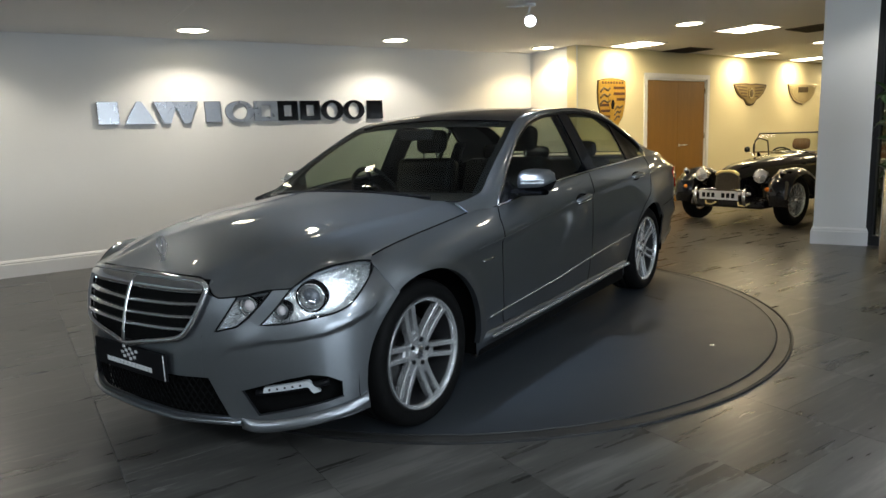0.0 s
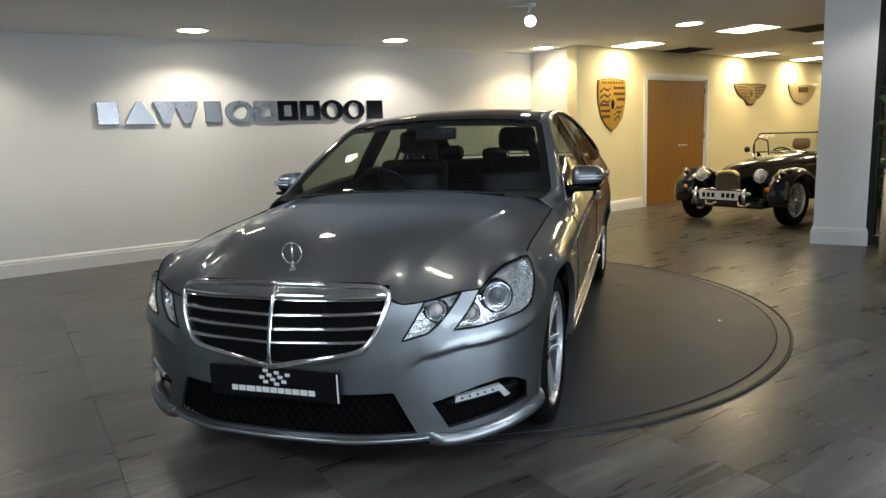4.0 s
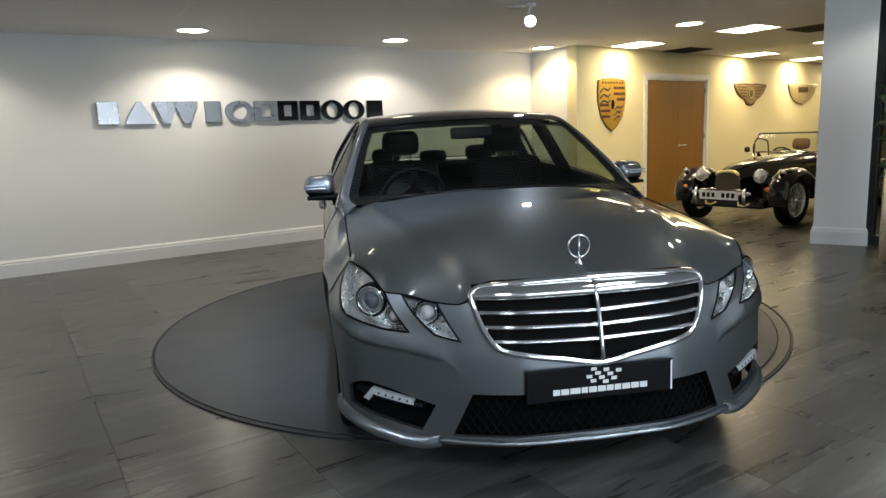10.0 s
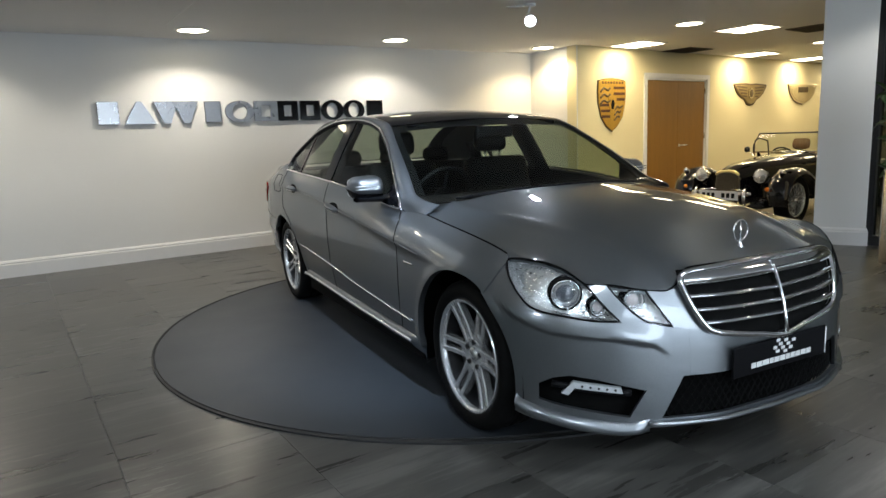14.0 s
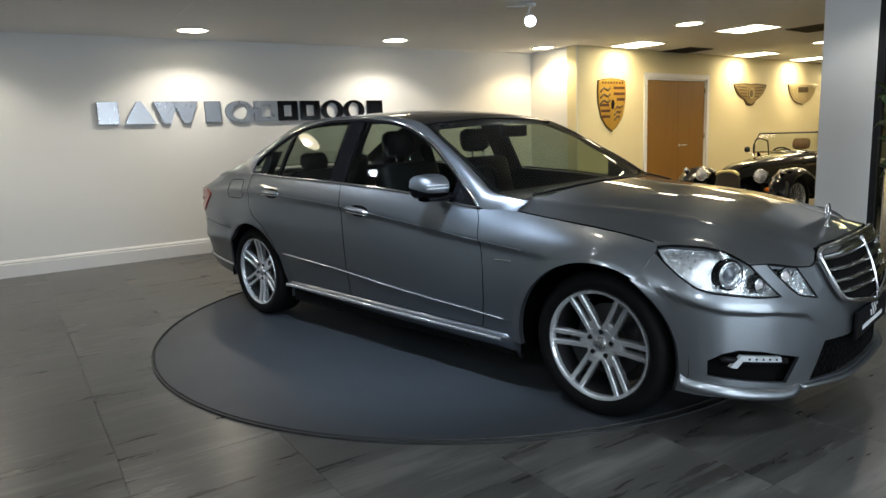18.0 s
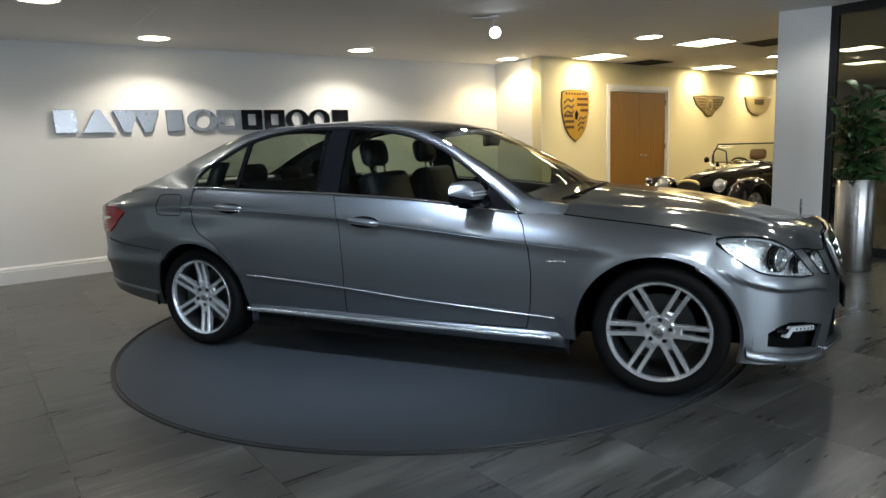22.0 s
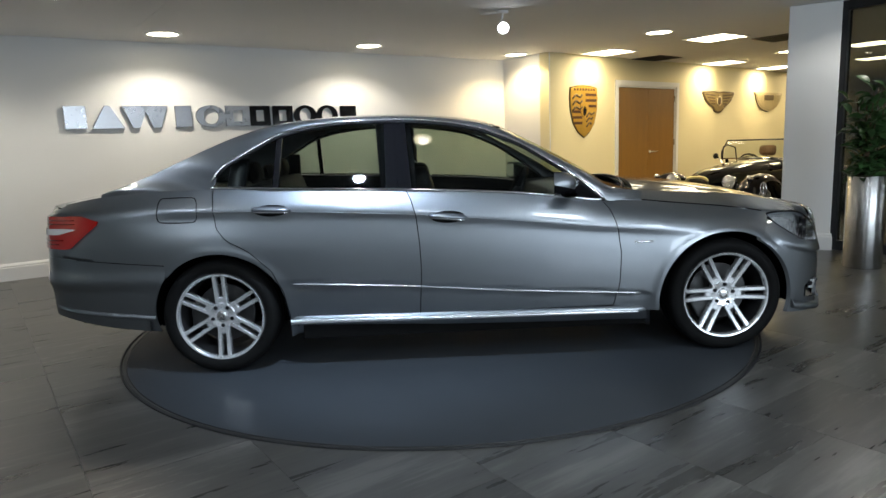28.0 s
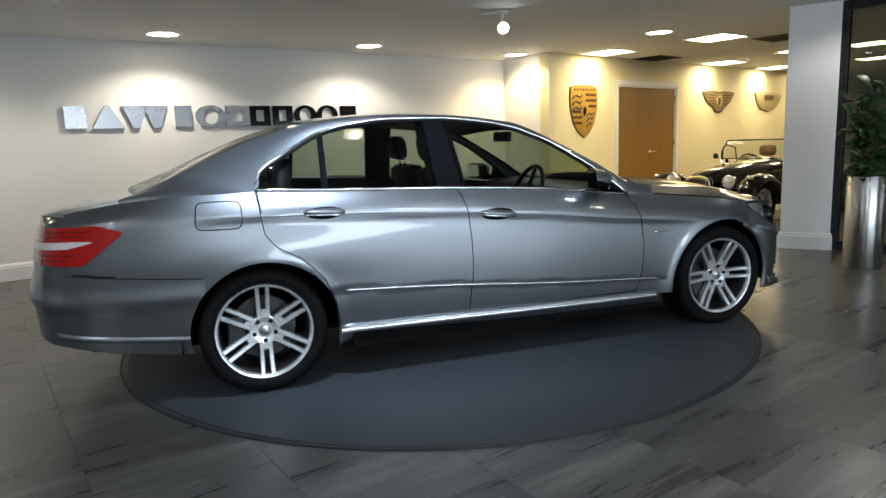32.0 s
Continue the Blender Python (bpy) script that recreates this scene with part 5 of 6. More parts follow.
# pairs of the window line (x, z) and of the roof's edge (x, y, z), from the bonnet's corner to the boot
pairs = [((0.960, BELT(0.96) + 0.002), (0.985, 0.755, 0.930)), ((0.86, BELT(0.86) + 0.002), (0.905, 0.757, 0.965)), ((0.752, 0.896), (0.80, 0.750, 1.012)), ((0.66, 0.975), (0.71, 0.737, 1.058)), ((0.551, 1.062), (0.60, 0.717, 1.115)),
         ((0.42, 1.150), (0.46, 0.690, 1.187)), ((0.293, 1.229), (0.32, 0.660, 1.257)), ((0.18, 1.280), (0.20, 0.636, 1.312)), ((0.069, 1.322), (0.07, 0.617, 1.352)), ((-0.153, 1.366), (-0.16, 0.602, 1.387)),
         ((-0.407, 1.387), (-0.41, 0.598, 1.404)), ((-0.661, 1.389), (-0.66, 0.598, 1.409)), ((-0.884, 1.368), (-0.90, 0.598, 1.403)), ((-1.077, 1.322), (-1.14, 0.602, 1.377)), ((-1.21, 1.255), (-1.34, 0.612, 1.322)),
         ((-1.30, 1.203), (-1.50, 0.622, 1.262)), ((-1.394, 1.142), (-1.64, 0.648, 1.202)), ((-1.44, BELT(-1.44) + 0.001), (-1.79, 0.682, 1.134)), ((-1.70, BELT(-1.70) + 0.001), (-1.92, 0.722, 1.082)), ((-2.06, BELT(-2.06) + 0.001), (-2.06, 0.758, 1.034))]
# the front pillars are slim
pairs = [(g, tuple(Vector(e).lerp(Vector((g[0], glass_y(*g), g[1])), 0.36 * step(0.05, 0.30, g[0]) * step(0.97, 0.80, g[0])))) for g, e in pairs]
NB = 114
low_line = curve_at([(x, 0, z) for (x, z), e in pairs], NB)
roof_edge = curve_at([e for g, e in pairs], NB)


def pillar_band(bm, s):
    rows = []
    for g, e in zip(low_line, roof_edge):
        y = glass_y(g.x, g.z) if g.z > BELT(g.x) + 0.02 else side_y(g.x, BELT(g.x))
        a, b = Vector((g.x, y + 0.002, g.z)), Vector(e)
        row = []
        for j in range(9):
            t = j / 8
            p = a.lerp(b, t)
            p += Vector((0, 0.55, 0.83)) * 0.080 * (1 - 0.92 * step(0.72, 0.92, g.x)) * t * (1 - t) * min(1, (b - a).length / 0.10) / (1 + ((b - a).length / 0.22) ** 3)
            row.append((p.x, s * p.y, p.z))
        rows.append(row)
    grid(bm, rows)
    flange(bm, inward, 0.012)


sided("roof_pillar", pillar_band, M_PAINT)


def edge_at(x):
    k = min(range(len(roof_edge)), key=lambda i: abs(roof_edge[i].x - x))
    return roof_edge[k]


def span(name, x0, x1, n, crown, bow, mat, label="", drop=0.0, margin=0.004):
    """A panel from edge to edge of the roof line; crown lifts its middle, bow(t) moves it forward."""
    rows = []
    for i in range(n + 1):
        x = x0 + (x1 - x0) * i / n
        k = float(np.interp(-x, [-p.x for p in roof_edge], range(len(roof_edge))))
        a, b = roof_edge[int(k)], roof_edge[min(int(k) + 1, NB)]
        e = a.lerp(b, k - int(k))
        row = []
        for j in range(-10, 11):
            v = j / 10
            w = 1 - v * v
            row.append((e.x + bow(i / n) * w, (e.y - margin) * v, e.z + crown(i / n) * w - drop))
        rows.append(row)
    bm = bmesh.new()
    grid(bm, rows)
    bmesh.ops.recalc_face_normals(bm, faces=bm.faces)
    return part(name, bm, mat, car, label, True)


windscreen = span("windscreen", 0.93, 0.155, 16, lambda t: 0.012 + 0.018 * t, lambda t: 0.10 - 0.045 * t, M_CARGLASS, "tinted windscreen", 0.004)
windscreen.visible_shadow = False
roof = span("roof", 0.150, -1.13, 22, lambda t: 0.030 + 0.006 * math.sin(math.pi * t) - 0.008 * t, lambda t: 0.055 - 0.055 * step(0.0, 0.3, t) - 0.05 * step(0.75, 1, t), M_ROOFGLASS, "black panoramic glass roof panel")
rear_window = span("rear_window", -1.137, -1.985, 16, lambda t: 0.022 - 0.014 * t, lambda t: -0.05 - 0.05 * t, M_REARGLASS, "tinted rear window", 0.004)
rear_window.visible_shadow = False
span("headliner", 0.12, -1.12, 12, lambda t: 0.026, lambda t: 0.0, M_BLACKM, "", 0.035, 0.03)
bm = bmesh.new()
grid(bm, [[(x + bow * (1 - (j / 10) ** 2), 0.758 * j / 10, z + 0.020 - 0.075 * (j / 10) ** 2) for j in range(-10, 11)] for x, z, bow in ((0.88, 0.955, 0.10), (0.92, 0.945, 0.10), (0.94, 0.925, 0.08))])
cowl = part("cowl", bm, M_BLACKM, car, "black plastic cowl under the windscreen", True)
for y0, y1 in ((0.56, -0.10), (0.05, -0.62)):
    bm = tube(bmesh.new(), [(1.010 - 0.12 * (y / 0.7) ** 2, y, 0.980 - 0.045 * (y / 0.7) ** 2) for y in [y0 + (y1 - y0) * i / 12 for i in range(13)]], 0.008, 6)
    part("wiper", bm, M_BLACKM, cowl, "black wiper", True)


# side glass
def pane(x0, x1, lean0, lean1, gap=0.014):
    def build(bm, s):
        rows = []
        for i in range(17):
            u = i / 16
            row = []
            for j in range(9):
                t = j / 8
                x = (x0 + lean0 * t) + ((x1 + lean1 * t) - (x0 + lean0 * t)) * u
                zb, zt = BELT(x) + 0.010, max(BELT(x) + 0.016, WIN_TOP(x) - gap)
                z = zb + (zt - zb) * t
                row.append((x, s * (glass_y(x, z) - 0.006), z))
            rows.append(row)
        grid(bm, rows)
    return build


for name, args, host in (("front_door_glass", (0.70, -0.330, 0, -0.03), doors_f), ("rear_door_glass", (-0.475, -1.062, 0.0, 0.012), doors_r), ("quarter_glass", (-1.098, -1.405, 0.012, 0.0), doors_r)):
    for ob in sided(name, pane(*args), M_CARGLASS, host, "tinted side glass"):
        ob.visible_shadow = False


def strip_panel(x0, x1, lean, out):
    def build(bm, s):
        rows = []
        for x in (x0, (x0 + x1) / 2, x1):
            row = []
            for j in range(9):
                t = j / 8
                xx = x + lean * t
                z = BELT(xx) + (WIN_TOP(xx) + 0.004 - BELT(xx)) * t
                row.append((xx, s * (glass_y(xx, z) + out), z))
            rows.append(row)
        grid(bm, rows)
        flange(bm, inward, 0.02)
    return build


sided("middle_pillar", strip_panel(-0.332, -0.405, -0.03, -0.001), M_BLACK, doors_f, "black gloss pillar cover")
sided("middle_pillar", strip_panel(-0.409, -0.473, -0.008, -0.001), M_BLACK, doors_r, "black gloss pillar cover")
sided("glass_divider", strip_panel(-1.064, -1.096, 0.012, -0.002), M_BLACK, doors_r)


def mirror_corner(bm, s):
    rows = []
    for x in (0.565, 0.63, 0.69, 0.755):
        rows.append([(x, s * (glass_y(x, z) + 0.001), z) for z in [BELT(x) + (max(WIN_TOP(x), BELT(x) + 0.004) - BELT(x)) * j / 5 for j in range(6)]])
    grid(bm, rows)


sided("mirror_corner", mirror_corner, M_BLACK, doors_f)


def window_line(bm, s):
    up = [(x, WIN_TOP(x)) for x in [0.745 - i * (0.745 + 1.43) / 70 for i in range(71)]]
    tube(bm, [(x, s * (glass_y(x, z) + 0.006), z) for x, z in up], 0.0075, 6)


sided("window_trim", window_line, M_CHROME, None, "chrome window surround")
sided("belt_trim", lambda bm, s: tube(bm, [(x, s * (side_y(x, BELT(x) - 0.001) + 0.003), BELT(x) + 0.006) for x in [0.745 - i * (0.745 + 1.43) / 60 for i in range(61)]], 0.0075, 6), M_CHROME, None, "chrome belt strip")
sided("window_rubber", lambda bm, s: tube(bm, [(x, s * (glass_y(x, z) - 0.004), z) for x, z in [(0.72 - i * (0.72 + 1.41) / 60, WIN_TOP(0.72 - i * (0.72 + 1.41) / 60) - 0.014) for i in range(61)]], 0.010, 6), M_BLACKM)


# ---- tail ----
T_LEAN = spline((0.2, 0.05), (0.35, 0.0), (0.58, -0.008), (0.70, 0.020), (0.85, 0.065), (1.0, 0.130))


def tail(a, z, out=0.0):
    s = 1 if a >= 0 else -1
    a = abs(a)
    x, y = float(np.interp(a, TS, [p[0] for p in TP])), float(np.interp(a, TS, [p[1] for p in TP]))
    x2, y2 = float(np.interp(a + 0.01, TS, [p[0] for p in TP])), float(np.interp(a + 0.01, TS, [p[1] for p in TP]))
    d = math.hypot(x2 - x, y2 - y) or 1
    nx, ny = -(y2 - y) / d, (x2 - x) / d
    k = step(0.25, 0.85, a)
    out += 0.012 * step(0.505, 0.535, z) * step(0.63, 0.54, z) - 0.006 * step(0.53, 0.44, z)
    x += T_LEAN(z) * (1 - 0.75 * k)
    y *= 1 - 0.145 * k * max(0, (z - 0.72) / 0.25) ** 1.6 - 0.05 * k * step(0.4, 0.22, z)
    w = step(-2.47, -2.35, x)
    if w > 0:
        y += (side_y(x, min(z, BELT(x))) - y) * w
    return Vector((x + nx * out, s * (y + ny * out), z))


tail_arc = lambda x: float(np.interp(x, [p[0] for p in TP], TS))


def tail_end(z):
    cx, cz, r = ARCH_R
    x = cx - math.sqrt(max(0.0, r * r - (z - cz) ** 2))
    return tail_arc(min(x, -1.6995 - (z - 0.556) * 0.085 if z > 0.556 else x))


TAIL_LOW = lin((-2.6, 0.355), (-2.45, 0.345), (-2.30, 0.322), (-2.1, 0.285), (-1.87, 0.252), (-1.7, 0.245))
SEAM = lin((-2.6, 0.692), (-2.33, 0.692), (-1.70, 0.637))
bm = bmesh.new()
for s in (1, -1):
    rows = []
    for j in range(17):
        row = []
        for i in range(49):
            z = 0.5
            for _ in range(4):
                a = tail_end(z) * i / 48
                z0 = TAIL_LOW(tail(a, 0.35).x)
                z = z0 + (SEAM(tail(a, 0.6).x) - 0.002 - z0) * j / 16
            row.append(tail(s * a, z))
        rows.append(row)
    grid(bm, rows)
bmesh.ops.remove_doubles(bm, verts=bm.verts, dist=0.001)
bmesh.ops.recalc_face_normals(bm, faces=bm.faces)
flange(bm, lambda co: Vector((0.8 if co.x < -2.2 else 0.0, -0.6 if co.y > 0 else 0.6, 0)), 0.02)
rear_bumper = part("rear_bumper", bm, M_PAINT, car, "", True)


def bumper_moulding(bm, s):
    rows = []
    for i in range(31):
        a = tail_arc(-2.42) + (tail_end(0.33) - tail_arc(-2.42)) * i / 30
        z = 0.392 - 0.062 * i / 30
        rows.append([tail(s * a, z + dz, o * min(1, i / 5)) for dz, o in ((0.017, 0.0005), (0.006, 0.011), (-0.010, 0.013), (-0.016, 0.0005))])
    grid(bm, rows)


sided("bumper_moulding", bumper_moulding, M_PAINT, [rear_bumper, rear_bumper], "bright lower moulding")
sided("rear_diffuser", lambda bm, s: grid(bm, [[tail(s * (tail_end(0.26) * i / 30), TAIL_LOW(tail(tail_end(0.26) * i / 30, 0.35).x) + dz, -0.014) for dz in (-0.008, 0.0, 0.02)] for i in range(27)]), M_BLACKM, [rear_bumper, rear_bumper])
a_c = tail_arc(-2.33)
sided("seam_filler", lambda bm, s: grid(bm, [[tail(s * (a_c * 0.86 + (tail_end(0.66) - a_c * 0.86) * i / 24), SEAM(tail(a_c * 0.86 + (tail_end(0.66) - a_c * 0.86) * i / 24, 0.6).x) + dz, -0.006) for dz in (-0.02, 0.0, 0.02)] for i in range(25)]), M_PAINT, [rear_bumper, rear_bumper])
bm = bmesh.new()
for s in (1, -1):
    ruled(bm, path((0, 0, 0.672), (1, s * a_c, 0.672)), path((0, 0, 0.968), (0.7, s * a_c * 0.7, 0.965), (1, s * a_c, 0.955)), 24, 16, lambda a, z: tail(a, z, -0.0015 * step(0.693, 0.689, z)))
bmesh.ops.remove_doubles(bm, verts=bm.verts, dist=0.001)
bmesh.ops.recalc_face_normals(bm, faces=bm.faces)
boot_face = part("boot_face", bm, M_PAINT, car, "", True)
DECK = spline((-2.465, 0.972), (-2.42, 0.988), (-2.3, 1.008), (-2.15, 1.024), (-2.02, 1.040))
a_lid = tail_arc(-2.335)
rows = []
for i in range(21):
    t = i / 20
    row = []
    for j in range(-14, 15):
        v = j / 14
        rear = tail(v * a_lid, 0.974 - 0.014 * v * v, -0.003)
        x = -2.0 + (rear.x + 2.0) * t
        xe = max(x, -2.33)
        y = v * (side_y(xe, BELT(xe)) - 0.002) * (1 - t ** 4) + rear.y * t ** 4
        z = BELT(xe) + (DECK(x) - BELT(xe)) * (1 - abs(v) ** 3)
        row.append((x, y, z + (rear.z - z) * t ** 6))
    rows.append(row)
bm = bmesh.new()
grid(bm, rows)
bmesh.ops.recalc_face_normals(bm, faces=bm.faces)
flange(bm, downward, 0.02)
part("boot_lid", bm, M_PAINT, car, "", True)

# rear lamps wrap round the corner
lo = path((0, tail_arc(-2.515), 0.752), (0.35, tail_arc(-2.40), 0.742), (0.62, tail_arc(-2.235), 0.740), (1, tail_arc(-2.075), 0.870))
hi = path((0, tail_arc(-2.515), 0.915), (0.35, tail_arc(-2.40), 0.922), (0.70, tail_arc(-2.17), 0.924), (1, tail_arc(-2.065), 0.890))


def rear_lamp(bm, s):
    l2, h2 = flip(lo, hi, s)
    ruled(bm, l2, h2, 22, 8, lambda a, z: tail(a, z, 0.009))
    flange(bm, inward, 0.02)


tail_lamps = sided("tail_lamp", rear_lamp, M_RED, None, "red tail lamp with a pale band")
sided("pale_band", lambda bm, s: ruled(bm, path((0, s * tail_arc(-2.50), 0.815), (0.7, s * tail_arc(-2.30), 0.822), (1, s * tail_arc(-2.20), 0.846)), path((0, s * tail_arc(-2.50), 0.850), (0.8, s * tail_arc(-2.27), 0.856), (1, s * tail_arc(-2.19), 0.852)), 14, 3, lambda a, z: tail(a, z, 0.0145)), M_PINK, tail_lamps, "pale reversing lens")

for z, u in ((0.768, 0.60), (0.790, 0.66), (0.880, 0.80), (0.900, 0.80)):
    sided("lens_rib", lambda bm, s: tube(bm, [tail(s * (tail_arc(-2.505) + (tail_arc(-2.10) - tail_arc(-2.505)) * u * i / 10), z, 0.0095) for i in range(11)], 0.003, 4), M_DARKRED, tail_lamps, "dark red rib")

# ---- handles, mirrors, fuel flap, side badge ----


def handle_build(xc, zc):
    def build(bm, s):
        rows = []
        for i in range(15):
            u = i / 14 * 2 - 1
            x = xc + 0.108 * u
            w = math.sqrt(max(0.0, 1 - u ** 4))
            z0 = zc + CREASE(x) - CREASE(xc)
            y = side_y(x, z0) + 0.002
            rows.append([(x, s * (y + 0.034 * w * max(0.15, math.sin(a))), z0 + (0.016 * w + 0.002) * math.cos(a)) for a in (k * math.pi / 8 for k in range(9))])
        grid(bm, rows)
    return build


# near-black patch on the door skin that stands for the handle's shaded recess
def cup_shade_build(xc, zc):
    def build(bm, s):
        rows = []
        for r in (1.0, 0.7, 0.35, 0.02):
            rows.append([(xc + 0.095 * r * math.cos(a), s * (side_y(xc + 0.095 * r * math.cos(a), zc + 0.034 * r * math.sin(a)) + 0.0025 * (1 - r) + 0.0015), zc + 0.034 * r * math.sin(a) - 0.004) for a in (k * math.pi / 14 for k in range(28))])
        grid(bm, rows, True)
    return build


for xc, zc, host in ((-0.140, 0.848, doors_f), (-1.100, 0.922, doors_r)):
    h = sided("door_handle", handle_build(xc, zc), M_PAINT, host, "painted pull handle with a chrome edge")
    sided("handle_cup", cup_shade_build(xc, zc), M_DARK, h)
    sided("handle_trim", lambda bm, s: tube(bm, [(xc + 0.10 * u, s * (side_y(xc + 0.10 * u, zc) + 0.026 * math.sqrt(max(0.05, 1 - u ** 4)) + 0.004), zc - 0.013 + CREASE(xc + 0.1 * u) - CREASE(xc)) for u in [i / 8 - 1 for i in range(17)]], 0.005, 6), M_CHROME, h)


def mirror_shell(bm, s):
    rows = []
    for i in range(13):
        u = i / 12
        y = 0.850 + 0.170 * u
        w = (1 - (2 * u - 0.92) ** 6) ** 0.5 if abs(2 * u - 0.92) < 1 else 0.05
        h = 0.067 * w * (1 - 0.16 * u)
        row = []
        for k in range(14):
            a = -math.pi / 2 + math.pi * k / 13
            row.append((0.462 + 0.122 * max(0.0, math.cos(a)) ** 0.6 * w - 0.035 * u, s * y, 1.002 + h * math.sin(a)))
        rows.append(row)
    grid(bm, rows)


mirrors = sided("door_mirror", mirror_shell, M_PAINT, None, "silver door mirror with a light strip")


def mirror_glass(bm, s):
    grid(bm, [[(0.464 - 0.035 * u, s * (0.858 + 0.155 * u), 1.002 + v * 0.053 * (1 - 0.16 * u) * (1 if 0.02 < u < 0.98 else 0.75)) for v in (-1, -0.5, 0, 0.5, 1)] for u in (0, 0.05, 0.25, 0.5, 0.75, 0.95, 1.0)])


sided("mirror_glass", mirror_glass, M_CHROME, mirrors, "mirror glass")


def mirror_base(bm, s):
    rows = []
    for i in range(9):
        u = i / 8
        y = 0.835 + 0.165 * u
        rows.append([(0.545 - 0.03 * u + 0.045 * math.cos(a), s * y, 0.945 - 0.004 * u + 0.023 * math.sin(a) * (1 - 0.5 * u)) for a in (k * math.pi / 6 for k in range(13))])
    grid(bm, rows)


def mirror_cover(bm, s):
    rows = []
    for i in range(13):
        u = i / 12
        w = (1 - (2 * u - 0.92) ** 6) ** 0.5 if abs(2 * u - 0.92) < 1 else 0.05
        h = 0.0685 * w * (1 - 0.16 * u)
        rows.append([(0.462 + 0.1245 * max(0.0, math.cos(a)) ** 0.6 * w - 0.035 * u, s * (0.850 + 0.170 * u), 1.002 + h * math.sin(a)) for a in (-math.pi / 2 + math.pi * 0.34 * k / 5 for k in range(6))])
    grid(bm, rows)


sided("mirror_cover", mirror_cover, M_BLACK, mirrors, "black lower cover")
sided("mirror_foot", mirror_base, M_BLACK, mirrors, "black foot")
sided("mirror_light", lambda bm, s: [tube(bm, [(0.586 - 0.036 * u, s * (0.895 + 0.115 * u), z) for u in (0, 0.25, 0.5, 0.75, 1)], 0.0045, 6) for z in (0.996, 1.012)], M_LED, mirrors, "clear light strip")
flap = [(-1.503, 0.935), (-1.505, 0.900), (-1.513, 0.878), (-1.535, 0.869), (-1.61, 0.869), (-1.69, 0.872), (-1.713, 0.881), (-1.721, 0.902), (-1.718, 0.945), (-1.714, 0.975), (-1.704, 0.995), (-1.682, 1.002), (-1.61, 1.003), (-1.54, 1.002), (-1.515, 0.994), (-1.505, 0.972)]


# the shade in the flap's groove, drawn as a thin near-black bar
def flap_line(bm, s):
    tube(bm, [on_side(s, 0.0004)(x, z) for x, z in [(p.x, p.y) for p in curve_at([(*q, 0) for q in flap + flap[:1]], 64)[:-1]]], 0.0026, 4, True)


part("fuel_flap_outline", (lambda b: (flap_line(b, -1), b)[1])(bmesh.new()), M_DARK, car, "fuel flap outlined by a near-black line as groove shade")
sided("side_badge", lambda bm, s: tube(bm, [on_side(s, 0.003)(0.90 + 0.10 * i / 6, 0.660) for i in range(7)], 0.006, 6, flat=0.5), M_CHROME, None, "small chrome badge bar")
sided("crease_line", lambda bm, s: tube(bm, [on_side(s, -0.0005)(-1.49 + i * 0.03, CREASE(-1.49 + i * 0.03)) for i in range(86)], 0.0025, 4), M_PAINT)

# ---- wheels ----


def alloy_wheel(bm_r, bm_b, bm_d):
    """Six pairs of spokes and a bright lip (bm_r), a deep barrel coloured dark as shade (bm_d) and the brake (bm_b);
    the axis is y, the outer face at +y.
    """
    turn = pose(0, 0, 0, -90)
    lathe(bm_r, [(0.2475, 0.098), (0.2482, 0.112), (0.2450, 0.118), (0.2370, 0.116), (0.2310, 0.108), (0.2280, 0.096), (0.2290, 0.088)], 64, turn)
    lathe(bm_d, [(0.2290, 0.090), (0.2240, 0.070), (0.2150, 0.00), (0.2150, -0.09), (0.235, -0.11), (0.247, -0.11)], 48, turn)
    for i in range(6):
        a = radians(60 * i + 90)
        ca, sa = math.cos(a), math.sin(a)
        for side in (-1, 1):
            rows = []
            for j in range(8):
                t = j / 7
                r = 0.060 + 0.177 * t
                off = side * (0.0222 + 0.0040 * t)
                w = 0.0112 + 0.0006 * t
                y = 0.084 + 0.024 * t - 0.005 * math.sin(math.pi * t)
                sec = [(off - w - 0.001, y - 0.034), (off - w, y - 0.005), (off - w + 0.0035, y), (off + w - 0.0035, y), (off + w, y - 0.005), (off + w + 0.001, y - 0.034)]
                rows.append([(r * ca - o * sa, yy, r * sa + o * ca) for o, yy in sec])
            grid(bm_r, rows)
        # the web that joins the pair near the hub
        web = [[(r * ca - o * sa, y, r * sa + o * ca) for o in (-0.012, 0.012)] for r, y in ((0.060, 0.081), (0.100, 0.083), (0.108, 0.076), (0.110, 0.050))]
        grid(bm_r, web)
    lathe(bm_r, [(0.0005, 0.083), (0.030, 0.083), (0.032, 0.078), (0.040, 0.078), (0.070, 0.084), (0.078, 0.080), (0.081, 0.050)], 48, turn)
    lathe(bm_b, [(0.0005, 0.030), (0.07, 0.030), (0.075, 0.0), (0.165, 0.0), (0.165, -0.02)], 40, turn)


def make_wheel(name):
    rim_bm, brake_bm, barrel_bm = bmesh.new(), bmesh.new(), bmesh.new()
    alloy_wheel(rim_bm, brake_bm, barrel_bm)
    bmesh.ops.recalc_face_normals(rim_bm, faces=rim_bm.faces)
    tyre_bm = bmesh.new()
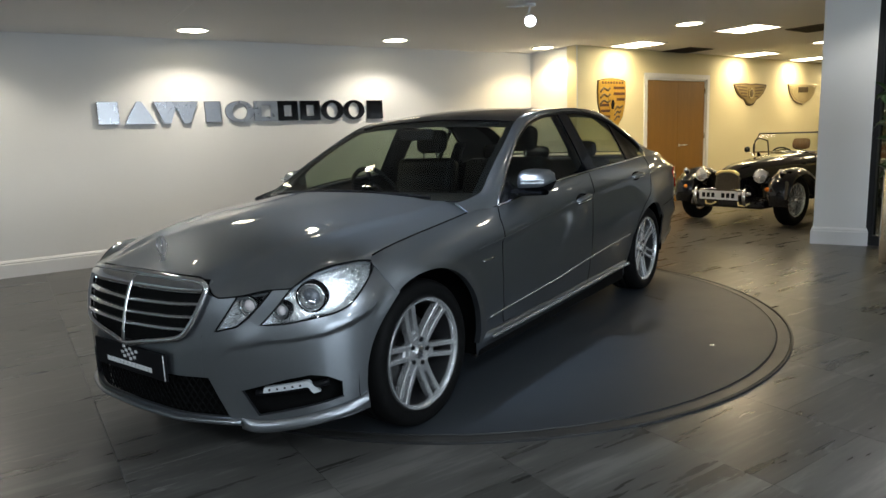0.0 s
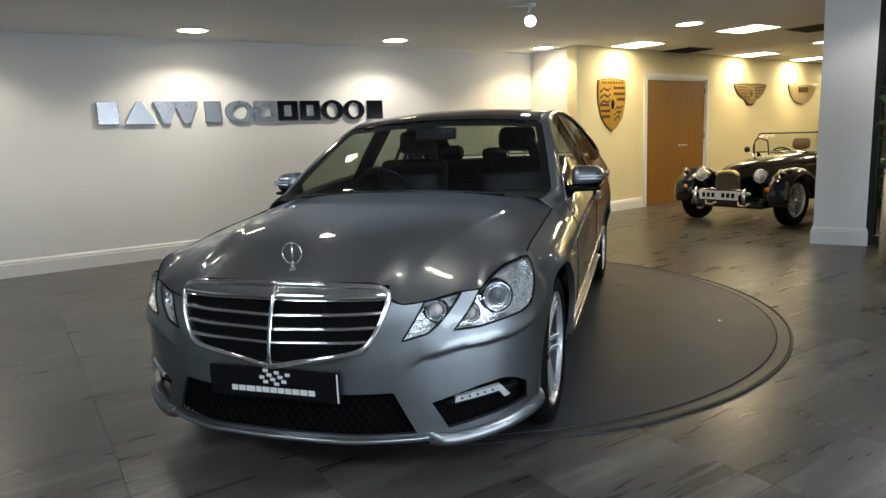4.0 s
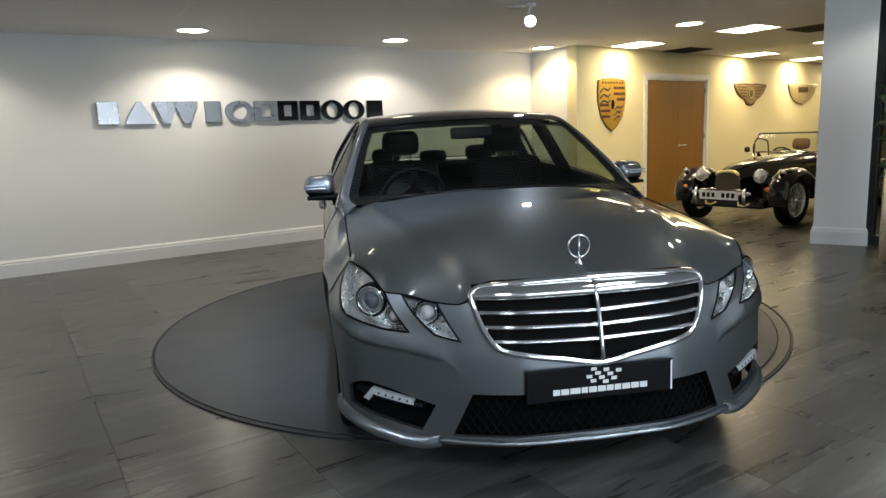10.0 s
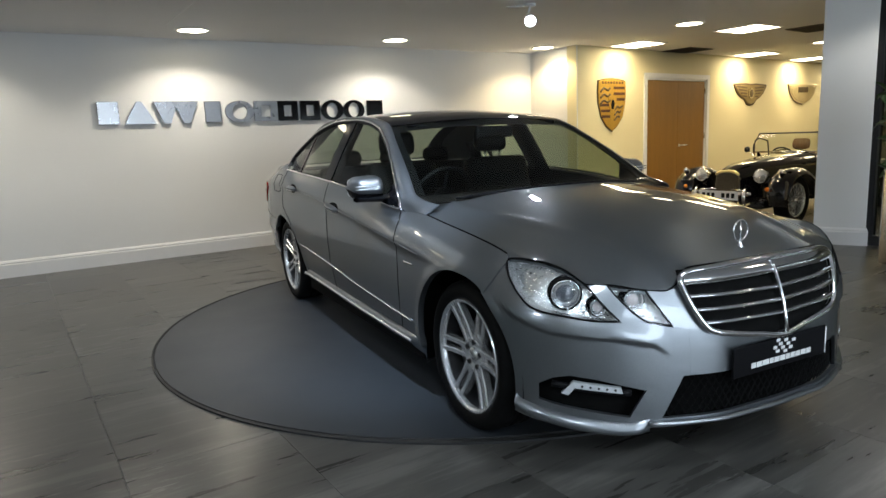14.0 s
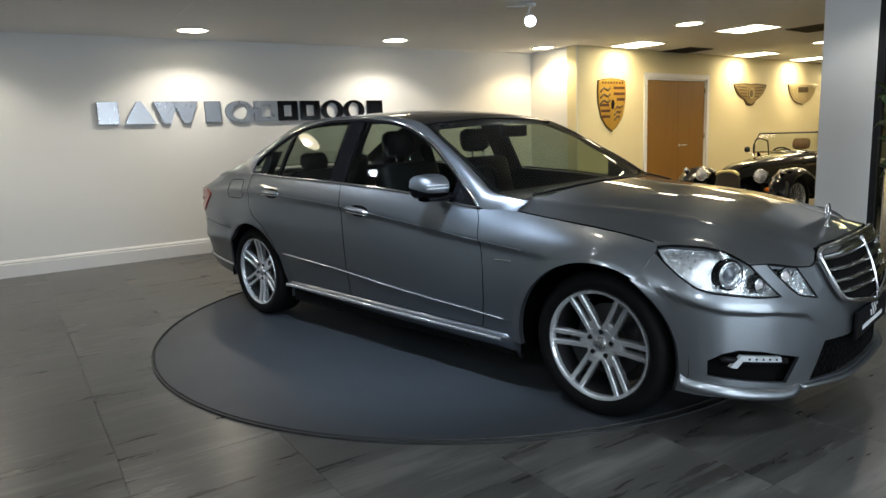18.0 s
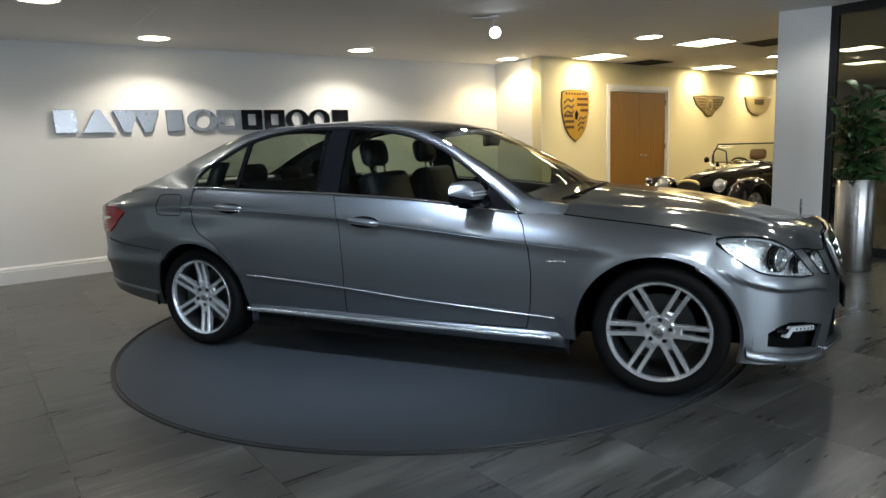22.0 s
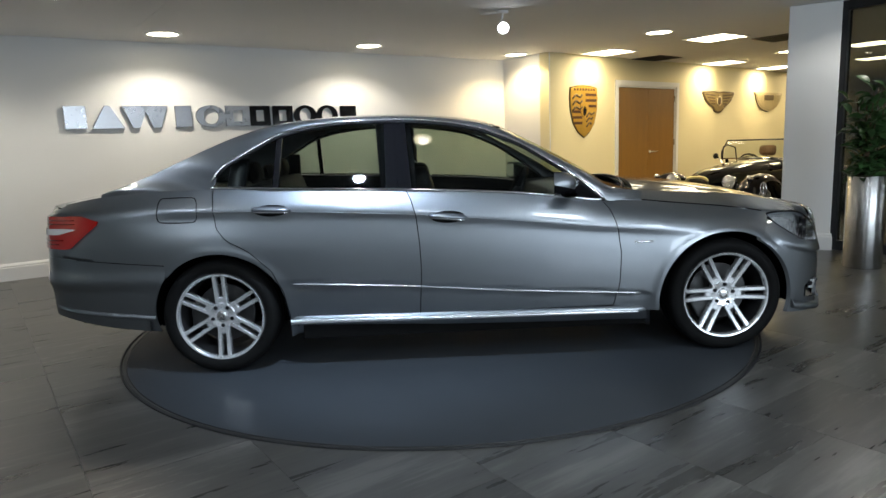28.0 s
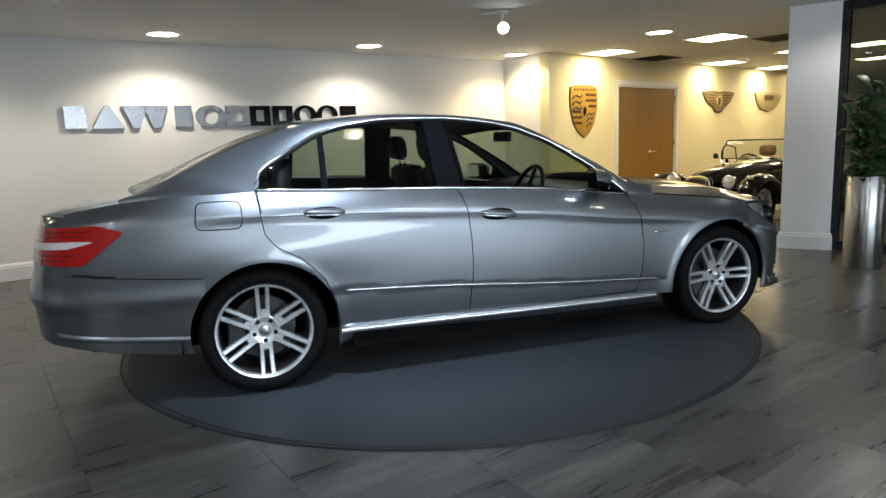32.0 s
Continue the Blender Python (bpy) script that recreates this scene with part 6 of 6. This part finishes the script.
    lathe(tyre_bm, [(0.2450, 0.095), (0.2500, 0.112), (0.2620, 0.121), (0.2850, 0.126), (0.3050, 0.120), (0.3180, 0.105), (0.3235, 0.085), (0.3250, 0.050), (0.3250, 0.034), (0.3190, 0.032), (0.3190, 0.026), (0.3252, 0.024), (0.3252, -0.024), (0.3190, -0.026), (0.3190, -0.032), (0.3250, -0.034), (0.3235, -0.085), (0.3050, -0.120), (0.2620, -0.120), (0.2450, -0.100)], 72, pose(0, 0, 0, -90))
    bmesh.ops.recalc_face_normals(tyre_bm, faces=tyre_bm.faces)
    w = part(name, tyre_bm, M_TYRE, car, "low-profile tyre on a silver twin-spoke alloy rim", True)
    r = part("rim", rim_bm, M_RIM, w, "silver twin-spoke alloy rim")
    part("rim_barrel", barrel_bm, M_BARREL, w, "inner barrel, coloured near-black as shade", True)
    part("brake_disc", brake_bm, M_BRAKE, w)
    part("centre_cap", lathe(bmesh.new(), [(0.0005, 0.0895), (0.020, 0.0895), (0.028, 0.086), (0.030, 0.082)], 28, pose(0, 0, 0, -90)), M_STEEL, w, "plain silver centre cap", True)
    for i in range(5):
        a = radians(72 * i + 54)
        part("wheel_bolt", lathe(bmesh.new(), [(0.0005, 0.0845), (0.0108, 0.0855), (0.0118, 0.076)], 10, pose(0.056 * math.cos(a), 0, 0.056 * math.sin(a)) @ pose(0, 0, 0, -90)), M_BLACKM, w)
    part("brake_caliper", box(bmesh.new(), 0.09, 0.185, -0.04, 0.045, -0.08, 0.08, 0.012), M_BRAKE, w)
    return w


wheel = make_wheel("wheel")
wheel.matrix_local = pose(1.437, 0.762, 0.325, 0, 20, 0)
for x, y, turn, spin in ((-1.437, 0.762, 0, 8), (1.437, -0.762, 180, 30), (-1.437, -0.762, 180, 0)):
    w2 = copy_thing(wheel, pose(x, y, 0.325, 0, spin, turn))

# ---- cabin ----


def seat_shape(width, height, depth, tilt, z0, x0, y0):
    bm = bmesh.new()
    box(bm, -depth / 2, depth / 2, -width / 2, width / 2, 0, height, 0.05)
    bmesh.ops.transform(bm, matrix=pose(x0, y0, z0, 0, tilt, 0), verts=bm.verts)
    return bm


for y in (0.37, -0.37):
    st = part("front_seat", box(bmesh.new(), -0.15, 0.38, y - 0.25, y + 0.25, 0.38, 0.56, 0.05), M_LEATHER, car, "black leather seat", True)
    part("seat_back", seat_shape(0.50, 0.62, 0.14, -16, 0.50, -0.14, y), M_LEATHER, st, smooth=True)
    part("headrest", seat_shape(0.26, 0.17, 0.10, -10, 1.135, -0.345, y), M_LEATHER, st, smooth=True)
    for q in (-0.06, 0.06):
        part("headrest_post", tube(bmesh.new(), [(-0.315, y + q, 1.06), (-0.335, y + q, 1.18)], 0.007, 6), M_CHROME, st, smooth=True)
bench = part("rear_bench", box(bmesh.new(), -1.05, -0.60, -0.66, 0.66, 0.40, 0.60, 0.05), M_LEATHER, car, "black leather rear bench", True)
part("seat_back", seat_shape(1.30, 0.56, 0.14, -20, 0.52, -1.08, 0), M_LEATHER, bench, smooth=True)
for y in (0.40, 0.0, -0.40):
    part("headrest", seat_shape(0.24, 0.13 if y else 0.10, 0.08, -10, 1.045, -1.29, y), M_LEATHER, bench, smooth=True)
bm = bmesh.new()
grid(bm, [[(x - 0.04 * (j / 8) ** 2, 0.74 * j / 8, z) for j in range(-8, 9)] for x, z in ((0.95, 0.925), (0.75, 0.945), (0.55, 0.935), (0.48, 0.88), (0.46, 0.60))])
dash = part("dashboard", bm, M_BLACKM, car, "black dashboard", True)
bm = bmesh.new()
sm = pose(0.30, -0.37, 0.90, 0, -66, 0)
tube(bm, [sm @ Vector((0.185 * math.cos(a), 0.185 * math.sin(a), 0)) for a in (i * math.pi / 18 for i in range(36))], 0.015, 8, True)
wheel_s = part("steering_wheel", bm, M_LEATHER, dash, "black steering wheel", True)
bm = bmesh.new()
lathe(bm, [(0.0005, 0.02), (0.06, 0.015), (0.075, -0.02)], 24, sm)
for a in (0, 90, 180, 270):
    tube(bm, [sm @ Vector((0.05 * math.cos(radians(a)), 0.05 * math.sin(radians(a)), 0)), sm @ Vector((0.18 * math.cos(radians(a)), 0.18 * math.sin(radians(a)), 0))], 0.014, 6)
part("hub", bm, M_BLACKM, wheel_s, smooth=True)
part("rear_view_mirror", box(bmesh.new(), 0.285, 0.32, -0.13, 0.13, 1.235, 1.305, 0.015), M_BLACKM, car, "black rear-view mirror", True)
sided("sun_visor", lambda bm, s: box(bm, 0.12, 0.20, s * 0.36 - 0.17, s * 0.36 + 0.17, 1.318, 1.330), M_BLACKM)
part("parcel_shelf", box(bmesh.new(), -1.95, -1.28, -0.68, 0.68, 0.985, 1.005), M_BLACKM, car)
sided("door_lining", lambda bm, s: grid(bm, [[(x, s * (side_y(x, z) - 0.05), z) for z in ([0.40, 0.55, 0.70, 0.80, BELT(x) - 0.005] if x > -1.0 else [0.73, 0.76, 0.79, 0.83, BELT(x) - 0.005])] for x in [-1.40 + i * 0.075 for i in range(30)]]), M_LEATHER)


# dark inner trim of the pillars, and the black printed borders of the screens
def pillar_trim(x0, x1, lean, depth):
    def build(bm, s):
        rows = []
        for j in range(9):
            t = j / 8
            z0, z1 = BELT((x0 + x1) / 2) - 0.02, WIN_TOP((x0 + x1) / 2 + lean) - 0.02
            z = z0 + (z1 - z0) * t
            a, b = x0 + lean * t, x1 + lean * t
            y = glass_y((a + b) / 2, z) - 0.012
            rows.append([(a, s * y, z), (a - 0.01, s * (y - depth), z), (b + 0.01, s * (y - depth), z), (b, s * y, z)])
        grid(bm, rows)
    return build


sided("pillar_trim", pillar_trim(-0.30, -0.50, -0.03, 0.045), M_BLACKM)
sided("rear_pillar_trim", pillar_trim(-1.25, -1.35, 0.02, 0.06), M_BLACKM)


def screen_border(panel, top, side, low):
    """Bands along the edges of a screen panel, 5 mm inside its glass."""
    me = panel.data
    n = len(me.vertices) // 21
    at = lambda i, j: Vector(me.vertices[i * 21 + j].co) - Vector((0, 0, 0.006))
    bm = bmesh.new()
    for edge in (0, 20):
        step_in = 1 if edge == 0 else -1
        grid(bm, [[at(i, edge).lerp(at(i, edge + step_in * 2), q * side) for q in (0, 1)] for i in range(n)])
    grid(bm, [[at(n - 1, j).lerp(at(n - 2, j), q * top) for q in (0, 1)] for j in range(21)])
    grid(bm, [[at(0, j).lerp(at(1, j), q * low) for q in (0, 1)] for j in range(21)])
    part("black_border", bm, M_BLACKM, panel, "black printed border")


screen_border(windscreen, 1.3, 0.35, 0.6)
screen_border(rear_window, 0.5, 0.9, 1.0)


# the gaps between the panels: near-black bars laid on them as their shade
def gap_line(bm, s, pts, r=0.0026):
    tube(bm, [on_side(s, 0.0002)(x, z) for x, z in pts], r, 4)


steps = lambda a, b, n: [a + (b - a) * i / n for i in range(n + 1)]
for gap, z0, z1 in ((GAP_A, 0.30, 0.885), (GAP_B, 0.30, 0.985), (GAP_C, 0.30, 1.036)):
    sided("panel_gap", lambda bm, s: gap_line(bm, s, [(gap(z), z) for z in steps(z0, z1, 48)]), M_DARK)
sided("panel_gap", lambda bm, s: gap_line(bm, s, [(x, SEAM(x) - 0.001) for x in steps(-1.706, -2.20, 30)], 0.0022), M_DARK)
sided("panel_gap", lambda bm, s: tube(bm, [(x, s * (side_y(x, BELT(x)) - 0.002), BELT(x) + 0.0005) for x in steps(0.97, 1.66, 30)], 0.0042, 4), M_DARK)
sided("panel_gap", lambda bm, s: tube(bm, [nose(s * (nose_end(z) + 0.001), z, 0.0005) for z in steps(0.648, 0.755, 10)], 0.0026, 4), M_DARK)
rim_line = [hood_a(i / 60) for i in range(12, 60)]
sided("panel_gap", lambda bm, s: tube(bm, [nose(s * a, hood_top(a) - 0.003, 0.0005) for a in rim_line], 0.0030, 4), M_DARK)

# ---- the black roadster in the far bay ----
M_NAVY = material("black_roadster_paint", (0.004, 0.004, 0.006), 0.12, spec=0.4, coat=0.5, scale=3, vary=0.1)
M_MESH = material("dark_grille_mesh", (0.10, 0.085, 0.06), 0.4, metal=0.7, scale=60, vary=0.3, bump=0.4)
M_TAN = material("tan_leather", (0.20, 0.11, 0.05), 0.55, scale=15, vary=0.2, bump=0.2)
M_CREAMB = material("cream_name_band", (0.75, 0.62, 0.30), 0.35, metal=0.3, scale=8, vary=0.1)
road = thing("roadster", "open black vintage-style roadster with chrome lamps and wire wheels", "car", pose(3.64, 4.22, FZ, 0, 0, 217))
R_HALF = spline((-2.95, 0.30), (-2.75, 0.48), (-2.3, 0.58), (-1.4, 0.58), (-1.05, 0.46), (-0.5, 0.34), (0.0, 0.25), (0.30, 0.185), (0.36, 0.165))
R_TOP = spline((-2.95, 0.55), (-2.7, 0.74), (-2.3, 0.82), (-1.9, 0.74), (-1.45, 0.74), (-1.25, 0.855), (-0.9, 0.842), (-0.4, 0.808), (0.1, 0.765), (0.36, 0.700))


def loft(x0, x1, n, z0=0.24):
    rows = []
    for i in range(n + 1):
        x = x0 + (x1 - x0) * i / n
        w, t = R_HALF(x), R_TOP(x)
        row = []
        for k in range(17):
            a = math.pi * k / 16
            row.append((x, w * math.copysign(abs(math.cos(a)) ** 0.55, math.cos(a)) if abs(math.cos(a)) > 1e-6 else 0.0, z0 + (t - z0) * max(0.0, math.sin(a)) ** 0.42))
        rows.append(row)
    return rows


bm = bmesh.new()
grid(bm, loft(-1.22, 0.34, 24))
part("bonnet", bm, M_NAVY, road, "", True)
bm = bmesh.new()
for s in (1, -1):
    grid(bm, [[(x, s * (R_HALF(x) - o), z) for o, z in ((0.03, 0.24), (0.0, 0.45), (0.0, 0.60), (0.015, R_TOP(x) - 0.02), (0.04, R_TOP(x)), (0.07, R_TOP(x) - 0.03), (0.07, 0.40))] for x in [-1.22 - 1.70 * i / 20 for i in range(21)]])
grid(bm, [[(-2.92, y, z) for y in (-0.25, 0, 0.25)] for z in (0.3, 0.45, 0.55)])
part("body_side", bm, M_NAVY, road, "", True)
part("cockpit_floor", box(bmesh.new(), -2.5, -1.2, -0.5, 0.5, 0.24, 0.40), M_BLACKM, road)
bm = bmesh.new()
for j in range(-14, 15):
    tube(bm, [(-0.55 + 0.04 * j, s * (R_HALF(-0.55 + 0.04 * j) + 0.002), z) for s in (1,) for z in (0.44, 0.58)], 0.004, 4)
part("bonnet_louvres", bm, M_BLACKM, road)
g = part("radiator_grille", prism(bmesh.new(), [(-0.150, 0.36), (0.150, 0.36), (0.165, 0.50), (0.150, 0.62), (0.110, 0.685), (0.0, 0.705), (-0.110, 0.685), (-0.150, 0.62), (-0.165, 0.50)], 0.0, 0.03), M_MESH, road, "dark mesh grille with a cream band", m=pose(0.335, 0, 0) @ Matrix(((0, 0, 1, 0), (1, 0, 0, 0), (0, 1, 0, 0), (0, 0, 0, 1))))
for i in range(9):
    part("grille_bar", tube(bmesh.new(), [(-0.12 + i * 0.03, 0.37, 0.032), (-0.12 + i * 0.03, 0.62, 0.032)], 0.005, 5), M_MESH, g)
bm = tube(bmesh.new(), [(0.150 * math.cos(a), 0.632 + 0.050 * math.sin(a), 0.030) for a in (math.pi * i / 16 for i in range(17))], 0.019, 8)
part("name_band", bm, M_CREAMB, g, "cream and gold curved band", True)


def swept_wing(pts, y, w, depth):
    c = curve_at([(p[0], 0, p[1]) for p in pts], 34)
    rows = []
    for i, p in enumerate(c):
        q = c[min(i + 1, 34)] - c[max(i - 1, 0)]
        nrm = Vector((-q.z, 0, q.x)).normalized() * (1 if q.x < 0 else 1)
        nrm = -nrm if nrm.z < 0 and i > 4 else nrm
        if i <= 4:
            nrm = Vector((1, 0, 0.15)).normalized() if i < 3 else Vector((0.85, 0, 0.5)).normalized()
        ww = w * (0.82 + 0.18 * math.sin(math.pi * min(1, i / 16)))
        rows.append([Vector((p.x, y, p.z)) + Vector((0, ww * math.sin(a), 0)) - nrm * depth * (1 - math.cos(a)) for a in (radians(-80 + 160 * k / 12) for k in range(13))])
    return rows


for s in (1, -1):
    bm = bmesh.new()
    grid(bm, swept_wing([(0.40, 0.27), (0.42, 0.42), (0.36, 0.58), (0.20, 0.68), (0.0, 0.715), (-0.22, 0.685), (-0.50, 0.53), (-0.80, 0.36), (-1.15, 0.26), (-1.70, 0.24)], s * 0.645, 0.155, 0.10))
    part("front_wing", bm, M_NAVY, road, "", True)
    bm = bmesh.new()
    grid(bm, swept_wing([(-1.75, 0.26), (-1.95, 0.40), (-2.15, 0.60), (-2.40, 0.70), (-2.65, 0.66), (-2.85, 0.52), (-2.95, 0.38)], s * 0.66, 0.15, 0.09))
    part("rear_wing", bm, M_NAVY, road, "", True)
    hm = pose(0.30, s * 0.405, 0.625, 0, 90, 0)
    hl = part("headlamp", lathe(bmesh.new(), [(0.0005, -0.15), (0.045, -0.13), (0.074, -0.06), (0.083, 0.0), (0.087, 0.010), (0.082, 0.019), (0.076, 0.016)], 28, hm), M_CHROME, road, "round chrome headlamp", True)
    part("lens", lathe(bmesh.new(), [(0.076, 0.014), (0.05, 0.028), (0.0005, 0.034)], 28, hm), M_REFLECT, hl, "ribbed clear lens", True)
    part("lamp_pod", tube(bmesh.new(), [(0.24, s * 0.405, 0.58), (0.16, s * 0.50, 0.50)], 0.05, 10), M_NAVY, hl, smooth=True)
    part("side_lamp", lathe(bmesh.new(), [(0.0005, 0.045), (0.024, 0.038), (0.032, 0.01), (0.034, -0.03)], 18, pose(0.28, s * 0.655, 0.675, 0, 60, 0)), M_CHROME, road, "small chrome side lamp", True)
    part("indicator", lathe(bmesh.new(), [(0.0005, 0.026), (0.020, 0.020), (0.026, 0.0)], 18, pose(0.425, s * 0.56, 0.475, 0, 85, 0)), M_AMBER, road, "amber indicator lens", True)
    part("overrider", tube(bmesh.new(), [(0.515, s * 0.335, 0.27), (0.545, s * 0.335, 0.34), (0.545, s * 0.335, 0.42), (0.515, s * 0.335, 0.48)], [0.014, 0.022, 0.022, 0.014], 10), M_CHROME, road, "chrome overrider", True)
    part("badge_bar", tube(bmesh.new(), [(0.44, s * 0.10, 0.46), (0.46, s * 0.22, 0.455), (0.50, s * 0.30, 0.45)], 0.010, 6), M_CHROME, road, smooth=True)
    for x, spin in ((0.0, 0), (-2.49, 0)):
        wm = pose(x, s * 0.640, 0.315, 0, 0, 0 if s > 0 else 180)
        w = part("wheel", lathe(bmesh.new(), [(0.205, 0.06), (0.215, 0.075), (0.26, 0.085), (0.30, 0.07), (0.315, 0.045), (0.315, -0.045), (0.30, -0.07), (0.215, -0.075)], 40, pose(0, 0, 0, -90)), M_TYRE, road, "tyre on a silver wire wheel", True, m=wm)
        part("rim", lathe(bmesh.new(), [(0.205, 0.062), (0.212, 0.070), (0.200, 0.072), (0.188, 0.055), (0.188, -0.03)], 40, pose(0, 0, 0, -90)), M_RIM, w, smooth=True)
        part("hub", lathe(bmesh.new(), [(0.0005, 0.085), (0.022, 0.080), (0.03, 0.05), (0.045, 0.02), (0.045, -0.03)], 20, pose(0, 0, 0, -90)), M_CHROME, w, smooth=True)
        part("brake_drum", lathe(bmesh.new(), [(0.0005, 0.0), (0.165, 0.0), (0.17, -0.04)], 28, pose(0, 0, 0, -90)), M_BLACKM, w)
        b = bmesh.new()
        for i in range(32):
            a0, a1 = 2 * math.pi * i / 32, 2 * math.pi * (i + (1.5 if i % 2 else -1.5)) / 32
            tube(b, [(0.035 * math.cos(a0), 0.055 if i % 2 else 0.02, 0.035 * math.sin(a0)), (0.192 * math.cos(a1), 0.045, 0.192 * math.sin(a1))], 0.0028, 4)
        part("wire_spokes", b, M_RIM, w)
bumper_r = part("bumper", tube(bmesh.new(), curve_at([(0.50, -0.40, 0.415), (0.515, -0.25, 0.42), (0.52, 0, 0.42), (0.515, 0.25, 0.42), (0.50, 0.40, 0.415)], 24), 0.022, 10, flat=0.5), M_CHROME, road, "chrome front bumper", True)
rp = part("front_plate", box(bmesh.new(), 0.548, 0.556, -0.265, 0.265, 0.335, 0.447, 0.003), M_WHITE, road, "white plate with dark bars")
y = -0.225
for w in (0.044, 0.044, 0.044, 0.0, 0.044, 0.044, 0.044):
    if w:
        part("mark_bar", box(bmesh.new(), 0.5565, 0.5575, y, y + w, 0.362, 0.420), M_BLACKM, rp)
    y += (w or 0.050) + 0.022
part("front_apron", box(bmesh.new(), 0.10, 0.40, -0.50, 0.50, 0.22, 0.34, 0.03), M_NAVY, road)
for q in (-0.2, 0.25):
    part("exhaust_hook", tube(bmesh.new(), [(0.42, q - 0.06, 0.30), (0.46, q - 0.03, 0.265), (0.46, q + 0.05, 0.26), (0.42, q + 0.09, 0.29)], 0.010, 6), M_CREAMB, road, smooth=True)
# windscreen, seats, wheel
fr = [(-1.20, -0.56, 0.845), (-1.215, -0.57, 0.95), (-1.30, -0.53, 1.115), (-1.30, 0.53, 1.115), (-1.215, 0.57, 0.95), (-1.20, 0.56, 0.845)]
ws = part("windscreen", tube(bmesh.new(), fr, 0.011, 8), M_FRAME, road, "upright windscreen in a thin frame", True)
part("screen_base", tube(bmesh.new(), [(-1.20, -0.56, 0.850), (-1.17, 0, 0.862), (-1.20, 0.56, 0.850)], 0.011, 6), M_CHROME, ws, smooth=True)
bm = bmesh.new()
grid(bm, [[(-1.20, -0.55, 0.855), (-1.20, 0.55, 0.855)], [(-1.30, -0.53, 1.11), (-1.30, 0.53, 1.11)]])
p = part("glass", bm, M_PANE, ws)
p.visible_shadow = False
part("door_glass", tube(bmesh.new(), [(-1.24, -0.57, 0.80), (-1.26, -0.575, 1.02), (-1.40, -0.58, 1.05), (-1.62, -0.58, 1.00), (-1.66, -0.58, 0.80)], 0.010, 6), M_BLACKM, road, "side screen frame", True)
for s in (1, -1):
    st = part("seat", seat_shape(0.46, 0.44, 0.12, -14, 0.40, -1.85, s * 0.26), M_TAN, road, "tan leather seat", True)
    part("headrest", seat_shape(0.26, 0.16, 0.09, -8, 0.86, -1.97, s * 0.26), M_TAN, st, smooth=True)
    part("wing_mirror", lathe(bmesh.new(), [(0.0005, 0.03), (0.03, 0.025), (0.045, 0.0), (0.0005, -0.004)], 16, pose(-1.10, s * 0.60, 0.895, 0, 80, 0)), M_BLACK, road, "small round mirror", True)
    part("mirror_stalk", tube(bmesh.new(), [(-1.12, s * 0.50, 0.80), (-1.12, s * 0.60, 0.895)], 0.007, 6), M_CHROME, road)
    part("wiper", tube(bmesh.new(), [(-1.17, s * 0.22, 0.868), (-1.19, s * 0.05, 0.90)], 0.006, 5), M_BLACKM, ws)
sm2 = pose(-1.48, -0.26, 0.74, 0, -68, 0)
b = tube(bmesh.new(), [sm2 @ Vector((0.18 * math.cos(a), 0.18 * math.sin(a), 0)) for a in (i * math.pi / 14 for i in range(28))], 0.012, 6, True)
for a in (20, 160, 270):
    tube(b, [sm2 @ Vector((0, 0, -0.01)), sm2 @ Vector((0.18 * math.cos(radians(a)), 0.18 * math.sin(radians(a)), 0))], 0.008, 6)
part("steering_wheel", b, M_BLACKM, road, smooth=True)

# ---- floor tiles: large plank tiles laid aslant, joints recessed ----
floor = thing("floor", "dark grey wood-grain floor tiles with thin recessed joints", "floor", kind="structure")
TN, TU, TJ = 0.630, 1.200, 0.0014
NDIR = Vector((math.cos(radians(35.5)), math.sin(radians(35.5)), 0))
UDIR = Vector((NDIR.y, -NDIR.x, 0))
bm = bmesh.new()
box(bm, -TN / 2 + TJ / 2, TN / 2 - TJ / 2, -TU / 2 + TJ / 2, TU / 2 - TJ / 2, -0.010, 0.0)
top = [e for e in bm.edges if all(v.co.z > -0.001 for v in e.verts)]
bmesh.ops.bevel(bm, geom=top, offset=0.0006, segments=1, affect="EDGES")
tile_me = mesh_of("tile", bm, M_TILE)
phase = {0: 2.215, -1: 2.53, -2: 2.53, -3: 1.92, -4: 0.97}
trnd = random.Random(11)
far = bmesh.new()
for k in range(-22, 24):
    off = phase.get(k, trnd.uniform(0, TU))
    for j in range(-13, 14):
        c = NDIR * (0.125 + TN * (k + 0.5)) + UDIR * (off + TU * (j + 0.5))
        if not (-10 < c.x < 13.2 and -10 < c.y < 15):
            continue
        m = Matrix.Translation((c.x, c.y, FZ)) @ Matrix.Rotation(radians(35.5), 4, "Z")
        if -5.2 < c.x < 6.2 and -3.6 < c.y < 7.5:
            t = new("tile", tile_me)
            t.parent = floor
            t.matrix_local = m
        else:
            box(far, -TN / 2 + TJ / 2, TN / 2 - TJ / 2, -TU / 2 + TJ / 2, TU / 2 - TJ / 2, -0.010, 0.0, 0.0, m)
tagged(part("far_tiles", far, M_TILE, floor), kind="stuff")


# ---- what moves: the turntable carries the car round ----
def turn_at(t):
    """Degrees to which the car points at t seconds."""
    return 236.118 + 4.51777 * t + 7.102e-4 * t * t - 8.979e-5 * t ** 3


def motions():
    times = [float(t) for t in range(33)]
    walk(car, [(t, pose(0, 0, 0, 0, 0, turn_at(t)) @ pose(0.1628, -0.0416, 0)) for t in times])
    walk(turntable, [(t, TC @ pose(0, 0, 0, 0, 0, turn_at(t))) for t in times])


motions()
